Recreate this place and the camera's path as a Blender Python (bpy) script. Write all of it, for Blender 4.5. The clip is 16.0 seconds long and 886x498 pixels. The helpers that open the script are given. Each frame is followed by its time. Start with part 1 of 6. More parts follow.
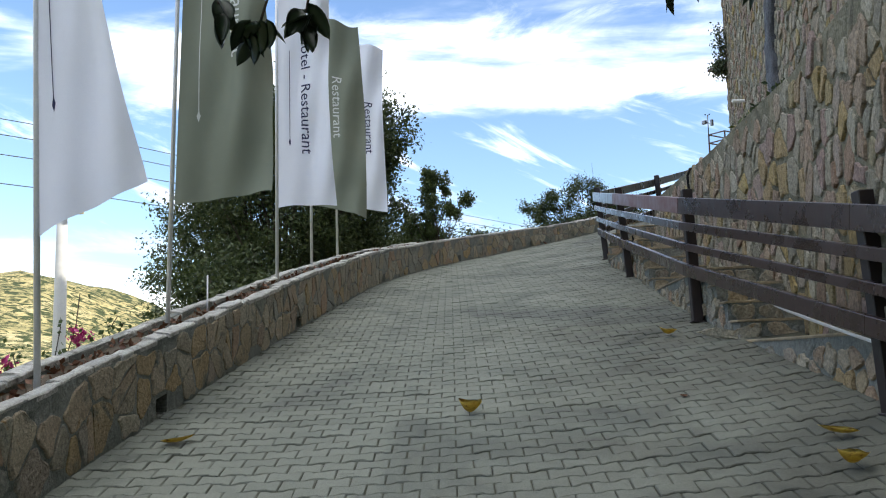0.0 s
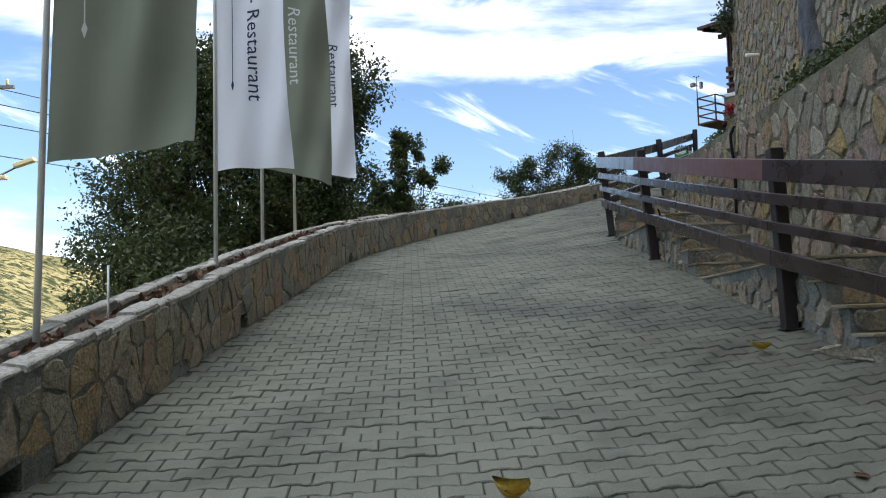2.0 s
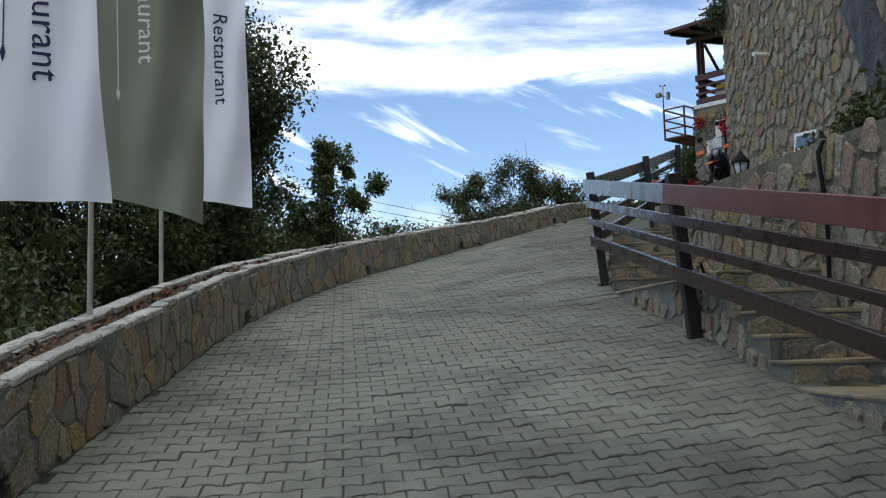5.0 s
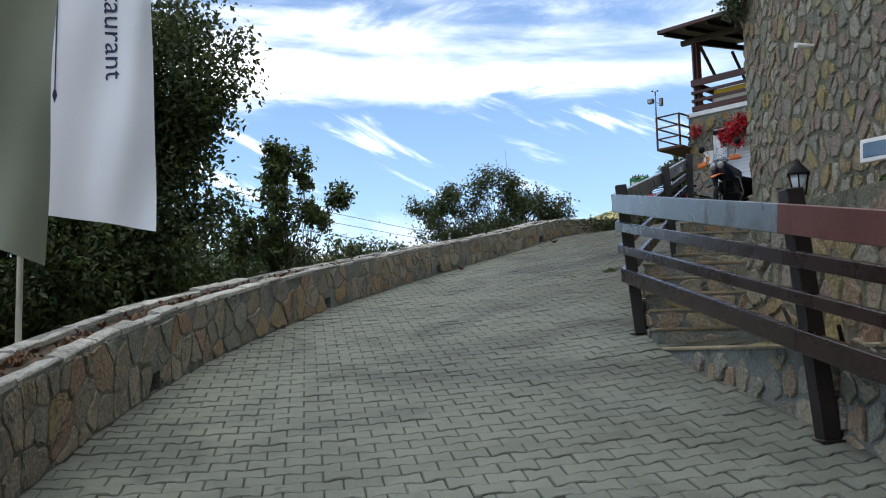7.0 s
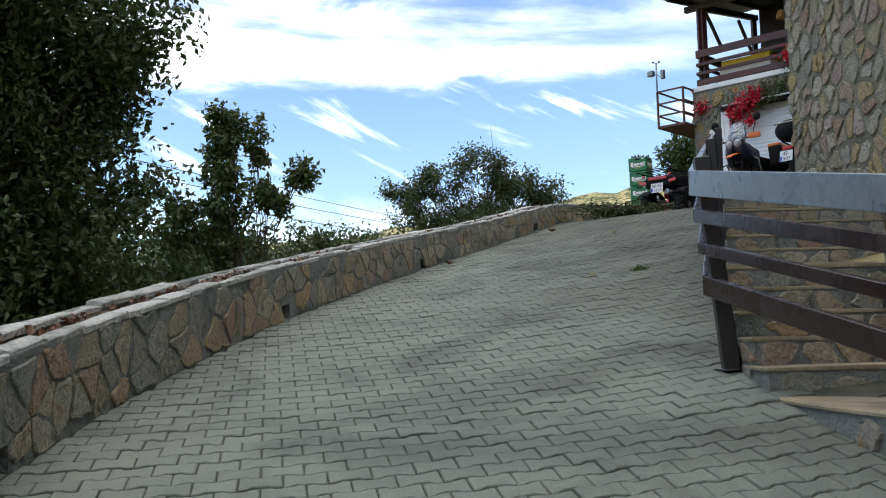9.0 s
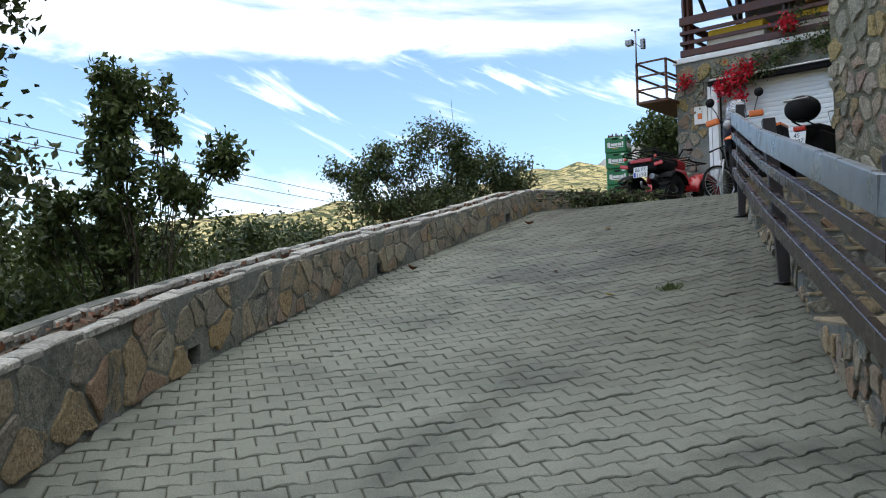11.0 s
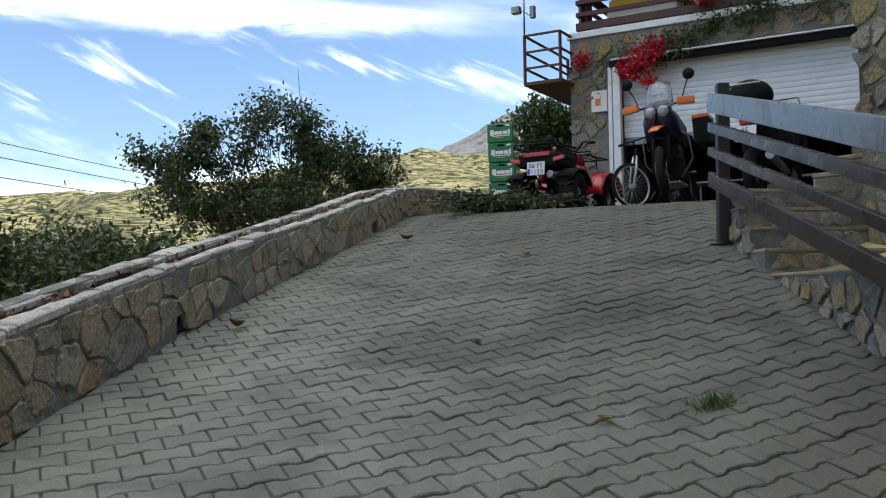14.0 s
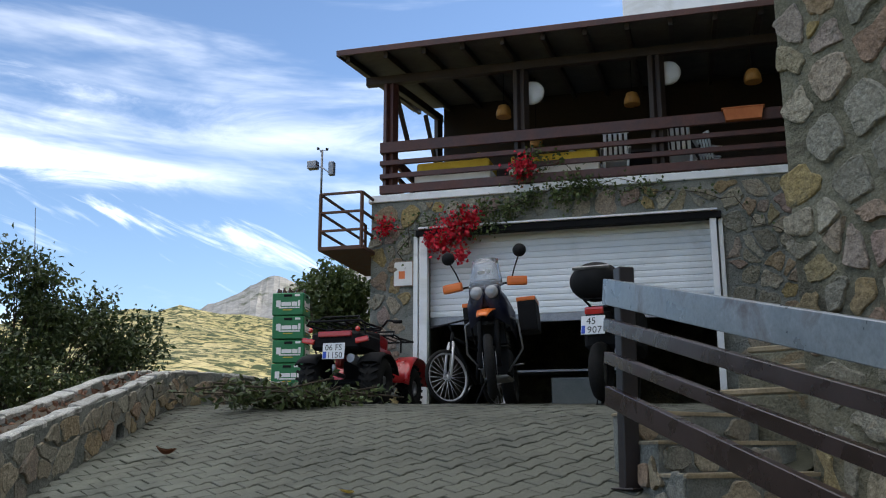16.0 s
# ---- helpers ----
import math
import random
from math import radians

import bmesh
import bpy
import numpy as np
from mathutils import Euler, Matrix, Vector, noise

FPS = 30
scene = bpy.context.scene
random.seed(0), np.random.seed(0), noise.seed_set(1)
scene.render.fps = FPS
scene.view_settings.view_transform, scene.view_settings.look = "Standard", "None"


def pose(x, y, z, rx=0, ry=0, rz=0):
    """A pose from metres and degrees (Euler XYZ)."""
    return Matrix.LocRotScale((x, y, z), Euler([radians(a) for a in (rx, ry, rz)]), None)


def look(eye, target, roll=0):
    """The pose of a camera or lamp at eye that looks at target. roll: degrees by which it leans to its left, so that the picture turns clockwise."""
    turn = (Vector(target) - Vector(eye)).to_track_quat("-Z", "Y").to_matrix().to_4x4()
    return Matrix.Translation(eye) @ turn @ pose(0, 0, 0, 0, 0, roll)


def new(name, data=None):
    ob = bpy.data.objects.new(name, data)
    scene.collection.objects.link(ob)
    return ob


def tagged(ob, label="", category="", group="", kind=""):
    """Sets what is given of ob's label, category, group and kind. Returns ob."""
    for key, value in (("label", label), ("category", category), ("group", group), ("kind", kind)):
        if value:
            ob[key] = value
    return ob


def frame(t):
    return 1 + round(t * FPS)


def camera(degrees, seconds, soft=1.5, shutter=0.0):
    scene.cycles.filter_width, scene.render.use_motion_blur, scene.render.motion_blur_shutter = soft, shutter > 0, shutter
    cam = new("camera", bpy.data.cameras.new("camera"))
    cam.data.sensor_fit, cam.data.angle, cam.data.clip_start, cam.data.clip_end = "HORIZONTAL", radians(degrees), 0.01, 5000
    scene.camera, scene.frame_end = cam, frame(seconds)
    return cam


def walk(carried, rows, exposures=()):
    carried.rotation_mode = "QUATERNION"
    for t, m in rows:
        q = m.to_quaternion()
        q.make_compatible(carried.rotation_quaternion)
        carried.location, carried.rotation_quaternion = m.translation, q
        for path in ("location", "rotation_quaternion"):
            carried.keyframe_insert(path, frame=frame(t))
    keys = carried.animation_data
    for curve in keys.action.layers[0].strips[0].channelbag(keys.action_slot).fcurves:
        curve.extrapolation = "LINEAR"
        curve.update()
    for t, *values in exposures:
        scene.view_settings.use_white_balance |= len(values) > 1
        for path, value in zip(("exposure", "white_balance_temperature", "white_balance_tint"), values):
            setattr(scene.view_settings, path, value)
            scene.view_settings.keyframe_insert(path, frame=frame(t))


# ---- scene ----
cam = camera(51.1, 16.0, soft=1.1)
METRES, EYE, TILT, LEAN, TURN = 20.8, 1.5, 10.25, -4.0, 0.0
ROWS = [
    (0.0, 0.0, 0.0, 0.0, -0.3, -3.15, 5.45),
    (0.5, -0.0049, 0.033, -0.0023, -0.72, -3.73, 5.38),
    (1.0, -0.0087, 0.0623, -0.0029, -1.47, -4.26, 5.25),
    (1.5, -0.0109, 0.0931, -0.003, -2.09, -4.85, 5.26),
    (2.0, -0.0138, 0.1254, -0.002, -2.85, -5.29, 5.06),
    (2.5, -0.0122, 0.1578, -0.0031, -3.42, -5.56, 5.04),
    (3.0, -0.0142, 0.1873, -0.0031, -4.33, -5.72, 4.87),
    (3.5, -0.0133, 0.2172, -0.0021, -5.32, -5.69, 4.54),
    (4.0, -0.0107, 0.248, 0.0006, -5.87, -5.43, 4.46),
    (6.5, 0.0007, 0.4077, 0.0038, -8.64, -4.37, 3.81),
    (7.0, 0.0016, 0.4406, 0.0036, -9.17, -4.34, 3.65),
    (7.5, 0.0047, 0.4721, 0.002, -9.64, -4.44, 3.59),
    (8.0, 0.0056, 0.502, 0.0008, -10.07, -4.76, 3.51),
    (10.5, 0.0197, 0.6583, 0.0012, -13.56, -6.68, 2.81),
    (11.0, 0.023, 0.689, 0.0027, -14.74, -7.2, 2.52),
    (11.5, 0.0295, 0.7199, 0.0024, -16.69, -7.69, 2.05),
    (12.0, 0.0352, 0.751, 0.0016, -18.72, -8.2, 1.49),
    (12.5, 0.0424, 0.7795, 0.0006, -19.3, -8.18, 1.44),
    (13.0, 0.0494, 0.8091, 0.0007, -20.53, -8.32, 1.25),
    (13.5, 0.057, 0.8396, 0.0013, -21.91, -8.48, 0.81),
    (14.0, 0.0684, 0.8696, 0.0, -24.37, -8.44, 0.27),
    (14.5, 0.0783, 0.8999, -0.0004, -29.32, -7.29, -1.15),
    (15.0, 0.0896, 0.9276, 0.0004, -32.13, -4.94, -1.76),
    (15.5, 0.1004, 0.955, 0.002, -36.68, 0.28, -2.81),
    (16.0, 0.1099, 0.9834, 0.003, -38.71, 2.09, -3.24),
]
EXPOSURES = [(0.0, 0.64), (2.0, 0.42), (4.0, 0.22), (6.5, 0.42), (8.0, 0.55), (10.5, 0.66), (12.5, 0.52), (14.5, 0.36), (15.0, 0.36), (16.0, 0.34)]
walk(cam, [(t, pose(0, 0, EYE, TILT, LEAN, TURN) @ pose(METRES * x, METRES * y, METRES * z, 90 + pitch, roll, yaw)) for t, x, y, z, yaw, pitch, roll in ROWS],
     EXPOSURES)

# ---- light ----
SUN_TO = Vector((0.86, -0.22, 0.47)).normalized()
sun_data = bpy.data.lights.new("sun", "SUN")
sun_data.energy, sun_data.angle, sun_data.color = 3.6, radians(0.53), (1.0, 0.93, 0.82)
sun = new("sun", sun_data)
sun.matrix_world = look((60, 20, 60), Vector((60, 20, 60)) - SUN_TO)

world = bpy.data.worlds.new("sky_world")
scene.world = world
world.use_nodes = True
wt = world.node_tree


def wn(kind, **kw):
    n = wt.nodes.new(kind)
    for k, v in kw.items():
        if k == "op":
            n.operation = v
        else:
            n.inputs[k].default_value = v
    return n


def wmath(op, a, b=0.0, clamp=False):
    n = wt.nodes.new("ShaderNodeMath")
    n.operation, n.use_clamp = op, clamp
    for i, v in enumerate((a, b)):
        if isinstance(v, (int, float)):
            n.inputs[i].default_value = v
        else:
            wt.links.new(v, n.inputs[i])
    return n.outputs[0]


def wband(x, lo, mid0, mid1, hi):
    """Rises from lo to mid0, stays at one to mid1, falls to hi."""
    a = wt.nodes.new("ShaderNodeMapRange")
    a.interpolation_type = "SMOOTHSTEP"
    wt.links.new(x, a.inputs[0])
    a.inputs[1].default_value, a.inputs[2].default_value = lo, mid0
    b = wt.nodes.new("ShaderNodeMapRange")
    b.interpolation_type = "SMOOTHSTEP"
    wt.links.new(x, b.inputs[0])
    b.inputs[1].default_value, b.inputs[2].default_value = mid1, hi
    b.inputs[3].default_value, b.inputs[4].default_value = 1.0, 0.0
    return wmath("MULTIPLY", a.outputs[0], b.outputs[0])


sky = wt.nodes.new("ShaderNodeTexSky")
sky.sky_type, sky.sun_disc = "NISHITA", False
sky.sun_elevation = math.asin(SUN_TO.z)
sky.sun_rotation = math.atan2(SUN_TO.x, SUN_TO.y)
sky.air_density, sky.dust_density, sky.ozone_density = 1.0, 0.3, 2.4
coord = wt.nodes.new("ShaderNodeTexCoord")
sep = wt.nodes.new("ShaderNodeSeparateXYZ")
wt.links.new(coord.outputs["Generated"], sep.inputs[0])
azim = wmath("ARCTAN2", sep.outputs[0], sep.outputs[1])
elev = wmath("ARCSINE", sep.outputs[2])
comb = wt.nodes.new("ShaderNodeCombineXYZ")
wt.links.new(azim, comb.inputs[0])
wt.links.new(elev, comb.inputs[1])


def wnoise(sx, sy, detail, rough, dist, off=0.0, turn=0.0):
    m = wt.nodes.new("ShaderNodeMapping")
    m.inputs["Scale"].default_value = (sx, sy, 1)
    m.inputs["Location"].default_value = (off, off * 0.7, 0)
    m.inputs["Rotation"].default_value = (0, 0, radians(turn))
    wt.links.new(comb.outputs[0], m.inputs[0])
    n = wn("ShaderNodeTexNoise", Scale=1.0, Detail=detail, Roughness=rough, Distortion=dist)
    wt.links.new(m.outputs[0], n.inputs["Vector"])
    return n.outputs[0]


wide = wnoise(2.2, 14.0, 6.0, 0.55, 0.3, 3.0, 4.0)
fine = wnoise(7.0, 20.0, 8.0, 0.62, 0.6, 8.0, -28.0)
tilted = wmath("ADD", elev, wmath("MULTIPLY", wmath("SUBTRACT", fine, 0.5), 0.11))
# the long bank of cloud, the thin veil above it, the haze low down, and torn shreds between
bank = wmath("MULTIPLY", wband(tilted, 0.255, 0.30, 0.315, 0.375), wband(wide, 0.36, 0.62, 2.0, 3.0))
bank = wmath("MULTIPLY", bank, wmath("ADD", 0.45, wmath("MULTIPLY", 0.55, wband(azim, -9.0, -8.0, 0.22, 0.42))))
veil = wmath("MULTIPLY", wband(tilted, 0.33, 0.40, 0.7, 1.0), wband(wide, 0.50, 0.78, 2.0, 3.0))
# unseen cloud deck overhead, added to brighten the shaded ground
high = wmath("MULTIPLY", wband(tilted, 0.60, 0.85, 1.7, 1.9), wband(wide, 0.10, 0.35, 2.0, 3.0))
low = wmath("MULTIPLY", wband(tilted, -0.2, -0.1, 0.07, 0.155), wband(wide, 0.30, 0.46, 2.0, 3.0))
# shreds combed downwards to the right
comb_map = wt.nodes.new("ShaderNodeMapping")
comb_map.vector_type = "TEXTURE"
comb_map.inputs["Rotation"].default_value = (0, 0, radians(-24))
comb_map.inputs["Scale"].default_value = (1 / 5.5, 1 / 30, 1)
comb_map.inputs["Location"].default_value = (0.31, 0.0, 0)
wt.links.new(comb.outputs[0], comb_map.inputs[0])
torn_node = wn("ShaderNodeTexNoise", Scale=1.0, Detail=7.0, Roughness=0.58, Distortion=0.5)
wt.links.new(comb_map.outputs[0], torn_node.inputs["Vector"])
torn = torn_node.outputs[0]
shred = wmath("MULTIPLY", wband(tilted, 0.10, 0.14, 0.24, 0.29), wband(torn, 0.55, 0.76, 2.0, 3.0))
cloud = wmath("MAXIMUM", wmath("MAXIMUM", bank, wmath("MAXIMUM", wmath("MULTIPLY", veil, 0.5), high)),
              wmath("MAXIMUM", wmath("MULTIPLY", low, 0.85), wmath("MULTIPLY", shred, 0.8)), True)
mixw = wt.nodes.new("ShaderNodeMix")
mixw.data_type = "RGBA"
wt.links.new(cloud, mixw.inputs["Factor"])
clear = wt.nodes.new("ShaderNodeMix")
clear.data_type, clear.blend_type = "RGBA", "MULTIPLY"
clear.inputs["Factor"].default_value = 1.0
wt.links.new(sky.outputs[0], clear.inputs["A"])
clear.inputs["B"].default_value = (1.04, 1.08, 1.18, 1)
wt.links.new(clear.outputs["Result"], mixw.inputs["A"])
mixw.inputs["B"].default_value = (11.7, 12.0, 12.4, 1)
bg = wt.nodes["Background"]
bg.inputs["Strength"].default_value = 0.145
wt.links.new(mixw.outputs["Result"], bg.inputs["Color"])


# ---- materials ----
def ramp(nt, src, stops):
    r = nt.nodes.new("ShaderNodeValToRGB")
    while len(r.color_ramp.elements) < len(stops):
        r.color_ramp.elements.new(0.5)
    for e, (p, c) in zip(r.color_ramp.elements, stops):
        e.position, e.color = p, (*c, 1) if len(c) == 3 else c
    nt.links.new(src, r.inputs[0])
    return r.outputs[0]


def blend(nt, mode, fac, a, b):
    m = nt.nodes.new("ShaderNodeMix")
    m.data_type, m.blend_type = "RGBA", mode
    for sock, v in (("Factor", fac), ("A", a), ("B", b)):
        if isinstance(v, (int, float)):
            m.inputs[sock].default_value = v
        elif isinstance(v, tuple):
            m.inputs[sock].default_value = (*v, 1)
        else:
            nt.links.new(v, m.inputs[sock])
    return m.outputs["Result"]


def material(name, stops, scale=3.0, grain=60.0, grain_amount=0.25, rough=0.8, metal=0.0, bump=0.3, bump_scale=None, bump_depth=0.01,
             per=None, per_stops=None, per_amount=0.6, stain=None, stain_scale=1.2, stain_lo=0.52, stain_hi=0.7, stretch=(1, 1, 1),
             coat=0.0, emit=None, transmission=0.0, world_space=False, painted_shade=None, weather=None, thin=0.0):
    """Two scales of variation, an optional change from piece to piece (per: "object" or "island"), stains and fine relief."""
    m = bpy.data.materials.new(name)
    m.use_nodes = True
    nt = m.node_tree
    b = nt.nodes["Principled BSDF"]
    tc = nt.nodes.new("ShaderNodeTexCoord")
    mp = nt.nodes.new("ShaderNodeMapping")
    mp.inputs["Scale"].default_value = stretch
    where_node = nt.nodes.new("ShaderNodeNewGeometry")
    nt.links.new(where_node.outputs["Position"] if world_space else tc.outputs["Object"], mp.inputs[0])

    def tex(s, detail=5.0, dist=0.0, r=0.6):
        n = nt.nodes.new("ShaderNodeTexNoise")
        n.inputs["Scale"].default_value, n.inputs["Detail"].default_value = s, detail
        n.inputs["Roughness"].default_value, n.inputs["Distortion"].default_value = r, dist
        nt.links.new(mp.outputs[0], n.inputs["Vector"])
        return n.outputs[0]

    broad = tex(scale, 5.0, 0.4)
    fine = tex(grain, 6.0, 0.0, 0.7)
    n = len(stops)
    col = ramp(nt, broad, [(0.3 + 0.4 * i / max(1, n - 1), c) for i, c in enumerate(stops)])
    if per:
        if per == "object":
            src = nt.nodes.new("ShaderNodeObjectInfo").outputs["Random"]
        else:
            src = nt.nodes.new("ShaderNodeNewGeometry").outputs["Random Per Island"]
        k = len(per_stops)
        alt = ramp(nt, src, [(i / max(1, k - 1), c) for i, c in enumerate(per_stops)])
        col = blend(nt, "MIX", per_amount, col, alt)
    if stain:
        st = ramp(nt, tex(stain_scale, 7.0, 0.8), [(stain_lo, (0, 0, 0)), (stain_hi, (1, 1, 1))])
        col = blend(nt, "MIX", st, col, stain)
    if weather:
        # lichen and run-off that cross stones and mortar alike
        for tint, wscale, lo, hi in weather:
            st = ramp(nt, tex(wscale, 8.0, 1.0, 0.65), [(lo, (0, 0, 0)), (hi, (1, 1, 1))])
            col = blend(nt, "MIX", st, col, tint)
    if painted_shade:
        # shade painted into the colour, deepest along the steps, broken by noise
        tint, (dx, dy, off) = painted_shade
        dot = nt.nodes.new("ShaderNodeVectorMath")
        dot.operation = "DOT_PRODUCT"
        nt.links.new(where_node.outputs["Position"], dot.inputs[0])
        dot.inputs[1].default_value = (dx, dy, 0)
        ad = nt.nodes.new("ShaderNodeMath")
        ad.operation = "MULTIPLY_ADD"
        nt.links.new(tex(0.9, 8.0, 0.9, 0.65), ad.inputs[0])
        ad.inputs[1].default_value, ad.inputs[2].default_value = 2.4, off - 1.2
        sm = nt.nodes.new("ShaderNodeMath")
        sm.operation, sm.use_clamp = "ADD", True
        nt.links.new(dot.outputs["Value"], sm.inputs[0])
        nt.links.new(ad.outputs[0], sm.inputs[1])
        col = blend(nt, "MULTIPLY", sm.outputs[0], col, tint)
    g = ramp(nt, fine, [(0.25, (1 - grain_amount,) * 3), (0.75, (1 + grain_amount * 0.4,) * 3)])
    col = blend(nt, "MULTIPLY", 1.0, col, g)
    nt.links.new(col, b.inputs["Base Color"])
    rr = nt.nodes.new("ShaderNodeMapRange")
    nt.links.new(broad, rr.inputs[0])
    rr.inputs[1].default_value, rr.inputs[2].default_value = 0.3, 0.7
    rr.inputs[3].default_value, rr.inputs[4].default_value = max(0.02, rough - 0.1), min(1.0, rough + 0.1)
    nt.links.new(rr.outputs[0], b.inputs["Roughness"])
    b.inputs["Metallic"].default_value = metal
    b.inputs["Specular IOR Level"].default_value = 0.15 if rough >= 0.75 else 0.5
    b.inputs["Coat Weight"].default_value = coat
    b.inputs["Transmission Weight"].default_value = transmission
    if emit:
        b.inputs["Emission Color"].default_value, b.inputs["Emission Strength"].default_value = (*emit[0], 1), emit[1]
    if bump:
        bp = nt.nodes.new("ShaderNodeBump")
        bp.inputs["Strength"].default_value, bp.inputs["Distance"].default_value = bump, bump_depth
        nt.links.new(tex(bump_scale or grain * 0.5, 7.0, 0.3, 0.65), bp.inputs["Height"])
        nt.links.new(bp.outputs[0], b.inputs["Normal"])
    if thin:
        # cloth and leaves let light through
        tr = nt.nodes.new("ShaderNodeBsdfTranslucent")
        nt.links.new(col, tr.inputs["Color"])
        mx = nt.nodes.new("ShaderNodeMixShader")
        mx.inputs[0].default_value = thin
        nt.links.new(b.outputs[0], mx.inputs[1])
        nt.links.new(tr.outputs[0], mx.inputs[2])
        nt.links.new(mx.outputs[0], nt.nodes["Material Output"].inputs["Surface"])
    return m


# paver colours, with the shade beside the steps painted in
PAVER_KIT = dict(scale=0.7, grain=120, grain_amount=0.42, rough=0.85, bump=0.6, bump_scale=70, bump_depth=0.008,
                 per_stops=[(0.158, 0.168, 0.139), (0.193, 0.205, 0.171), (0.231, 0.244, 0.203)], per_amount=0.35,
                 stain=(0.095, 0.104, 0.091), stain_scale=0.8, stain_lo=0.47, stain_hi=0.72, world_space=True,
                 painted_shade=((0.60, 0.57, 0.55), (0.42, -0.06, 0.36)), weather=[((0.253, 0.264, 0.242), 5.0, 0.66, 0.80), ((0.063, 0.069, 0.061), 7.0, 0.64, 0.82)])
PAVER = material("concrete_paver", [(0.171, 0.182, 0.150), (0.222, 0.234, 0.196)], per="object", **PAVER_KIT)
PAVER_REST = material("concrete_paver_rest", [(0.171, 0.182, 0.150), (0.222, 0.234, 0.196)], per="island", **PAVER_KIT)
BED = material("joint_sand", [(0.04, 0.042, 0.03), (0.09, 0.09, 0.065)], 4, 200, 0.4, 0.95)
STONES = [(0.267, 0.242, 0.187), (0.430, 0.367, 0.260), (0.370, 0.234, 0.146), (0.459, 0.413, 0.308), (0.267, 0.281, 0.251), (0.445, 0.312, 0.146), (0.252, 0.265, 0.235), (0.400, 0.296, 0.219)]
STONE_KIT = dict(scale=9, grain=45, grain_amount=0.6, rough=0.85, bump=1.0, bump_scale=18, bump_depth=0.035, per_stops=STONES, per_amount=0.72, world_space=True,
                 weather=[((0.126, 0.140, 0.122), 3.2, 0.54, 0.70), ((0.311, 0.187, 0.073), 4.5, 0.62, 0.74)])
STONE = material("wall_stone", [(0.148, 0.133, 0.105), (0.296, 0.265, 0.211), (0.400, 0.367, 0.300)], per="object", **STONE_KIT)
STONE_REST = material("wall_stone_rest", [(0.148, 0.133, 0.105), (0.296, 0.265, 0.211), (0.400, 0.367, 0.300)], per="island", **STONE_KIT)
BIGSTONES = [(0.251, 0.236, 0.186), (0.442, 0.403, 0.302), (0.324, 0.198, 0.132), (0.487, 0.456, 0.357), (0.265, 0.258, 0.209), (0.428, 0.319, 0.116), (0.354, 0.243, 0.217), (0.413, 0.380, 0.302)]
BIG_KIT = dict(scale=7, grain=35, grain_amount=0.65, rough=0.88, bump=1.0, bump_scale=13, bump_depth=0.06, per_stops=BIGSTONES, per_amount=0.75, world_space=True,
               weather=[((0.063, 0.061, 0.047), 1.7, 0.58, 0.80), ((0.310, 0.190, 0.078), 2.1, 0.63, 0.80), ((0.088, 0.099, 0.078), 9.0, 0.58, 0.74)])
BIGSTONE = material("rubble_stone", [(0.111, 0.106, 0.085), (0.265, 0.258, 0.217), (0.383, 0.365, 0.310)], per="object", **BIG_KIT)
BIGSTONE_REST = material("rubble_stone_rest", [(0.111, 0.106, 0.085), (0.265, 0.258, 0.217), (0.383, 0.365, 0.310)], per="island", **BIG_KIT)
MORTAR = material("grey_mortar", [(0.128, 0.124, 0.088), (0.272, 0.260, 0.192)], 2.5, 50, 0.5, 0.9, bump=1.0, bump_scale=14, bump_depth=0.05, world_space=True,
                  weather=[((0.060, 0.056, 0.042), 1.7, 0.55, 0.72), ((0.288, 0.176, 0.080), 2.1, 0.60, 0.76)])
MORTAR_LIGHT = material("weathered_mortar", [(0.162, 0.174, 0.157), (0.281, 0.285, 0.255)], 2.5, 60, 0.45, 0.9, bump=1.0, bump_scale=16, bump_depth=0.04, world_space=True,
                        weather=[((0.093, 0.102, 0.085), 3.2, 0.54, 0.70), ((0.340, 0.323, 0.281), 6.0, 0.62, 0.74)])
COPING = material("pale_coping", [(0.36, 0.355, 0.32), (0.62, 0.60, 0.55)], 5, 50, 0.5, 0.85, bump=1.0, bump_depth=0.03, stain=(0.16, 0.155, 0.13), stain_scale=5.0, world_space=True, per="object", per_stops=[(0.30, 0.29, 0.26), (0.52, 0.50, 0.46), (0.68, 0.66, 0.61)], per_amount=0.45)
TREAD = material("tread_slab", [(0.19, 0.155, 0.10), (0.38, 0.31, 0.205)], 3, 40, 0.35, 0.85, bump=0.6, stain=(0.16, 0.15, 0.12), stain_scale=2.2)
SOIL = material("dry_soil", [(0.07, 0.055, 0.04), (0.13, 0.105, 0.075)], 3, 40, 0.5, 0.95, bump=1.0)
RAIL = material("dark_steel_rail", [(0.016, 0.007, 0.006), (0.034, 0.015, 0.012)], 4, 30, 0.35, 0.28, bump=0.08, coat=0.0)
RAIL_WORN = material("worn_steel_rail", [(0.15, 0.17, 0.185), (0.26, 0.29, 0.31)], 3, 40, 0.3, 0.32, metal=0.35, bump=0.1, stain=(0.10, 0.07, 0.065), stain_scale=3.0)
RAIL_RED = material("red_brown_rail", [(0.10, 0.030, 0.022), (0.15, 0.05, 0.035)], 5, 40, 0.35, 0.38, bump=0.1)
POSTM = material("dark_steel_post", [(0.008, 0.005, 0.0045), (0.020, 0.010, 0.009)], 4, 40, 0.4, 0.5, bump=0.1)
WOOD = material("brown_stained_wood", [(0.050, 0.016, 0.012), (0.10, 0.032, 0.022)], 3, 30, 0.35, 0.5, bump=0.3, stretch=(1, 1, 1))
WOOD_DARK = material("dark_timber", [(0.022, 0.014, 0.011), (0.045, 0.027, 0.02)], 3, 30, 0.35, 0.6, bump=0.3)
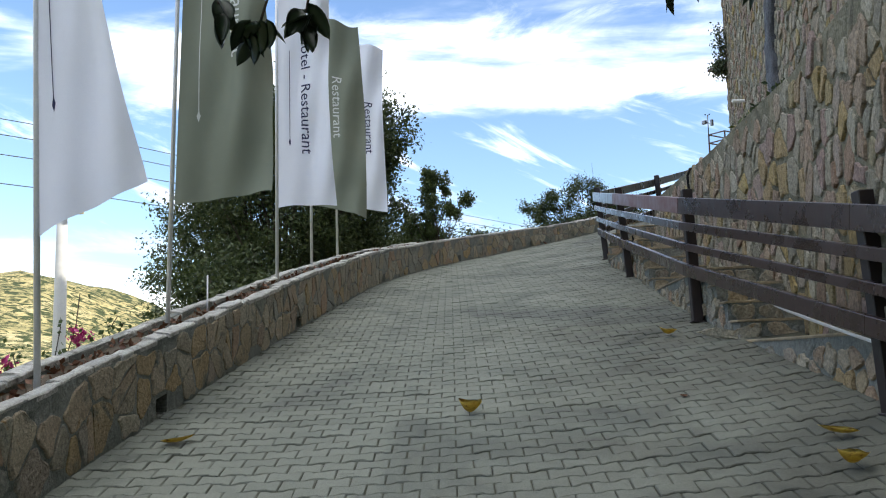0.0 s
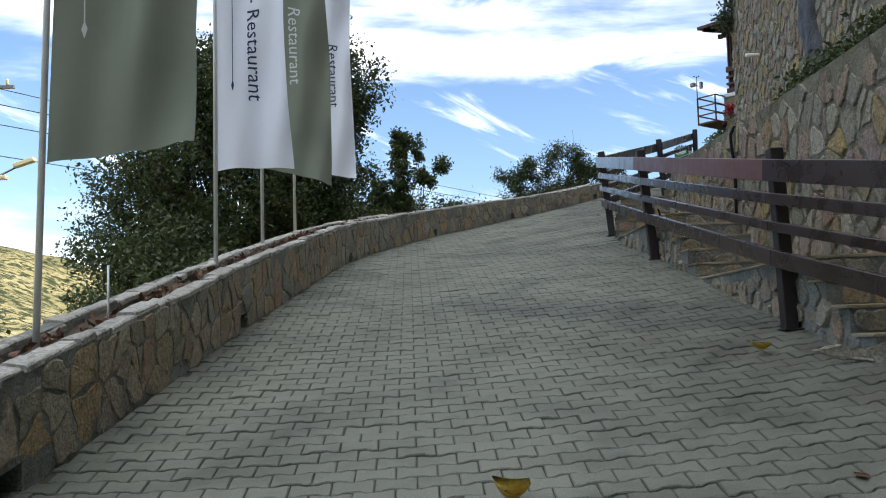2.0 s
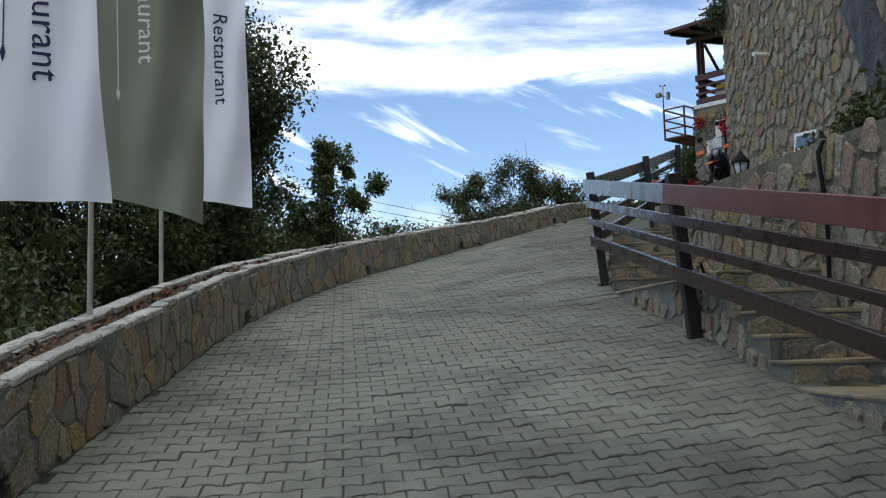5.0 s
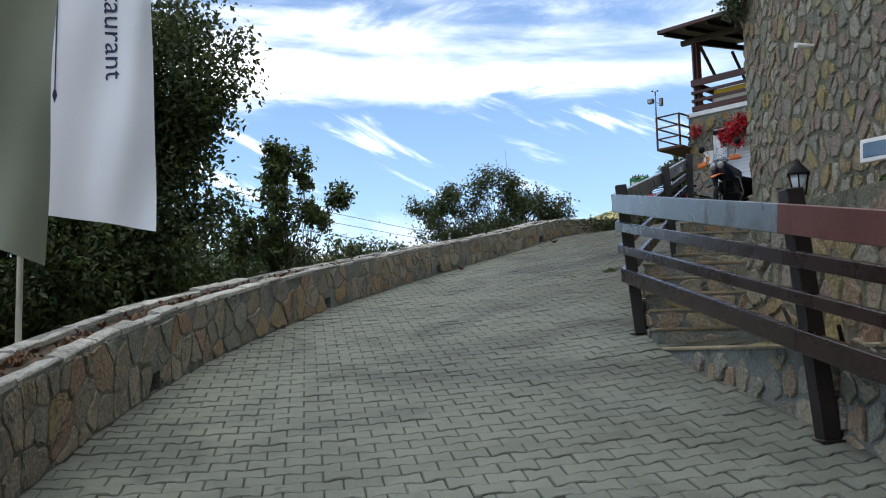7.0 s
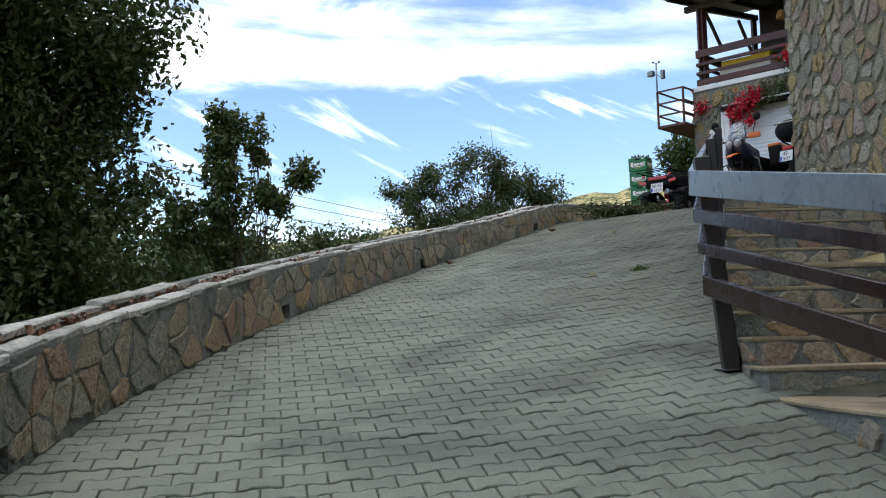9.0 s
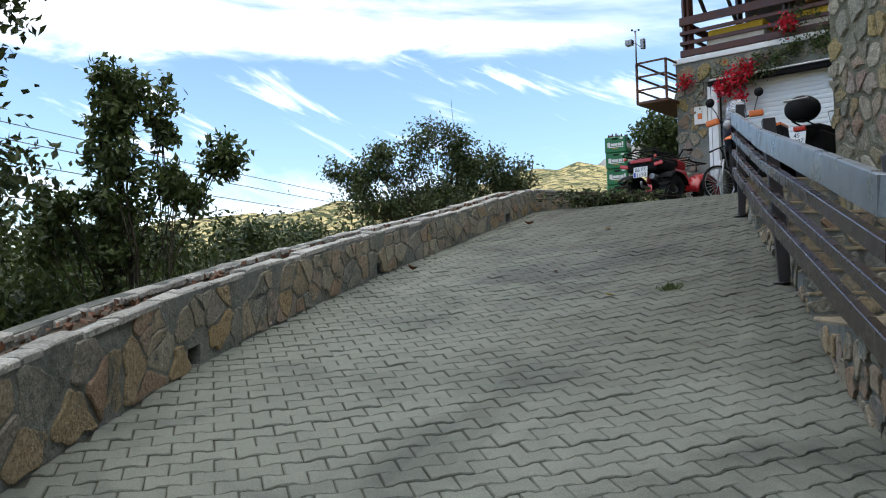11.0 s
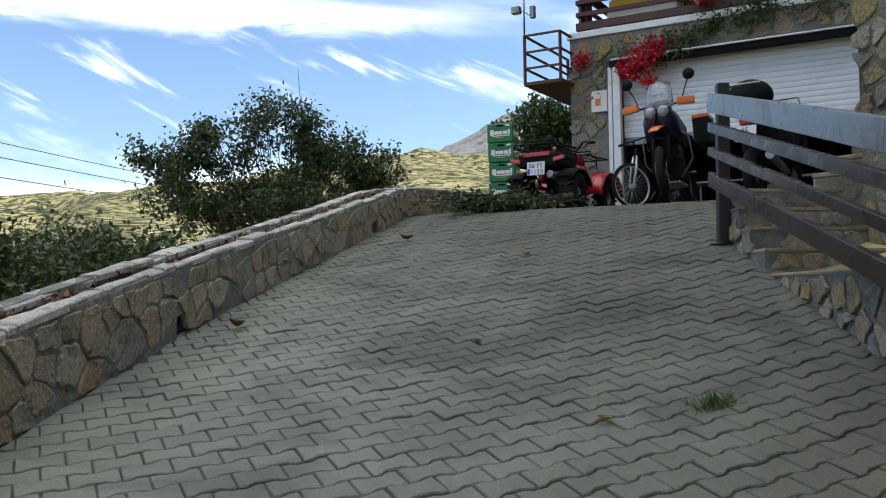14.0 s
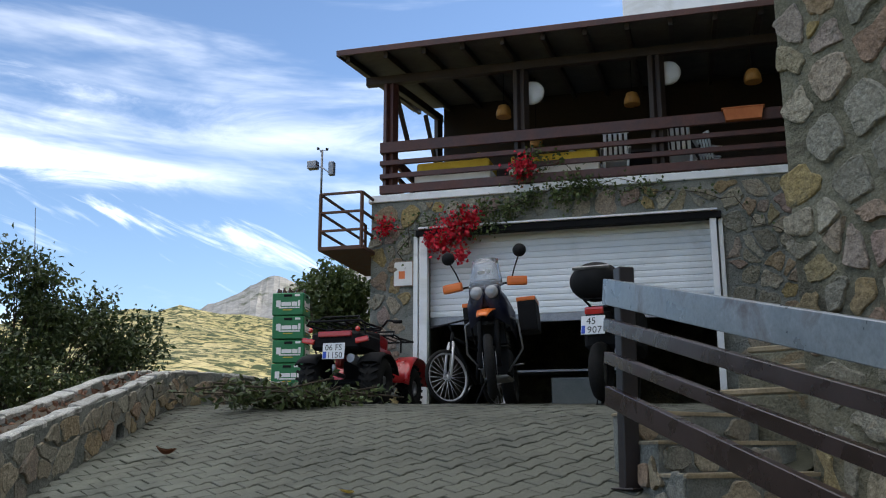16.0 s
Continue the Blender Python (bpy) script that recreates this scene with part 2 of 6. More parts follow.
WHITE = material("white_paint", [(0.76, 0.77, 0.78), (0.84, 0.845, 0.85)], 2, 60, 0.08, 0.55, bump=0.1, stain=(0.55, 0.54, 0.50), stain_scale=1.0)
SHUTTER = material("white_shutter", [(0.80, 0.84, 0.87), (0.87, 0.89, 0.91)], 1.5, 60, 0.06, 0.42, bump=0.06, stain=(0.66, 0.68, 0.69), stain_scale=0.8)
HILL = material("scrub_hill", [(0.20, 0.19, 0.08), (0.42, 0.35, 0.16), (0.50, 0.43, 0.24)], 0.03, 0.6, 0.6, 0.95, bump=0.0,
                stain=(0.045, 0.06, 0.022), stain_scale=0.28, stain_lo=0.46, stain_hi=0.54)
ROCK = material("far_rock", [(0.22, 0.22, 0.22), (0.36, 0.34, 0.31)], 0.02, 0.2, 0.5, 0.95, bump=0.0, stain=(0.10, 0.11, 0.07), stain_scale=0.05)


# ---- building helpers ----
def mesh_from(bm, name):
    me = bpy.data.meshes.new(name)
    bm.to_mesh(me)
    bm.free()
    return me


def part(name, bm, mat, parent=None, label=""):
    ob = new(name, mesh_from(bm, name))
    ob.data.materials.append(mat)
    if parent is not None:
        ob.parent = parent
    return tagged(ob, label)


def empty(name, m=None):
    ob = new(name)
    ob.empty_display_size = 0.2
    if m is not None:
        ob.matrix_world = m
    return ob


def box(bm, m, sx, sy, sz, bevel=0.0, segs=1):
    """A box of that size, centred at m."""
    r = bmesh.ops.create_cube(bm, size=1.0, matrix=m @ Matrix.Diagonal((sx, sy, sz, 1)))
    if bevel:
        es = list({e for v in r["verts"] for e in v.link_edges})
        bmesh.ops.bevel(bm, geom=es, offset=bevel, segments=segs, affect="EDGES", profile=0.7)
    return bm


def boxed(sx, sy, sz, bevel=0.01, m=None, segs=1):
    return box(bmesh.new(), m or Matrix(), sx, sy, sz, bevel, segs)


def along(a, b, roll=0.0):
    """A pose at the middle of a-b, whose x axis runs from a to b and whose z axis is as upright as it can be."""
    a, b = Vector(a), Vector(b)
    x = (b - a).normalized()
    up = Vector((0, 0, 1)) if abs(x.z) < 0.98 else Vector((0, 1, 0))
    y = up.cross(x).normalized()
    z = x.cross(y)
    m = Matrix((x, y, z)).transposed().to_4x4()
    m.translation = (a + b) / 2
    return m @ pose(0, 0, 0, roll)


def beam(bm, a, b, w, h, bevel=0.004):
    return box(bm, along(a, b), (Vector(b) - Vector(a)).length, w, h, bevel)


def tube(bm, pts, radii, n=10, cap=True):
    """A tube through the points."""
    pts = [Vector(p) for p in pts]
    if isinstance(radii, (int, float)):
        radii = [radii] * len(pts)
    rings, prev = [], None
    for i, p in enumerate(pts):
        d = (pts[min(i + 1, len(pts) - 1)] - pts[max(i - 1, 0)]).normalized()
        ref = prev if prev is not None else (Vector((1, 0, 0)) if abs(d.x) < 0.9 else Vector((0, 1, 0)))
        u = (ref - d * ref.dot(d)).normalized()
        prev = u
        v = d.cross(u)
        rings.append([bm.verts.new(p + radii[i] * (math.cos(2 * math.pi * k / n) * u + math.sin(2 * math.pi * k / n) * v)) for k in range(n)])
    for a, b in zip(rings, rings[1:]):
        for k in range(n):
            bm.faces.new((a[k], a[(k + 1) % n], b[(k + 1) % n], b[k])).smooth = True
    if cap:
        bm.faces.new(rings[0][::-1])
        bm.faces.new(rings[-1])
    return bm


def tubed(pts, radii, n=10):
    return tube(bmesh.new(), pts, radii, n)


def lathe(bm, profile, m=None, n=20):
    """Turns a profile of (radius, height) round m's z axis."""
    m = m or Matrix()
    rings = []
    for r, z in profile:
        rings.append([bm.verts.new(m @ Vector((max(r, 1e-4) * math.cos(2 * math.pi * k / n), max(r, 1e-4) * math.sin(2 * math.pi * k / n), z))) for k in range(n)])
    for a, b in zip(rings, rings[1:]):
        for k in range(n):
            bm.faces.new((a[k], a[(k + 1) % n], b[(k + 1) % n], b[k])).smooth = True
    bm.faces.new(rings[0][::-1])
    bm.faces.new(rings[-1])
    return bm


def grid(bm, rows, smooth=True, flip=False):
    """A sheet through rows of points."""
    vs = [[bm.verts.new(p) for p in r] for r in rows]
    for a, b in zip(vs, vs[1:]):
        for k in range(len(a) - 1):
            q = (a[k], a[k + 1], b[k + 1], b[k])
            bm.faces.new(q[::-1] if flip else q).smooth = smooth
    return vs


def catmull(points, step=0.25):
    """A smooth line through the points, resampled at even steps."""
    p = [Vector(q) for q in points]
    p = [2 * p[0] - p[1]] + p + [2 * p[-1] - p[-2]]
    out = []
    for i in range(1, len(p) - 2):
        n = max(2, int((p[i + 1] - p[i]).length / 0.05))
        for k in range(n):
            t = k / n
            out.append(0.5 * ((2 * p[i]) + (p[i + 1] - p[i - 1]) * t + (2 * p[i - 1] - 5 * p[i] + 4 * p[i + 1] - p[i + 2]) * t * t
                              + (3 * p[i] - p[i - 1] - 3 * p[i + 1] + p[i + 2]) * t ** 3))
    out.append(p[-2])
    d = np.concatenate([[0], np.cumsum([(b - a).length for a, b in zip(out, out[1:])])])
    s = np.arange(0, d[-1], step)
    arr = np.array([tuple(v) for v in out])
    return np.stack([np.interp(s, d, arr[:, k]) for k in range(arr.shape[1])], -1)


# ---- the plan ----
FLOOR = 6.1


def drive(x, y):
    """Height of the paved drive: a banked ramp that flattens before the garage."""
    x, y = np.asarray(x, float), np.asarray(y, float)
    yy = np.maximum(y, -30)
    xc = np.clip(x, -6, 14)
    q = -0.286 + 0.070 * xc + 0.217 * yy + 0.017 * xc * xc - 0.002 * xc * yy - 0.001 * yy * yy
    flat = 5.78 + 0.065 * np.clip((x - 7) * 0.625 + (y - 27) * 0.78, -6, 2.6)
    k = 0.09
    return -k * np.logaddexp(-q / k, -flat / k)


WALL_LINE = catmull([(-2.75, -8), (-2.6, 0), (-2.36, 5.4), (-2.13, 8), (-1.85, 11), (-1.59, 13.3), (-1.33, 15.5), (-0.93, 17.4), (-0.28, 19.4), (0.27, 20.8),
                     (1.25, 22.8), (2.45, 24.8), (3.9, 26.8), (5.0, 28.2), (5.9, 29.5), (6.55, 30.25), (7.9, 31.2), (10.2, 32.9)], 0.2)
FENCE = [(2.5, 5.54), (2.36, 9.25), (2.55, 13.6), (2.78, 16.92), (4.70, 20.66), (6.36, 23.88)]
FENCE_LINE = catmull([(2.75, -8), (2.6, 0)] + FENCE + [(7.6, 26.2)], 0.2)
RW_DIR = Vector((0.193, 0.981))


def low_wall_x(y):
    return float(np.interp(y, [-8, 8, 11, 14, 16.5, 18.2], [-0.09, 3.05, 3.27, 3.5, 3.68, 5.05]))


def house_x(y):
    return 5.87 + 0.181 * (y - 15.9)


FA = Vector((10.06, 31.9))
FU = Vector((0.590, -0.807)).normalized()
FO = Vector((FU.y, -FU.x))


def face(s, o=0.0, z=0.0):
    """A point of the garage front: s metres along it, o metres out of it."""
    p = FA + FU * s + FO * o
    return Vector((p.x, p.y, z))


# ---- ground ----
HILL_AZ = [-180, -120, -90, -60, -40, -25, -17, -10, -3, 5, 12, 22, 30, 40, 60, 90, 130, 180]
HILL_EL = [8, 5, 4, 5.5, 6.2, 5.2, 2.6, 3.2, 5.2, 5.8, 6.2, 8.0, 7.2, 8, 12, 17, 16, 8]


def left_edge(y):
    return np.interp(y, WALL_LINE[:, 1], WALL_LINE[:, 0])


def terrain(x, y):
    base = float(drive(min(x, 9.0), min(max(y, -25), 31))) - 0.09
    d = left_edge(min(y, 32.5)) - 0.32 - x
    if y > 31.3:
        d = max(d, (y - 31.6 - 0.5 * max(0, x - 8)) * 0.9) if x < 13 else d
    z = base
    if d > 0:
        z = base - 0.5 * min(d, 1.0) - 0.42 * max(0.0, min(d - 1.0, 60.0))
        z = max(z, -22.0) + 0.25 * noise.noise((x * 0.4, y * 0.4, 0)) * min(d, 1.5)
    # unseen hillside added on the right to keep the sun off the drive
    right = x - max(house_x(y) + 6.0, 15.0)
    if right > 0:
        z = base + 1.0 * min(right, 34.0) * min(1.0, max(0.0, (24.0 - y + 0.35 * (x - 14)) / 14.0))
    r = math.hypot(x, y - 10)
    if r > 70:
        az = math.degrees(math.atan2(x, y - 10))
        el = np.interp(az, HILL_AZ, HILL_EL)
        top = 5.0 + math.tan(radians(el)) * 420
        far = top + 9 * noise.fractal((x * 0.012, y * 0.012, 3.0), 1.0, 2.0, 4) + 3 * noise.fractal((x * 0.05, y * 0.05, 1.0), 1.0, 2.0, 3)
        t = min(1.0, max(0.0, (r - 70) / 330)) ** 1.3
        z = z * (1 - t) + far * t
        if r > 430:
            z -= (r - 430) * 0.08
    return z


bm = bmesh.new()
radii = list(np.arange(0.0, 44, 0.7)) + list(np.geomspace(44, 460, 46)) + [600, 900, 1500, 3000]
rows = []
for r in radii:
    n = 288
    rows.append([(1 + r * math.sin(2 * math.pi * k / n), 15 + r * math.cos(2 * math.pi * k / n)) for k in range(n + 1)])
rows = [[(x, y, terrain(x, y)) for x, y in row] for row in rows]
grid(bm, rows[1:], True, True)
bmesh.ops.remove_doubles(bm, verts=bm.verts, dist=0.001)
ground = part("ground", bm, HILL)
tagged(ground, "dry hillside with scrub, pale grass and sunlit slopes", "ground", kind="structure")

# grey ridge beyond the near hills
bm, rows = bmesh.new(), []
for r, f in ((640, 0.0), (700, 0.55), (760, 0.85), (820, 1.0), (900, 0.9)):
    row = []
    for az in np.arange(8, 62, 0.35):
        e = np.interp(az, [8, 18, 22, 25, 28, 31, 36, 48, 62], [3.0, 5.5, 7.6, 8.9, 9.6, 10.6, 11.5, 12, 10])
        x, y = r * math.sin(radians(az)), r * math.cos(radians(az))
        h = 5 + math.tan(radians(e)) * 820 * f + 16 * f * noise.fractal((x * 0.012, y * 0.012, 9.0), 0.9, 2.1, 6)
        row.append((x, y + 10, h))
    rows.append(row)
grid(bm, rows, False)
ridge = part("backdrop_ridge", bm, ROCK)
tagged(ridge, "far grey rocky mountain ridge", "mountain", kind="structure")

# bed under the paving
bm = bmesh.new()
rows, spans = [], []
for y in np.arange(-10, 36, 0.4):
    x0, x1 = left_edge(min(y, 30)) - 0.1, np.interp(y, FENCE_LINE[:, 1], FENCE_LINE[:, 0]) + 0.3
    if y > 23.5:
        x1 = 14.5
    rows.append([(x, y, float(drive(x, y)) - 0.012) for x in np.arange(-3.4, 14.6, 0.4)])
    spans.append((x0 - 0.15, x1 + 0.1))
grid(bm, rows, True, True)
out = [f for f in bm.faces if not spans[min(len(spans) - 1, max(0, round((f.calc_center_median().y + 10) / 0.4)))][0] - 0.3 < f.calc_center_median().x
       < spans[min(len(spans) - 1, max(0, round((f.calc_center_median().y + 10) / 0.4)))][1] + 0.2]
bmesh.ops.delete(bm, geom=out, context="FACES")
road = part("road", bm, BED)
tagged(road, "steep curving drive paved with grey interlocking concrete blocks", "drive", kind="structure")


# ---- low wall beside the drive ----
def wall_frame(line, i):
    a, b = line[max(i - 1, 0)], line[min(i + 1, len(line) - 1)]
    d = Vector((b[0] - a[0], b[1] - a[1])).normalized()
    return Vector((line[i][0], line[i][1])), d, Vector((d.y, -d.x))


def parapet_h(y):
    return float(np.interp(y, [0, 14, 20, 24, 27, 30], [0.64, 0.63, 0.58, 0.53, 0.48, 0.42]))


bm, rows, cap1, cap2 = bmesh.new(), [], [], []
for i in range(len(WALL_LINE)):
    p, d, n = wall_frame(WALL_LINE, i)
    g = float(drive(p.x, p.y))
    h = g + parapet_h(p.y) - 0.05
    q = [p, p - n * 0.11, p - n * 0.12, p - n * 0.37, p - n * 0.38, p - n * 0.50, p - n * 0.50]
    zz = [h, h, h - 0.09, h - 0.09, h + 0.01, h + 0.01, g - 2.6]
    rows.append([(p.x, p.y, g - 0.25), (p.x, p.y, g + 0.01), (p.x, p.y, g + 0.15)] + [(a.x, a.y, z) for a, z in zip(q, zz)])
vs = grid(bm, rows, False)
# drain holes go through the foot of the wall
DRAINS = []
for y in (6.95, 11.05, 16.1, 20.45, 24.3, 27.95):
    i = int(np.argmin(np.abs(WALL_LINE[:, 1] - y)))
    DRAINS.append(i * 0.2 + 0.1)
    p, d, n = wall_frame(WALL_LINE, i)
    back = Vector((-n.x, -n.y, 0)) * 0.48
    q = [vs[i][1], vs[i][2], vs[i + 1][2], vs[i + 1][1]]
    bm.faces.remove(next(f for f in q[0].link_faces if set(f.verts) == set(q)))
    r = [bm.verts.new(v.co + back) for v in q]
    for k in range(4):
        bm.faces.new((q[k], q[(k + 1) % 4], r[(k + 1) % 4], r[k]))
    bm.faces.new(r)
wall_west = part("wall_west", bm, MORTAR_LIGHT)
tagged(wall_west, "low mortared rubble stone wall along the drive", "wall", kind="structure")
for k, (o0, o1, zz) in enumerate(((0.0, 0.125, 0.0), (0.37, 0.50, -0.005))):
    rng = random.Random(5 + k)
    i = 20
    while i < len(WALL_LINE) - 3:
        n_seg = rng.choice((1, 2, 2, 2, 3))
        ids = range(i, min(i + n_seg, len(WALL_LINE) - 1) + 1)
        wide, lift, tip = rng.uniform(-0.03, 0.025), rng.uniform(-0.012, 0.012), rng.uniform(-0.012, 0.012)
        front = rng.uniform(-0.012, 0.018)
        bm, rows = bmesh.new(), []
        for q, j in enumerate(ids):
            p, d, n = wall_frame(WALL_LINE, j)
            h = float(drive(p.x, p.y)) + parapet_h(p.y) - 0.05 + zz + lift
            e = (0.008 if q == 0 else -0.008 if q == len(ids) - 1 else 0.0)
            p = p + d * e
            a, c = p - n * (o0 - front + rng.uniform(-0.01, 0.01)), p - n * (o1 + wide + rng.uniform(-0.014, 0.014))
            m1, m2 = a - n * 0.012, c + n * 0.015
            t0, t1 = h + 0.022 + rng.uniform(-0.006, 0.006), h + 0.022 + tip + rng.uniform(-0.006, 0.006)
            rows.append([(a.x, a.y, h - 0.02), (a.x, a.y, t0 - 0.01), (m1.x, m1.y, t0), (m2.x, m2.y, t1), (c.x, c.y, t1 - 0.012), (c.x, c.y, h - 0.03)])
        vs = grid(bm, rows, False)
        bm.faces.new(vs[0])
        bm.faces.new(vs[-1][::-1])
        part("coping_slab", bm, COPING, wall_west)
        i += n_seg


bm, rows = bmesh.new(), []
rng = random.Random(17)
for i in range(len(WALL_LINE)):
    p, d, n = wall_frame(WALL_LINE, i)
    h = float(drive(p.x, p.y)) + parapet_h(p.y) - 0.05
    row = []
    for o in (0.112, 0.20, 0.29, 0.378):
        a = p - n * o
        row.append((a.x, a.y, h - 0.075 + rng.uniform(0, 0.05)))
    rows.append(row)
grid(bm, rows, False)
part("soil_strip", bm, SOIL, wall_west, "dark rough soil and stones between the copings")


# ---- retaining wall, terrace and house wall ----
def low_top(y):
    return float(np.interp(y, [-8, 3, 7, 8.5, 11.7, 14, 16.5, 18.2], [3.4, 3.5, 3.9, 4.0, 4.09, 4.21, 4.33, 4.62]))


def upright_wall(name, line, z0, z1, thick, mat, label):
    """A thick wall along a line of plan points, its face on the line and its body to the right."""
    bm, rows = bmesh.new(), []
    for i in range(len(line)):
        p, d, n = wall_frame(line, i)
        q = p + n * thick
        rows.append([(p.x, p.y, z0(p.y)), (p.x, p.y, z1(p.y)), (q.x, q.y, z1(p.y)), (q.x, q.y, z0(p.y))])
    vs = grid(bm, rows, False, True)
    bm.faces.new(vs[0])
    bm.faces.new(vs[-1][::-1])
    ob = part(name, bm, mat)
    return tagged(ob, label, "wall", kind="structure")


LOW_LINE = np.array([(low_wall_x(y), y) for y in np.arange(-8, 18.3, 0.4)])
HOUSE_LINE = np.array([(house_x(y), y) for y in np.linspace(-8, 23.1, 80)])
wall_retaining = upright_wall("wall_retaining", LOW_LINE, lambda y: float(drive(3, y)) - 0.6, low_top, 0.35, MORTAR,
                              "rough rubble stone retaining wall with orange stains")
wall_house = upright_wall("wall_house", HOUSE_LINE, lambda y: 0.0, lambda y: 15.0, 0.5, MORTAR, "tall rubble stone side wall of the house")
bm = bmesh.new()
grid(bm, [[(low_wall_x(y) + 0.3, y, low_top(y) - 0.06), ((low_wall_x(y) + house_x(y)) / 2, y, low_top(y) + 0.12), (house_x(y) + 0.1, y, low_top(y) + 0.2)]
          for y in np.arange(-8, 18.3, 0.5)], True)
terrace = part("terrace", bm, SOIL)
tagged(terrace, "narrow bed of dry soil above the retaining wall", "soil", kind="structure")

# ---- garage front ----
FACADE_TOP = 9.27
D0, D1, DTOP = 0.82, 5.15, 8.72


def slab(bm, s0, s1, o0, o1, z0, z1, bevel=0.0):
    c = face((s0 + s1) / 2, (o0 + o1) / 2, (z0 + z1) / 2)
    m = Matrix.Translation(c) @ Matrix.Rotation(math.atan2(FU.y, FU.x), 4, "Z")
    return box(bm, m, abs(s1 - s0), abs(o1 - o0), abs(z1 - z0), bevel)


bm = bmesh.new()
slab(bm, -0.05, D0, -0.4, 0, 5.7, FACADE_TOP)
slab(bm, D1, 9.0, -0.4, 0, 5.7, FACADE_TOP)
slab(bm, D0, D1, -0.4, 0, DTOP, FACADE_TOP)
wall_garage = tagged(part("wall_garage", bm, MORTAR_LIGHT), "rubble stone garage front under the terrace", "wall", kind="structure")
bm = bmesh.new()
slab(bm, -0.05, 0.35, -6, -0.4, 5.7, FACADE_TOP)
slab(bm, 0.35, 8.6, -6.4, -6.0, 5.7, FACADE_TOP)
slab(bm, 8.6, 9.0, -6, -0.4, 5.7, FACADE_TOP)
wall_garage_inner = tagged(part("wall_garage_inner", bm, MORTAR), "bare inner walls of the dark garage", "wall", kind="structure")
bm = bmesh.new()
slab(bm, -0.1, 9.05, -6.45, 0.03, FACADE_TOP, FACADE_TOP + 0.12, 0.01)
ceiling_garage = tagged(part("floor_terrace", bm, WHITE), "white painted concrete edge of the terrace floor", "floor", kind="structure")
# house behind, above the garage
bm = bmesh.new()
# most of this length is unseen, added to block a sun leak
slab(bm, 3.8, 15.0, -7.0, -3.6, FACADE_TOP + 0.12, 15.2)
tagged(part("wall_upper", bm, WHITE), "plain white upper storey of the house", "wall", kind="structure")
# assumed back wall: blocks the sun, coloured dark to stand for interior shade
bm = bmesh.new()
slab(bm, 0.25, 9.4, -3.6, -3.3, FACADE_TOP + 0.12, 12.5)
tagged(part("wall_terrace", bm, WOOD_DARK), "assumed terrace back wall, dark colour standing in for interior shade", "wall", kind="structure")
# slab out of sight, added to stop sun coming in over the house
bm = bmesh.new()
roofp = [(house_x(-8) + 0.45, -8), (house_x(23.1) + 0.45, 23.05), (15.2, 24.5), (30, 24.5), (30, -8)]
lowv = [bm.verts.new((x, y, 14.9)) for x, y in roofp]
upv = [bm.verts.new((x, y, 15.1)) for x, y in roofp]
bm.faces.new(lowv)
bm.faces.new(upv[::-1])
for k in range(5):
    bm.faces.new((lowv[k], upv[k], upv[(k + 1) % 5], lowv[(k + 1) % 5]))
bmesh.ops.recalc_face_normals(bm, faces=bm.faces)
tagged(part("ceiling_house", bm, MORTAR), "unseen flat slab added over the house to block the sun", "roof", kind="structure")
# return wall from the house corner to the garage front
hc = Vector((house_x(23.1) + 0.02, 23.08))
fe = face(9.0, -0.2)
ret = np.array([tuple(hc + (Vector((fe.x, fe.y)) - hc) * t) for t in np.linspace(0, 1, 8)])
bm, rows = bmesh.new(), []
for i in range(len(ret)):
    p, d, n = wall_frame(ret, i)
    q = p + n * 0.4
    rows.append([(p.x, p.y, 4.5), (p.x, p.y, 15.0), (q.x, q.y, 15.0), (q.x, q.y, 4.5)])
grid(bm, rows, False, True)
tagged(part("wall_return", bm, MORTAR), "rubble stone wall joining the house and the garage", "wall", kind="structure")


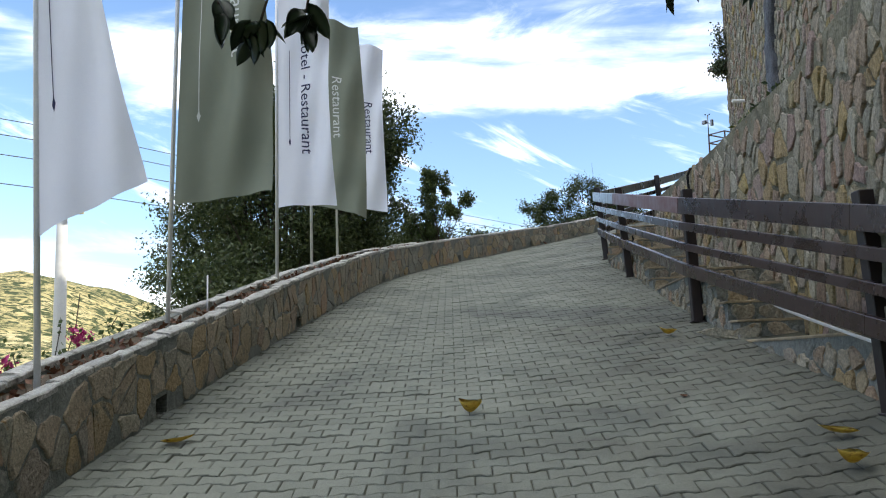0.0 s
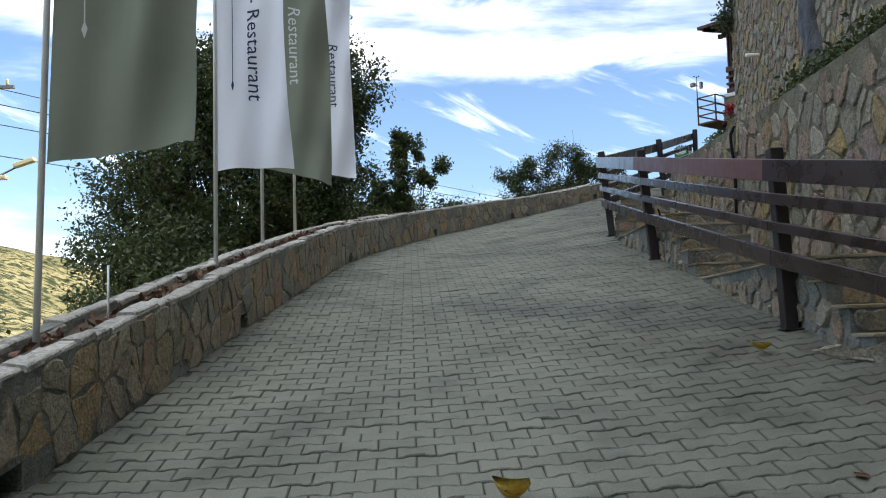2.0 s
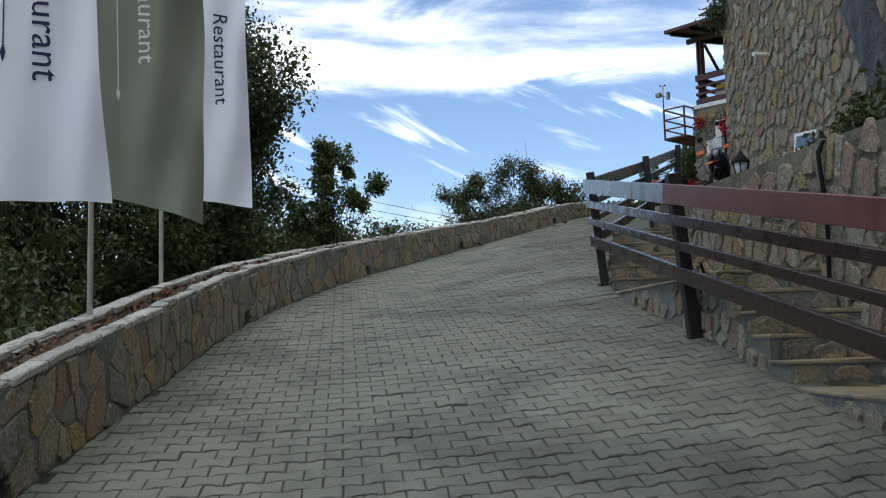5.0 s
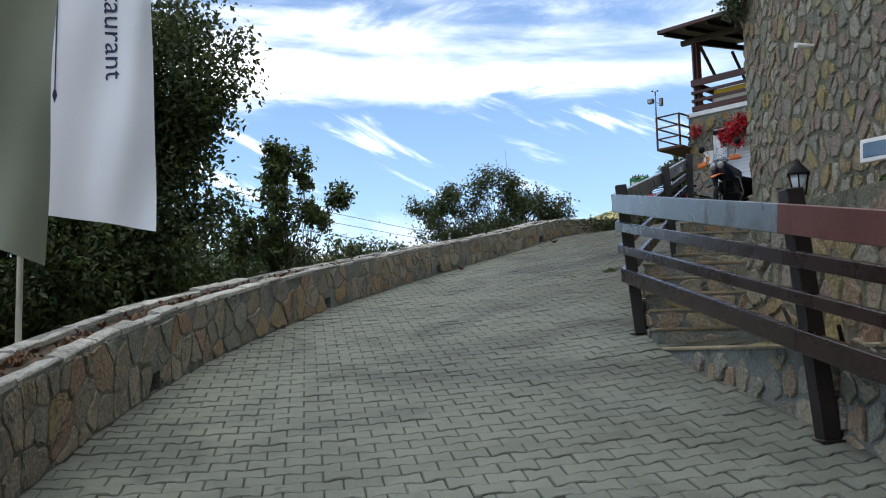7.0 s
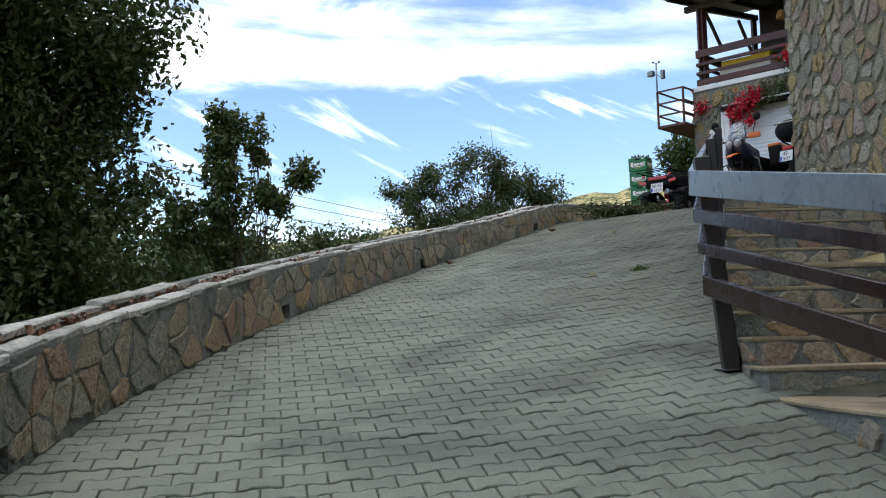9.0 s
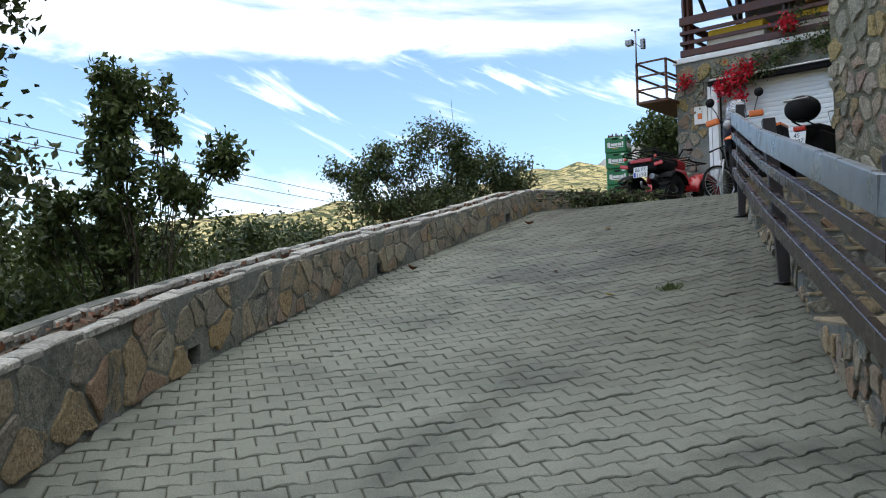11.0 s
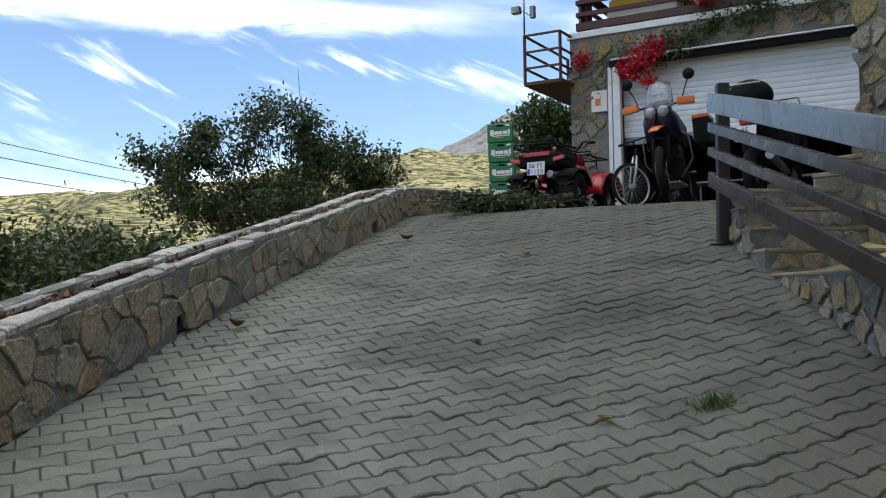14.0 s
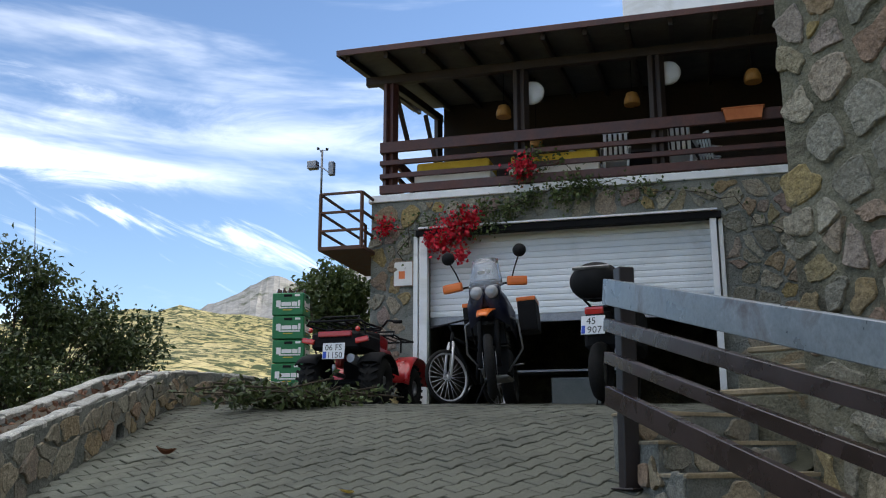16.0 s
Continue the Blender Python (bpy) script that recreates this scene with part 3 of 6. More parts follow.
# ---- fence ----
def fence():
    ob = empty("fence", pose(FENCE[0][0], FENCE[0][1], float(drive(*FENCE[0]))))
    inv = ob.matrix_world.inverted()
    posts = []
    for i, (x, y) in enumerate(FENCE):
        z = float(drive(x, y))
        a, b = FENCE[max(i - 1, 0)], FENCE[min(i + 1, len(FENCE) - 1)]
        d = Vector((b[0] - a[0], b[1] - a[1])).normalized()
        n = Vector((d.y, -d.x))
        lean = (0.08, 0.04, 0.12, 0.12, 0.08, -0.02)[i]
        foot = Vector((x, y, z)) + Vector((n.x, n.y, 0)) * 0.07
        head = foot + Vector((-n.x * lean, -n.y * lean, 1.34))
        posts.append((foot, head, d, n))
        bm = boxed(0.10, 0.10, (head - foot).length, 0.006, inv @ Matrix.Translation((foot + head) / 2) @ Matrix.Rotation(math.atan2(d.y, d.x), 4, "Z") @ Matrix.Rotation(-math.atan(lean / 1.34), 4, "X"))
        part("post", bm, POSTM, ob)
        bm = boxed(0.15, 0.17, 0.012, 0.003, inv @ Matrix.Translation(foot + Vector((0, 0, 0.006))))
        part("base_plate", bm, POSTM, ob)
    levels = [(1.10, 1.26, 0), (0.93, 1.01, 1), (0.73, 0.80, 2), (0.47, 0.59, 3)]
    for lo, hi, k in levels:
        pts = []
        for foot, head, d, n in posts:
            t = (lo + hi) / 2 / 1.34
            p = foot + (head - foot) * t - Vector((n.x, n.y, 0)) * 0.075
            pts.append(p)
        first = pts[0] + (pts[0] - pts[1]) * 2.2
        pts = [first] + pts
        pts[-1] = pts[-1] + (pts[-1] - pts[-2]).normalized() * 0.12
        for j, (a, b) in enumerate(zip(pts, pts[1:])):
            bm = beam(bmesh.new(), a, b, 0.05, hi - lo, 0.004)
            bmesh.ops.transform(bm, matrix=inv, verts=bm.verts)
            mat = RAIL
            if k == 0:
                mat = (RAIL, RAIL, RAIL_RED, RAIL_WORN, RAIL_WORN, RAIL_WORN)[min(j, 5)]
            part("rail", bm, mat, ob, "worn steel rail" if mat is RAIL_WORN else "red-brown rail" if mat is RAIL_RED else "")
    return tagged(ob, "dark brown metal fence with four rails beside the stone steps", "fence")


fence()


# ---- stone steps behind the fence ----
def fence_x(y):
    return float(np.interp(y, FENCE_LINE[:, 1], FENCE_LINE[:, 0]))


FEET = [4.2, 8.18, 11.96, 16.34, 19.7, 22.95, 24.15]
RISERS = [4, 4, 5, 5, 5, 4]
TREADS = []
for f0, f1, n in zip(FEET, FEET[1:], RISERS):
    za, zb = float(drive(fence_x(f0), f0)), float(drive(fence_x(f1), f1))
    if f0 > 22:
        zb = 5.62
    for k in range(n):
        z = za + (zb - za) * (k + 1) / n
        y0 = f0 + 0.30 * k
        y1 = f0 + 0.30 * (k + 1) if k < n - 1 else f1
        TREADS.append((y0, y1, z))


def tread_top(y):
    return next((z for y0, y1, z in TREADS if y0 <= y < y1), 0.0)


def steps():
    ob = empty("stone_steps", pose(2.6, 4.2, float(drive(2.6, 4.2))))
    inv = ob.matrix_world.inverted()
    rng = random.Random(12)
    for y0, y1, z in TREADS:
        body, top = bmesh.new(), bmesh.new()
        n = max(1, int((y1 - y0) / 0.6))
        lo, hi, sl = [], [], []
        for k in range(n + 1):
            y = y0 + (y1 - y0) * k / n
            xa = fence_x(y) + 0.14
            xb = low_wall_x(y) + 0.1 if y < 18.2 else house_x(min(y, 23.1)) + 0.1 + max(0, y - 23.1) * 0.3
            skew = 0.19 * (xb - xa)
            lo.append([(xa, y, z - 1.0), (xa, y, z - 0.024), (xb, y - skew, z - 0.024), (xb, y - skew, z - 1.0)])
            j = rng.uniform(-0.012, 0.012)
            sl.append([(xa - 0.012 + j, y - 0.008, z - 0.024), (xa - 0.012 + j, y - 0.008, z - 0.010), (xa + 0.004 + j, y - 0.006, z + 0.5 * j), (xb, y - skew - 0.006, z - 0.4 * j), (xb, y - skew - 0.008, z - 0.024)])
        vs = grid(body, lo, False, True)
        body.faces.new(vs[0])
        body.faces.new(vs[-1][::-1])
        vs = grid(top, sl, False, True)
        top.faces.new(vs[0])
        top.faces.new(vs[-1][::-1])
        for b in (body, top):
            bmesh.ops.transform(b, matrix=inv, verts=b.verts)
        part("step_body", body, MORTAR_LIGHT, ob)
        part("tread", top, TREAD, ob, "worn flat stone tread")
    return tagged(ob, "rough stone steps climbing between the fence and the retaining wall", "steps")


STEPS = steps()
UP = empty("stone_steps", pose(7.6, 23.7, 5.4))
for k, (x0, z) in enumerate(((7.55, 5.80), (7.9, 5.98), (8.25, 6.16))):
    part("step_body", boxed(6.0 - 0.35 * k, 1.0, 0.9, 0.02, pose(x0 - 7.6 + 3.0 - 0.175 * k, 0.2 + 0.08 * k, z - 0.5 - 5.4, 0, 0, 9)), MORTAR, UP)
    part("tread", boxed(6.0 - 0.35 * k, 1.04, 0.045, 0.01, pose(x0 - 7.6 + 3.0 - 0.175 * k, 0.2 + 0.08 * k, z - 0.03 - 5.4, 0, 0, 9)), TREAD, UP, "worn flat stone tread")
tagged(UP, "three rough stone steps up to the house", "steps")


# ---- covered terrace above the garage ----
DECK = FACADE_TOP + 0.12
# the last metres are unseen, added so the terrace roof blocks the sun
DEND = 9.4


def turned(s, o, z, extra=0.0):
    return Matrix.Translation(face(s, o, z)) @ Matrix.Rotation(math.atan2(FU.y, FU.x) + extra, 4, "Z")


def terrace_railing():
    ob = empty("terrace_railing", turned(0.2, -0.08, DECK))
    inv = ob.matrix_world.inverted()

    def put(name, a, b, w, h, mat=WOOD):
        bm = beam(bmesh.new(), a, b, w, h, 0.006)
        bmesh.ops.transform(bm, matrix=inv, verts=bm.verts)
        part(name, bm, mat, ob)

    for lo, hi in ((0.70, 0.88), (0.49, 0.57), (0.27, 0.35), (0.02, 0.16)):
        z = DECK + (lo + hi) / 2
        put("rail", face(0.08, 0.0, z), face(DEND, 0.0, z), 0.05, hi - lo)
        put("rail", face(0.10, -0.03, z), face(0.10, -3.2, z), 0.05, hi - lo)
    return tagged(ob, "brown wooden railing with four boards round the terrace", "railing")


def terrace_roof():
    ob = empty("terrace_roof", turned(0.2, -0.12, DECK))
    inv = ob.matrix_world.inverted()

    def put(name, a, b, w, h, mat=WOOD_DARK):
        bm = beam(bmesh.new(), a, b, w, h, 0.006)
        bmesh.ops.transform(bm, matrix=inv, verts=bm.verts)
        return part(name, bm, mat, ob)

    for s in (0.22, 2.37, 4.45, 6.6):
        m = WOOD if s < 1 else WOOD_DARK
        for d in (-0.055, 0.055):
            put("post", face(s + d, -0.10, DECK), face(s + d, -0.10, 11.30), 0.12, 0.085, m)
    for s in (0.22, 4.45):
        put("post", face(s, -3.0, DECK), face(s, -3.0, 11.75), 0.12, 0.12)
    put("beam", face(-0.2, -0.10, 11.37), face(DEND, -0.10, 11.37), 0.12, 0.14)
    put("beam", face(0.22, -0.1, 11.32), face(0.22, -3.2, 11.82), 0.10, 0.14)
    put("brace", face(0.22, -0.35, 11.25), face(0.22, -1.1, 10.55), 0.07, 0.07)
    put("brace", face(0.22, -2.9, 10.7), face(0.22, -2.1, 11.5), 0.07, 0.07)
    s = -0.25
    while s < DEND:
        put("rafter", face(s, 0.66, 11.48), face(s, -3.3, 12.06), 0.07, 0.11)
        s += 0.62
    bm = bmesh.new()
    a = [face(-0.38, 0.74, 11.53), face(DEND, 0.74, 11.53), face(DEND, -3.4, 12.14), face(-0.38, -3.4, 12.14)]
    lowv = [bm.verts.new(p) for p in a]
    upv = [bm.verts.new(p + Vector((0, 0, 0.05))) for p in a]
    bm.faces.new(lowv)
    bm.faces.new(upv[::-1])
    for k in range(4):
        bm.faces.new((lowv[k], upv[k], upv[(k + 1) % 4], lowv[(k + 1) % 4]))
    bmesh.ops.recalc_face_normals(bm, faces=bm.faces)
    bmesh.ops.transform(bm, matrix=inv, verts=bm.verts)
    part("roof_boards", bm, BOARDS, ob, "pale grey boards under the roof")
    put("fascia", face(-0.40, 0.76, 11.545), face(DEND, 0.76, 11.545), 0.025, 0.10, WOOD)
    put("fascia", face(-0.40, 0.76, 11.545), face(-0.40, -3.4, 12.155), 0.025, 0.10, WOOD)
    return tagged(ob, "brown timber lean-to roof on posts over the terrace", "roof")


BOARDS = material("roof_boards", [(0.09, 0.085, 0.075), (0.15, 0.14, 0.125)], 3, 30, 0.25, 0.8, bump=0.2)
terrace_railing()
terrace_roof()

YELLOW = material("yellow_cushion", [(0.55, 0.36, 0.04), (0.68, 0.47, 0.07)], 3, 90, 0.2, 0.85, bump=0.3)
AMBER = material("amber_shade", [(0.34, 0.15, 0.03), (0.5, 0.24, 0.05)], 8, 80, 0.3, 0.6, bump=0.3)
PLASTIC_W = material("white_plastic", [(0.70, 0.69, 0.66), (0.78, 0.77, 0.75)], 4, 80, 0.08, 0.45, bump=0.05)
ORANGE = material("orange_plastic", [(0.62, 0.13, 0.015), (0.78, 0.19, 0.03)], 6, 80, 0.12, 0.35, bump=0.05)
TERRACOTTA = material("terracotta", [(0.42, 0.13, 0.05), (0.52, 0.18, 0.07)], 6, 80, 0.2, 0.75, bump=0.2)
BLACK = material("black_plastic", [(0.006, 0.006, 0.007), (0.014, 0.014, 0.015)], 5, 80, 0.3, 0.76, bump=0.1)
GREY_METAL = material("grey_metal", [(0.20, 0.20, 0.21), (0.32, 0.32, 0.33)], 6, 80, 0.3, 0.42, metal=0.8, bump=0.1)
RUST = material("rusty_steel", [(0.07, 0.030, 0.018), (0.13, 0.055, 0.03)], 6, 60, 0.4, 0.7, bump=0.3)
GLASS = material("clear_glass", [(0.9, 0.92, 0.92), (0.95, 0.96, 0.96)], 3, 20, 0.02, 0.05, bump=0.0, transmission=0.92)


def bench(s, o, length):
    ob = empty("bench", turned(s, o, DECK))
    part("seat_box", boxed(length, 0.62, 0.34, 0.02, pose(0, 0, 0.17)), PLASTIC_W, ob)
    part("cushion", boxed(length - 0.06, 0.58, 0.18, 0.06, pose(0, 0, 0.43), 3), YELLOW, ob, "mustard yellow seat cushion")
    part("bolster", lathe(bmesh.new(), [(0.02, -0.3), (0.10, -0.28), (0.11, 0), (0.10, 0.28), (0.02, 0.3)], pose(length * 0.32, 0.1, 0.56, 90, 0, 0), 14), YELLOW, ob)
    return tagged(ob, "white terrace bench with mustard yellow cushions", "bench", "benches on the terrace")


def plastic_chair(s, o, turn):
    ob = empty("garden_chair", turned(s, o, DECK, radians(turn)))
    part("seat", boxed(0.42, 0.40, 0.035, 0.015, pose(0, 0, 0.43)), PLASTIC_W, ob)
    for k in range(5):
        part("back_slat", boxed(0.05, 0.02, 0.42, 0.008, pose(-0.16 + 0.08 * k, 0.22, 0.66, -10)), PLASTIC_W, ob)
    part("top_rail", boxed(0.42, 0.03, 0.06, 0.012, pose(0, 0.26, 0.87, -10)), PLASTIC_W, ob)
    for x in (-0.18, 0.18):
        for y in (-0.16, 0.17):
            part("leg", boxed(0.04, 0.04, 0.42, 0.008, pose(x, y, 0.21)), PLASTIC_W, ob)
        part("armrest", boxed(0.045, 0.42, 0.03, 0.01, pose(x * 1.2, 0.02, 0.63)), PLASTIC_W, ob)
    return tagged(ob, "white plastic garden chair on the terrace", "chair", "terrace chairs")


def terrace_table(s, o):
    ob = empty("terrace_table", turned(s, o, DECK))
    part("tabletop", boxed(1.3, 0.75, 0.04, 0.008, pose(0, 0, 0.73)), WOOD_DARK, ob)
    for x in (-0.58, 0.58):
        for y in (-0.31, 0.31):
            part("leg", boxed(0.06, 0.06, 0.71, 0.006, pose(x, y, 0.355)), WOOD_DARK, ob)
    return tagged(ob, "dark wooden table on the terrace", "table", "terrace tables")


def pendant(s, o, z):
    ob = empty("pendant_lamp", turned(s, o, z))
    top = 11.55 - 0.15 * o
    part("cord", tubed([(0, 0, 0.2), (0, 0, top - z)], 0.006, 6), BLACK, ob)
    part("shade", lathe(bmesh.new(), [(0.125, 0), (0.12, 0.10), (0.085, 0.19), (0.02, 0.22)], None, 16), AMBER, ob, "woven amber shade")
    return tagged(ob, "small woven amber pendant lamp under the terrace roof", "lamp", "pendant lamps")


def disc_lamp(s, o, z):
    ob = empty("wall_lamp", turned(s, o, z))
    part("disc", lathe(bmesh.new(), [(0.0, -0.02), (0.19, -0.015), (0.195, 0.01), (0.17, 0.035), (0, 0.045)], pose(0, 0, 0, 90, 0, 0), 26), WHITE, ob)
    return tagged(ob, "round white plate lamp behind a terrace post", "lamp", "round plate lamps")


bench(1.25, -0.40, 1.25)
bench(2.85, -0.42, 1.4)
terrace_table(1.6, -1.75)
terrace_table(4.4, -1.4)
for a in ((3.75, -0.7, 185), (4.75, -0.62, 170), (5.3, -1.1, 120), (3.3, -1.2, 60)):
    plastic_chair(*a)
for a in ((2.0, -0.55, 10.72), (4.05, -0.55, 10.72), (5.85, -0.3, 10.80), (2.35, -1.6, 10.5)):
    pendant(*a)
for a in ((2.53, -0.22, 10.95), (4.62, -0.22, 11.05)):
    disc_lamp(*a)
pl = empty("planter_box", turned(5.65, 0.075, DECK + 0.70))
bm = bmesh.new()
vs = bmesh.ops.create_cube(bm, size=1.0, matrix=pose(0, 0, 0.09) @ Matrix.Diagonal((0.56, 0.10, 0.18, 1)))["verts"]
for v in vs:
    if v.co.z < 0.05:
        v.co.x *= 0.88
part("trough", bm, TERRACOTTA, pl)
part("rim", boxed(0.60, 0.115, 0.02, 0.004, pose(0, 0, 0.185)), TERRACOTTA, pl)
tagged(pl, "terracotta coloured planter box hung on the railing", "planter")

# ---- garage door ----
door = empty("garage_shutter", turned((D0 + D1) / 2, -0.16, 7.42))
W = D1 - D0 - 0.12
z = 0.0
while z < DTOP - 7.42 - 0.06:
    bm = bmesh.new()
    n = 4
    prof = [(0.0, 0.0), (-0.012, 0.012), (-0.016, 0.055), (-0.010, 0.088), (0.0, 0.094)]
    grid(bm, [[(x, y, z + h) for y, h in prof] for x in (-W / 2, W / 2)], False)
    part("slat", bm, SHUTTER, door)
    z += 0.095
part("bottom_bar", boxed(W, 0.04, 0.13, 0.008, pose(0, 0, -0.06)), GREY_METAL, door, "grey metal bottom bar")
tagged(door, "white roller shutter of the garage, half raised", "door")
fr = empty("door_frame", turned((D0 + D1) / 2, 0.0, FLOOR - 0.06))
h = DTOP - FLOOR + 0.06
part("jamb", boxed(0.13, 0.12, h, 0.006, pose(-(D1 - D0) / 2 + 0.02, -0.06, h / 2)), WHITE, fr)
part("jamb", boxed(0.09, 0.12, h, 0.006, pose((D1 - D0) / 2 - 0.02, -0.06, h / 2)), WHITE, fr)
part("track", boxed(0.07, 0.06, h - 0.1, 0.006, pose(-(D1 - D0) / 2 - 0.12, -0.03, h / 2)), WHITE, fr)
part("track", boxed(0.06, 0.06, 1.3, 0.006, pose((D1 - D0) / 2 + 0.08, -0.03, h - 0.65)), WHITE, fr)
part("hood", boxed(D1 - D0 + 0.2, 0.16, 0.10, 0.008, pose(0, -0.06, h - 0.02)), BLACK, fr, "dark lintel strip")
part("ledge", boxed(D1 - D0 + 0.1, 0.20, 0.03, 0.004, pose(0, -0.08, h + 0.05)), WHITE, fr, "white ledge over the shutter")
tagged(fr, "white metal frame round the garage opening", "door frame", kind="structure")
tb = empty("work_bench", turned(2.9, -1.0, FLOOR))
part("tabletop", boxed(2.1, 0.6, 0.04, 0.006, pose(0, 0, 0.52)), GREY_METAL, tb)
for x in (-1.0, 1.0):
    for y in (-0.27, 0.27):
        part("leg", boxed(0.035, 0.035, 0.50, 0.004, pose(x, y, 0.25)), WHITE, tb)
tagged(tb, "low metal bench inside the garage", "bench")
bx = part("storage_box", boxed(0.75, 0.45, 0.42, 0.03, turned(3.0, -1.0, FLOOR + 0.21), 2), material("dull_box", [(0.13, 0.15, 0.14), (0.19, 0.20, 0.19)], 4, 50, 0.2, 0.7))
tagged(bx, "dull grey-green storage box under the bench", "box")

# ---- side balcony with weather station ----
bal = empty("steel_balcony", turned(-0.35, 0.3, 8.45))
inv = bal.matrix_world.inverted()
bm = bmesh.new()
slab(bm, -0.72, 0.02, -1.6, 0.55, 8.42, 8.48, 0.004)
bmesh.ops.transform(bm, matrix=inv, verts=bm.verts)
part("platform", bm, RUST, bal)


def bal_bar(a, b, r=0.018):
    bm = beam(bmesh.new(), a, b, r * 2, r * 2, 0.002)
    bmesh.ops.transform(bm, matrix=inv, verts=bm.verts)
    part("bar", bm, RUST, bal)


for s, o in ((-0.70, 0.53), (-0.02, 0.53), (-0.70, -1.5)):
    bal_bar(face(s, o, 8.45), face(s, o, 9.33), 0.022)
for z in (9.32, 9.02, 8.73):
    bal_bar(face(-0.70, 0.53, z), face(-0.02, 0.53, z))
    bal_bar(face(-0.70, 0.53, z), face(-0.70, -1.5, z))
    bal_bar(face(-0.02, 0.53, z), face(-0.02, 0.0, z))
tagged(bal, "small rusty steel balcony with thin bar railing", "balcony")
ws = empty("weather_station", turned(-0.70, 0.53, 9.33))
part("mast", tubed([(0, 0, -0.02), (0, 0, 0.72)], 0.018, 8), GREY_METAL, ws)
part("solar_box", boxed(0.16, 0.12, 0.13, 0.01, pose(-0.15, 0, 0.48)), GREY_METAL, ws)
part("sensor_box", boxed(0.09, 0.09, 0.22, 0.01, pose(0.17, 0, 0.40)), GREY_METAL, ws)
part("arm", tubed([(-0.15, 0, 0.46), (0.0, 0, 0.44), (0.17, 0, 0.30)], 0.01, 6), GREY_METAL, ws)
for k in range(3):
    a = 2.09 * k
    part("cup", lathe(bmesh.new(), [(0.0, -0.02), (0.022, -0.01), (0.025, 0.02)], pose(0.08 * math.cos(a), 0.08 * math.sin(a), 0.72), 8), BLACK, ws)
    part("cup_arm", tubed([(0, 0, 0.71), (0.08 * math.cos(a), 0.08 * math.sin(a), 0.71)], 0.004, 5), BLACK, ws)
tagged(ws, "small weather station with wind cups on the balcony rail", "weather station")
po = empty("notice", turned(0.49, 0.0, 8.10))
part("frame", boxed(0.32, 0.02, 0.40, 0.004, pose(0, -0.012, 0)), material("notice_frame", [(0.3, 0.22, 0.16), (0.35, 0.26, 0.2)], 5, 50), po)
part("sheet", boxed(0.29, 0.006, 0.37, 0.001, pose(0, -0.026, 0)), PLASTIC_W, po)
part("print_blot", boxed(0.10, 0.004, 0.12, 0.001, pose(-0.02, -0.031, -0.02)), ORANGE, po, "faded orange print")
tagged(po, "framed notice sheet on the garage wall", "notice")


# ---- plants ----
def leafmat(name, stops, per):
    return material(name, stops, 1.2, 30, 0.2, 0.55, bump=0.0, per="island", per_stops=per, per_amount=0.6, thin=0.25)


LEAF = leafmat("oak_leaves", [(0.035, 0.055, 0.018), (0.065, 0.09, 0.026)], [(0.022, 0.038, 0.014), (0.055, 0.08, 0.022), (0.115, 0.14, 0.035)])
LEAF2 = leafmat("fresh_leaves", [(0.055, 0.085, 0.024), (0.09, 0.125, 0.035)], [(0.035, 0.06, 0.017), (0.08, 0.115, 0.03), (0.13, 0.16, 0.04)])
LEAF3 = leafmat("grey_green_leaves", [(0.05, 0.07, 0.032), (0.09, 0.11, 0.05)], [(0.03, 0.045, 0.02), (0.075, 0.095, 0.04), (0.12, 0.14, 0.07)])
BARK = material("bark", [(0.05, 0.038, 0.028), (0.10, 0.08, 0.06)], 8, 40, 0.4, 0.9, bump=0.8)
PINK = leafmat("magenta_bracts", [(0.40, 0.02, 0.14), (0.5, 0.04, 0.2)], [(0.35, 0.015, 0.12), (0.55, 0.05, 0.25)])
RED = leafmat("red_bracts", [(0.60, 0.008, 0.03), (0.72, 0.02, 0.05)], [(0.5, 0.005, 0.02), (0.78, 0.02, 0.06)])


def leaf_mesh(name, pts, size, rng, droop=0.2, aspect=0.5):
    """One mesh of many small folded leaves, each at a point of pts."""
    n = len(pts)
    d = rng.normal(size=(n, 3))
    d[:, 2] -= droop
    d /= np.linalg.norm(d, axis=1)[:, None]
    e = np.cross(d, rng.normal(size=(n, 3)))
    e /= np.linalg.norm(e, axis=1)[:, None] + 1e-9
    f = np.cross(d, e)
    L = (size * rng.uniform(0.6, 1.35, n))[:, None]
    w = L * aspect
    v = np.stack([pts, pts + d * L * 0.45 + e * w * 0.5 + f * w * 0.16, pts + d * L, pts + d * L * 0.45 - e * w * 0.5 + f * w * 0.16], 1).reshape(-1, 3)
    k = np.arange(n) * 4
    faces = np.concatenate([np.stack([k, k + 1, k + 2], 1), np.stack([k, k + 2, k + 3], 1)])
    me = bpy.data.meshes.new(name)
    me.from_pydata(v.tolist(), [], faces.tolist())
    return me


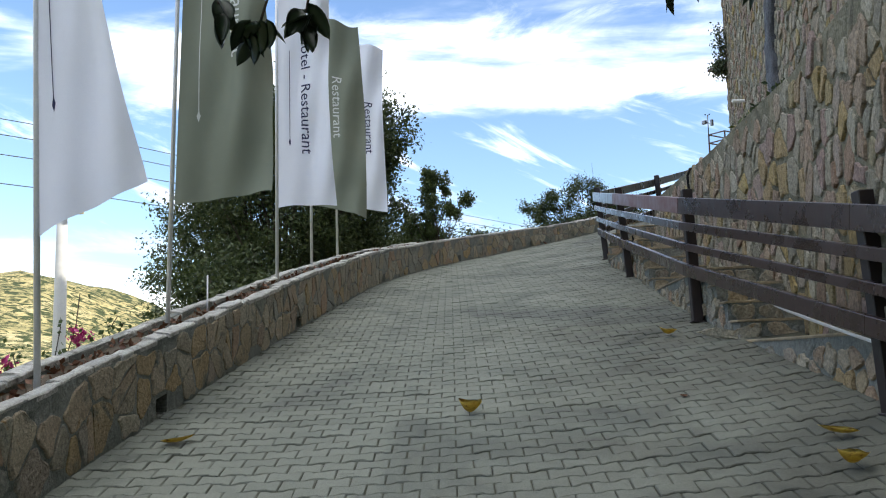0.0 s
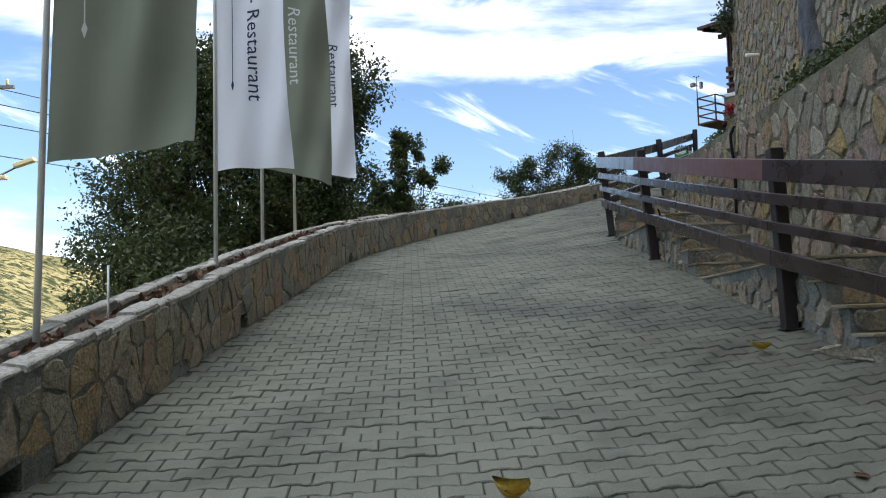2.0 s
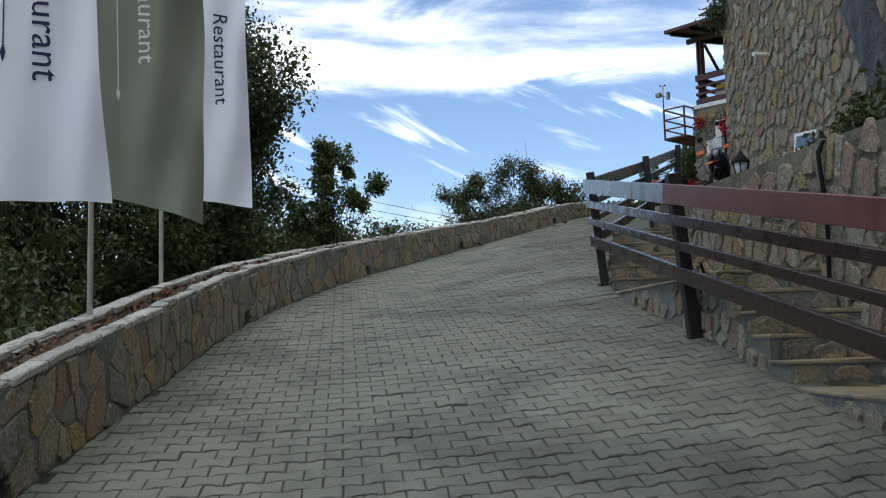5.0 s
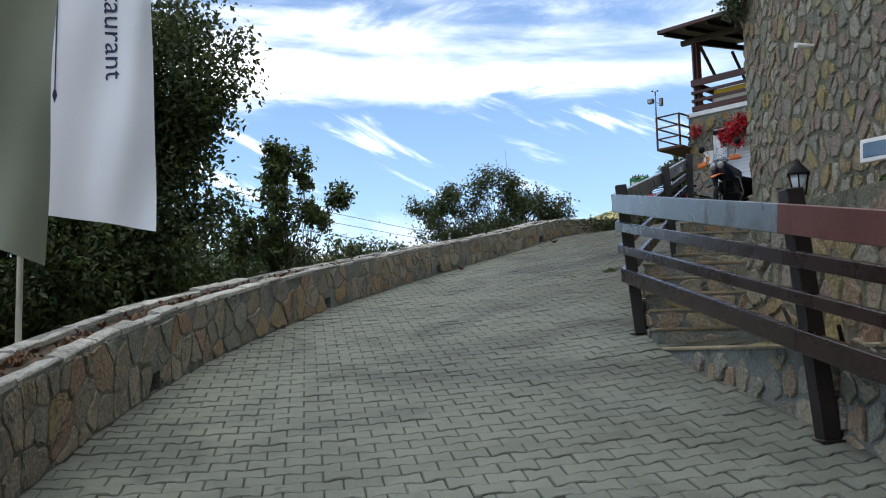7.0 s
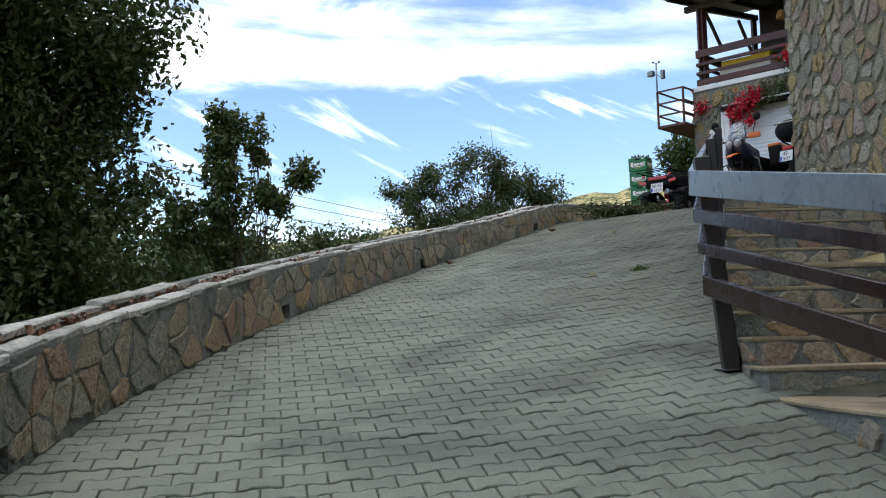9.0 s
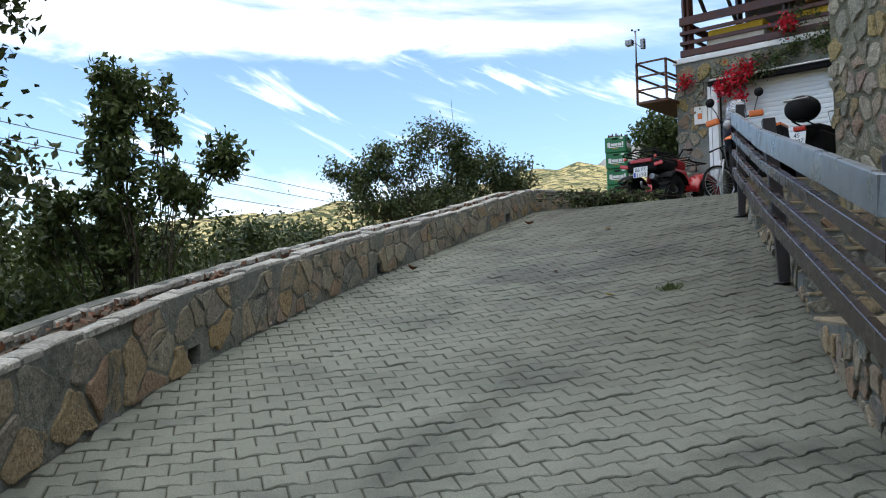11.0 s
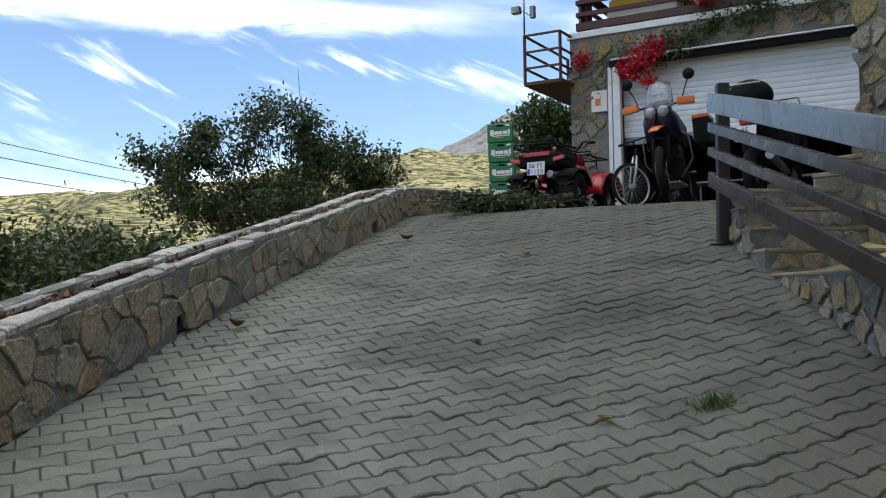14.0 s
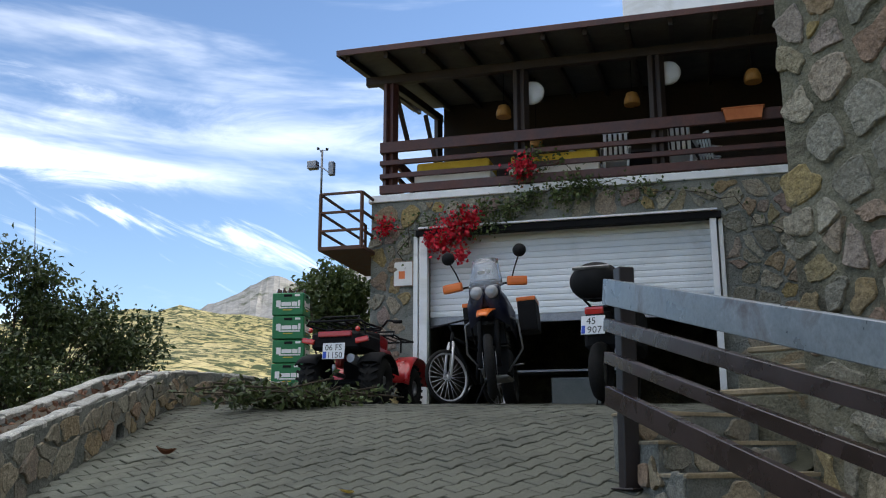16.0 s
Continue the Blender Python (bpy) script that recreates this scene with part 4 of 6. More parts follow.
def clumps(blobs, rng, count, spread, leaves):
    """Leaf points in clumps spread through ellipsoids (cx, cy, cz, rx, ry, rz, weight), thicker towards the outside."""
    tips, pts = [], []
    wsum = sum(b[6] for b in blobs)
    for cx, cy, cz, rx, ry, rz, w in blobs:
        for _ in range(int(count * w / wsum)):
            d = rng.normal(size=3)
            d /= np.linalg.norm(d)
            r = rng.uniform(0.25, 1.0) ** 0.5
            r *= 0.82 + 0.42 * noise.noise((cx + d[0] * 1.7, cy + d[1] * 1.7, cz + d[2] * 1.7))
            c = np.array((cx, cy, cz)) + d * r * np.array((rx, ry, rz))
            tips.append(c)
            k = int(leaves * rng.uniform(0.5, 1.4))
            axis = d * np.array((1, 1, 0.7)) + np.array((0, 0, 0.4))
            t = rng.uniform(-0.6, 1, k)[:, None]
            pts.append(c + axis * t * spread * 1.3 + rng.normal(size=(k, 3)) * spread * 0.5)
    return np.array(tips), np.concatenate(pts)


def tree(name, base, blobs, label, category="tree", count=300, spread=0.25, leaves=60, size=0.075, mat=LEAF, trunk=0.12, seed=1, twigs=60, fork=0.45):
    rng = np.random.default_rng(seed)
    tips, pts = clumps(blobs, rng, count, spread, leaves)
    ob = empty(name, Matrix.Translation(base))
    b = Vector(base)
    bm = bmesh.new()
    centre = Vector(np.average([q[:3] for q in blobs], axis=0, weights=[q[6] for q in blobs]).tolist())
    mid = b + (centre - b) * fork
    tube(bm, [Vector((0, 0, -0.3)), (mid - b) * 0.5 + Vector((0.05, -0.04, 0)), mid - b], [trunk * 1.25, trunk * 0.9, trunk * 0.75], 9)
    pick = rng.choice(len(tips), min(twigs, len(tips)), replace=False)
    for k, i in enumerate(pick):
        t = Vector(tips[i].tolist())
        s = b + (centre - b) * (fork * float(rng.uniform(0.55, 1.0)))
        m = s + (t - s) * 0.5 + Vector(rng.normal(size=3).tolist()) * 0.14 + Vector((0, 0, -0.08))
        r = trunk * (0.5 if k < 7 else 0.18)
        tube(bm, [s - b, m - b, t - b], [r, r * 0.55, 0.006], 5)
    part("trunk", bm, BARK, ob)
    me = leaf_mesh("crown", pts - np.array(base), size, rng)
    cr = new("crown", me)
    me.materials.append(mat)
    cr.parent = ob
    return tagged(ob, label, category)


tree("oak_tree", (-4.0, 20.6, 0.6), [(-3.8, 20.8, 4.3, 2.3, 2.0, 2.7, 6), (-3.2, 20.6, 6.6, 1.5, 1.4, 1.7, 2.4), (-5.3, 20.4, 3.8, 1.6, 1.5, 2.4, 2.4), (-2.1, 20.9, 5.2, 1.0, 1.0, 2.0, 2.0), (-1.85, 20.8, 6.7, 1.05, 1.0, 1.25, 1.5), (-4.4, 20.6, 6.9, 0.9, 0.9, 1.0, 0.7), (-2.2, 20.4, 2.8, 1.2, 1.0, 1.2, 1.4)],
     "large dark evergreen oak behind the low wall", count=1500, spread=0.24, leaves=105, size=0.085, seed=3, trunk=0.2, twigs=200)
tree("oak_tree", (-3.4, 16.0, 0.2), [(-3.4, 16.2, 1.7, 1.1, 1.6, 1.5, 2), (-4.4, 18.0, 2.4, 1.4, 1.6, 1.6, 2)], "dense dark shrubby oak below the wall", "tree", 380, 0.24, 95, 0.095, LEAF, 0.09, 5, 60)
tree("shrub", (-2.4, 23.4, 1.6), [(-2.4, 23.6, 3.9, 1.6, 1.5, 1.7, 3), (-1.3, 23.0, 3.6, 0.9, 0.9, 1.2, 1.5)], "dense green shrub behind the low wall", "shrub", 430, 0.23, 95, 0.092, LEAF2, 0.08, 6, 60)
tree("shrub", (-0.9, 25.6, 2.2), [(-0.9, 25.8, 4.3, 1.3, 1.3, 1.15, 3), (0.6, 27.6, 4.5, 1.2, 1.2, 0.9, 2)], "dense dark shrub behind the low wall", "shrub", 380, 0.22, 95, 0.09, LEAF, 0.07, 7, 50)
tree("shrub", (1.9, 29.6, 3.2), [(1.9, 29.6, 4.9, 1.3, 1.2, 0.75, 2), (-1.2, 30.5, 4.3, 1.5, 1.2, 1.0, 2)], "low dark shrubs on the slope behind the wall", "shrub", 330, 0.22, 90, 0.09, LEAF, 0.06, 8, 40)
tree("shrub", (-1.9, 21.3, 1.4), [(-1.75, 21.5, 3.1, 0.9, 1.0, 1.0, 2), (-0.4, 24.0, 3.7, 0.9, 0.9, 0.9, 1.6)], "dark shrub close behind the low wall", "shrub", 300, 0.2, 90, 0.085, LEAF, 0.05, 13, 40)
tree("young_tree", (-0.2, 22.3, 1.9), [(-0.48, 22.2, 5.15, 0.20, 0.25, 0.85, 1.5), (-0.45, 22.3, 5.98, 0.20, 0.2, 0.30, 0.6), (-0.12, 22.4, 5.85, 0.11, 0.13, 0.26, 0.3), (-0.95, 22.3, 4.9, 0.22, 0.2, 0.40, 0.5),
                                      (0.08, 22.3, 5.2, 0.26, 0.18, 0.14, 0.4), (0.42, 22.3, 5.42, 0.13, 0.13, 0.18, 0.3), (-0.55, 22.2, 3.9, 0.75, 0.5, 0.6, 1.8)],
     "slender young tree with upright leafy shoots", "tree", 190, 0.09, 75, 0.075, LEAF2, 0.045, 9, 70, 0.6)
tree("bush", (4.8, 31.9, 4.5), [(4.75, 31.9, 6.0, 1.5, 1.1, 0.75, 3.2), (3.0, 31.8, 6.75, 0.5, 0.4, 0.32, 0.5), (6.3, 31.9, 6.75, 0.42, 0.4, 0.36, 0.45), (5.25, 31.9, 7.15, 0.3, 0.3, 0.6, 0.3), (5.5, 31.9, 6.95, 0.65, 0.6, 0.5, 0.9), (3.8, 31.8, 6.95, 0.6, 0.5, 0.45, 0.6), (5.0, 31.9, 7.5, 0.4, 0.3, 0.42, 0.3), (6.1, 31.9, 6.3, 0.6, 0.5, 0.5, 0.7), (3.2, 31.8, 6.2, 0.6, 0.6, 0.45, 0.6), (4.4, 31.7, 7.35, 0.4, 0.4, 0.4, 0.35), (3.4, 31.8, 7.1, 0.2, 0.2, 0.3, 0.1)],
     "round grey-green bush with thin twigs above the wall", "bush", 470, 0.15, 66, 0.075, LEAF, 0.06, 10, 220, 0.3)
tall = bmesh.new()
rng_tall = np.random.default_rng(44)
for x, h in ((5.0, 8.35), (4.9, 7.95), (5.3, 7.7), (4.1, 7.6), (5.8, 7.5), (3.5, 7.45), (6.2, 7.2)):
    base_x = 4.8 + (x - 4.8) * 0.6
    tube(tall, [Vector((base_x - 4.8, 0, 1.7)), Vector((x - 4.8 + float(rng_tall.normal(0, 0.06)), 0.05, (h - 4.5) * 0.75)), Vector((x - 4.8, 0, h - 4.5))], [0.012, 0.008, 0.003], 5)
shoots = part("shoots", tall, BARK, bpy.data.objects["bush"], "bare upright shoots")
tree("garden_tree", (11.2, 34.7, 5.4), [(11.1, 34.6, 8.1, 0.8, 0.6, 0.8, 2)], "small leafy tree beside the garage", "tree", 120, 0.16, 50, 0.11, LEAF2, 0.06, 11, 40)
rng6 = np.random.default_rng(20)


def sprig(bm, a, b, n, rng, wob=0.08, r=0.006):
    pts = [Vector(a) + (Vector(b) - Vector(a)) * t + Vector(rng.normal(size=3).tolist()) * wob * math.sin(math.pi * t) for t in np.linspace(0, 1, n)]
    tube(bm, pts, r, 5)
    return pts


def bougainvillea(name, strands, base, flowers, fmat, label, seed, leaf=0.06, per=26):
    """Trailing stems with leaves, and clusters of bracts at the given places."""
    rng = np.random.default_rng(seed)
    ob = empty(name, Matrix.Translation(base))
    b = Vector(base)
    bm, pts = bmesh.new(), []
    for a, c, dens in strands:
        line = sprig(bm, Vector(a) - b, Vector(c) - b, 7, rng)
        for p in line:
            pts.append(np.array(p) + rng.normal(size=(int(per * dens), 3)) * 0.085)
    part("stem", bm, BARK, ob)
    for nm, q, sz, mt, lab in (("foliage", np.concatenate(pts), leaf, LEAF2, ""), ("bloom", np.concatenate([np.array(Vector(c) - b) + rng.normal(size=(n, 3)) * r for c, r, n in flowers]), 0.065, fmat, "bright papery bracts")):
        me = leaf_mesh(nm, q, sz, rng, aspect=0.75)
        o = new(nm, me)
        me.materials.append(mt)
        o.parent = ob
        tagged(o, lab, kind="stuff")
    return tagged(ob, label, "climbing plant")


F = lambda s, o, z: tuple(face(s, o, z))
bougainvillea("bougainvillea", [(F(3.3, 0.08, 9.25), F(1.0, 0.12, 8.85), 1.0), (F(3.2, 0.1, 9.3), F(2.2, 0.14, 9.0), 2.0), (F(2.6, 0.1, 9.2), F(1.7, 0.2, 8.7), 2.2), (F(1.9, 0.1, 9.1), F(1.25, 0.2, 8.55), 1.6),
                                 (F(3.3, 0.1, 9.3), F(2.6, 0.05, 9.85), 0.9), (F(2.6, 0.05, 9.85), F(2.35, 0.1, 9.5), 0.8), (F(3.2, 0.1, 9.3), F(5.0, 0.08, 9.05), 0.5), (F(5.0, 0.08, 9.05), F(6.2, 0.1, 8.3), 0.08), (F(1.0, 0.1, 8.9), F(0.15, 0.1, 8.8), 0.6),
                                 (F(3.4, 0.12, 9.3), F(3.0, 0.16, 9.05), 1.4), (F(4.4, 0.1, 9.2), F(3.4, 0.12, 9.3), 0.9), (F(0.6, 0.08, 8.9), F(0.5, 0.05, 8.3), 0.3)],
              F(3.3, 0.1, FACADE_TOP), [(F(0.22, 0.12, 8.85), 0.07, 160), (F(1.35, 0.2, 8.72), 0.12, 420), (F(1.15, 0.22, 8.5), 0.08, 230), (F(1.6, 0.22, 8.85), 0.09, 240), (F(1.45, 0.24, 8.3), 0.05, 130), (F(2.42, 0.16, 9.62), 0.09, 260), (F(0.95, 0.2, 8.6), 0.05, 90)],
              RED, "red bougainvillea trailing over the garage front", 30)
bougainvillea("bougainvillea", [((-4.2, 10.0, 0.2), (-4.2, 9.9, 2.0), 0.5), ((-4.2, 10.0, 0.3), (-3.7, 9.8, 1.9), 0.5), ((-4.2, 10, 0.3), (-4.7, 9.9, 1.7), 0.9), ((-4.2, 10, 0.3), (-5.1, 9.9, 1.4), 1.2), ((-3.7, 9.8, 1.7), (-3.55, 9.8, 2.1), 0.4), ((-4.2, 10, 0.3), (-4.0, 9.9, 2.35), 0.15), ((-4.6, 10, 0.3), (-4.9, 9.9, 1.5), 1.2)],
              (-4.2, 10.0, 0.1), [((-4.0, 9.9, 1.9), 0.05, 60), ((-4.75, 9.9, 1.55), 0.05, 50), ((-4.95, 9.9, 1.3), 0.04, 30)], PINK, "pink bougainvillea beyond the low wall", 31)


# ---- flags ----
CLOTH_W = material("white_flag_cloth", [(0.78, 0.80, 0.89), (0.84, 0.86, 0.94)], 1.2, 160, 0.06, 0.85, bump=0.1, thin=0.12)
CLOTH_G = material("olive_flag_cloth", [(0.19, 0.21, 0.165), (0.24, 0.26, 0.205)], 1.2, 160, 0.1, 0.75, bump=0.1, thin=0.12)
INK = material("navy_ink", [(0.03, 0.035, 0.09), (0.05, 0.055, 0.12)], 3, 60, 0.1, 0.8, bump=0.0)
INK_W = material("pale_ink", [(0.62, 0.64, 0.62), (0.68, 0.70, 0.68)], 3, 60, 0.1, 0.8, bump=0.0)
POLE = material("galvanised_pole", [(0.62, 0.63, 0.64), (0.76, 0.77, 0.78)], 4, 60, 0.15, 0.4, metal=0.15, bump=0.1)


def word_mesh(text, size):
    cu = bpy.data.curves.new("lettering", "FONT")
    cu.body, cu.size, cu.resolution_u, cu.align_x = text, size, 2, "LEFT"
    tmp = new("lettering_source", cu)
    dg = bpy.context.evaluated_depsgraph_get()
    me = bpy.data.meshes.new_from_object(tmp.evaluated_get(dg))
    bpy.data.objects.remove(tmp)
    return me


def flag(x, y, z, low, width, height, lift, ripple, phase, lean, taper, white, words, label):
    """A tall banner laced to its pole by the long edge. low: height of its foot over the pole's foot; lift: rise of the fly corner."""
    ob = empty("flag", Matrix.Translation((x, y, z)))
    top = low + height
    part("pole", tubed([(0, 0, -0.12), (lean * 0.5, 0, 3.0), (lean, 0, top + 0.3)], [0.021, 0.019, 0.016], 10), POLE, ob)

    def at(u, v, off=0.0):
        zz = low + height * (1 - v) + lift * u * (0.35 + 0.65 * v) - 0.10 * u * u
        px = lean * zz / (top + 0.3)
        wave = ripple * (u ** 0.7) * math.sin(2 * math.pi * (0.95 * u - 0.35 * v) + phase) + 0.55 * ripple * u * math.sin(2 * math.pi * (1.9 * u + 1.3 * v) + phase * 2) + 0.25 * ripple * math.sin(2 * math.pi * (0.6 * u + 2.6 * v) + phase) * u
        wide = max(0.16, 1 - taper * (1 - v))
        return Vector((px + 0.02 + width * u * wide * (1 - 0.06 * math.sin(3.0 * v + phase) * u), wave - off - 0.06 * u, zz))

    bm = bmesh.new()
    grid(bm, [[at(u, v) for u in np.linspace(0, 1, 22)] for v in np.linspace(0, 1, 44)], True)
    cloth = part("cloth", bm, CLOTH_W if white else CLOTH_G, ob, "white cloth" if white else "olive green cloth")
    ink = INK if white else INK_W
    for text, size, u0, v0 in words:
        me = word_mesh(text, size)
        for v in me.vertices:
            u = u0 + v.co.y / width
            w = v0 + v.co.x / height
            v.co = at(min(max(u, 0.02), 0.98), min(max(w, 0.02), 0.99), 0.006)
        me.materials.append(ink)
        o = new("lettering", me)
        o.parent = ob
    # the thin ornament rule beside the words
    bm = bmesh.new()
    grid(bm, [[at(u, v, 0.006) for u in (0.205, 0.215)] for v in np.linspace(0.30, 0.72, 24)], True)
    grid(bm, [[at(0.21 + a, 0.715 + 0.02 * b, 0.006) for a in (-0.02 * (1 - abs(b)), 0.02 * (1 - abs(b)))] for b in (-0.98, 0, 0.98)], True)
    part("ornament", bm, ink, ob)
    return tagged(ob, label, "flag", "hotel flags along the wall")


def coping_z(x, y):
    return float(drive(x + 0.28, y)) + 0.46


WORDS = [("Hotel - Restaurant", 0.21, 0.42, 0.22)]
for x, y, low, w, h, lift, rip, ph, lean, taper, white, words, label in (
        (-2.50, 5.6, 1.02, 0.70, 2.7, 0.42, 0.07, 0.4, -0.20, 0.55, True, [("Restaurant", 0.21, 0.30, 0.05)], "white hotel flag with navy lettering on a steel pole"),
        (-2.43, 7.87, 1.14, 0.84, 2.7, 0.16, 0.16, 1.8, 0.12, 0.15, False, [("Restaurant", 0.21, 0.60, 0.20)], "olive green hotel flag with pale lettering on a steel pole"),
        (-2.17, 11.45, 1.0, 0.74, 2.9, 0.10, 0.09, 0.2, 0.0, 0.08, True, WORDS, "white hotel flag with navy lettering on a steel pole"),
        (-2.02, 13.3, 1.0, 0.76, 2.8, -0.14, 0.12, 2.6, 0.0, 0.05, False, [("Restaurant", 0.21, 0.42, 0.30)], "olive green hotel flag with pale lettering on a steel pole"),
        (-1.88, 15.2, 0.92, 0.80, 2.8, -0.03, 0.09, 1.0, -0.02, -0.06, True, [("Restaurant", 0.20, 0.60, 0.35)], "white hotel flag with navy lettering on a steel pole")):
    flag(x, y, coping_z(x, y), low, w, h, lift, rip, ph, lean, taper, white, words, label)
rod = part("marker_rod", tubed([(-2.36, 8.9, coping_z(-2.36, 8.9) - 0.1), (-2.36, 8.9, coping_z(-2.36, 8.9) + 0.42)], 0.008, 6), POLE)
tagged(rod, "thin steel rod standing in the wall's planting gap", "rod")

# ---- street pole and wires ----
CONCRETE = material("pale_concrete", [(0.50, 0.49, 0.46), (0.62, 0.61, 0.58)], 2, 50, 0.2, 0.85, bump=0.3)
LAMPY = material("yellowed_lamp", [(0.62, 0.55, 0.32), (0.72, 0.65, 0.42)], 5, 50, 0.1, 0.4, bump=0.0)
sp = empty("utility_pole", pose(-12.0, 28.2, -6.0))
part("shaft", lathe(bmesh.new(), [(0.24, -1.0), (0.20, 8), (0.13, 15.6)], None, 12), CONCRETE, sp)
part("lamp_arm", tubed([(0, 0, 12.3), (0.4, 0, 12.5), (0.9, 0, 12.75)], 0.03, 6), GREY_METAL, sp)
bm = boxed(0.6, 0.22, 0.13, 0.05, pose(1.1, 0, 12.86, 0, -18, 0), 3)
part("lamp_head", bm, LAMPY, sp, "yellowed street lamp head")
part("lamp_head", boxed(0.45, 0.2, 0.12, 0.05, pose(0.5, -0.2, 12.42, 0, 0, 0), 3), LAMPY, sp)
part("crossarm", boxed(1.6, 0.08, 0.10, 0.01, pose(0, 0, 15.0)), GREY_METAL, sp)
for k in range(3):
    part("insulator", lathe(bmesh.new(), [(0.03, 0), (0.06, 0.04), (0.03, 0.08), (0.055, 0.12), (0.02, 0.18)], pose(-0.6 + 0.6 * k, 0, 15.05), 10), LAMPY, sp)
tagged(sp, "pale concrete utility pole with street lamps beyond the wall", "utility pole")
WIRE = material("black_wire", [(0.02, 0.02, 0.022), (0.03, 0.03, 0.032)], 3, 20, 0.1, 0.6, bump=0.0)
for k, (dx, dz) in enumerate(((-0.6, 9.2), (0.0, 8.6), (0.6, 7.9), (0.2, 7.1))):
    a, b = Vector((-12.0 + dx, 28.2, dz)), Vector((42 + dx * 3, 112, dz + 3.8))
    pts = [a + (b - a) * t + Vector((0, 0, -2.6 * 4 * t * (1 - t) * 0.35)) for t in np.linspace(0, 1, 26)]
    w = part("power_line", tubed(pts, 0.014, 5), WIRE)
    tagged(w, "thin black power line strung across the valley", "power line", "power lines")
    a2 = Vector((-60, -30, dz + 4))
    pts = [a + (a2 - a) * t + Vector((0, 0, -1.2 * 4 * t * (1 - t))) for t in np.linspace(0, 1, 20)]
    w = part("power_line", tubed(pts, 0.014, 5), WIRE)
    tagged(w, "thin black power line strung across the valley", "power line", "power lines")


# ---- vehicles and crates before the garage ----
RUBBER = material("tyre_rubber", [(0.010, 0.010, 0.010), (0.022, 0.021, 0.020)], 8, 60, 0.4, 0.85, bump=0.4)
PAINT_R = material("red_plastic_body", [(0.34, 0.008, 0.012), (0.42, 0.015, 0.018)], 4, 60, 0.1, 0.32, bump=0.03, coat=0.4)
PAINT_B = material("dark_blue_fairing", [(0.008, 0.010, 0.030), (0.015, 0.018, 0.045)], 4, 60, 0.1, 0.38, bump=0.02, coat=0.1)
LENS_R = material("red_lens", [(0.5, 0.02, 0.02), (0.6, 0.04, 0.03)], 6, 40, 0.1, 0.15, bump=0.0, coat=0.6)
LENS_C = material("clear_lens", [(0.20, 0.21, 0.22), (0.34, 0.35, 0.36)], 9, 40, 0.1, 0.12, bump=0.0, coat=0.6)
PLATE = material("number_plate", [(0.66, 0.68, 0.70), (0.74, 0.75, 0.76)], 6, 60, 0.06, 0.4, bump=0.0)
EU_BLUE = material("plate_blue", [(0.01, 0.05, 0.35), (0.02, 0.07, 0.45)], 6, 60, 0.05, 0.4, bump=0.0)
CRATE = material("green_crate", [(0.008, 0.135, 0.040), (0.014, 0.19, 0.058)], 5, 60, 0.15, 0.45, bump=0.05)
RIM_W = material("pale_rim", [(0.45, 0.45, 0.46), (0.58, 0.58, 0.59)], 5, 50, 0.1, 0.35, metal=0.3, bump=0.0)


SMOKED = material("smoked_screen", [(0.42, 0.46, 0.52), (0.50, 0.54, 0.60)], 3, 20, 0.02, 0.08, bump=0.0, transmission=0.75)


def ring(bm, R, r, m, n=32, k=10, flat=1.0):
    """A tyre-like ring round m's x axis."""
    rows = []
    for i in range(n + 1):
        a = 2 * math.pi * i / n
        rows.append([m @ Vector((r * flat * math.cos(2 * math.pi * j / k), (R + r * math.sin(2 * math.pi * j / k)) * math.cos(a), (R + r * math.sin(2 * math.pi * j / k)) * math.sin(a))) for j in range(k + 1)])
    grid(bm, rows)
    bmesh.ops.remove_doubles(bm, verts=bm.verts, dist=1e-5)
    return bm


def wheel(parent, x, y, R, width, spokes, rim_mat, lugs=False, name="wheel", turn=0.0, thick=None):
    t = thick or width / 2
    m = pose(x, y, R, 0, 0, turn)
    bm = ring(bmesh.new(), R - t, t, m, 40, 10, width / 2 / t)
    if lugs:
        for i in range(22):
            a = 2 * math.pi * i / 22
            for sx in (-1, 1):
                q = m @ Matrix.Rotation(a + 0.14 * sx, 4, "X") @ pose(sx * width * 0.24, 0, R - 0.006, 0, 0, 28 * sx)
                box(bm, q, width * 0.42, 0.035, 0.03, 0.0)
    w = part(name, bm, RUBBER, parent, "knobbly black tyre" if lugs else "")
    bm = ring(bmesh.new(), R - 2 * t + 0.005, 0.018, m, 36, 8, width / 0.05 if lugs else 1.0)
    if spokes:
        for i in range(spokes):
            a = 2 * math.pi * i / spokes
            c, s = math.cos(a), math.sin(a)
            tube(bm, [m @ Vector((0.02 * (-1) ** i, 0.03 * c, 0.03 * s)), m @ Vector((0, (R - 2 * t) * c, (R - 2 * t) * s))], 0.0035, 5)
        lathe(bm, [(0.03, -0.05), (0.03, 0.05)], m @ pose(0, 0, 0, 0, 90, 0), 10)
    else:
        lathe(bm, [(0.02, -0.02), (R - 2 * t, -0.01), (R - 2 * t, 0.02), (0.05, 0.035)], m @ pose(0, 0, 0, 0, 90, 0), 24)
    part("rim", bm, rim_mat, w)
    return w


def lettering(parent, text, size, m, mat, name="lettering"):
    me = word_mesh(text, size)
    me.transform(m)
    me.materials.append(mat)
    o = new(name, me)
    o.parent = parent
    return o


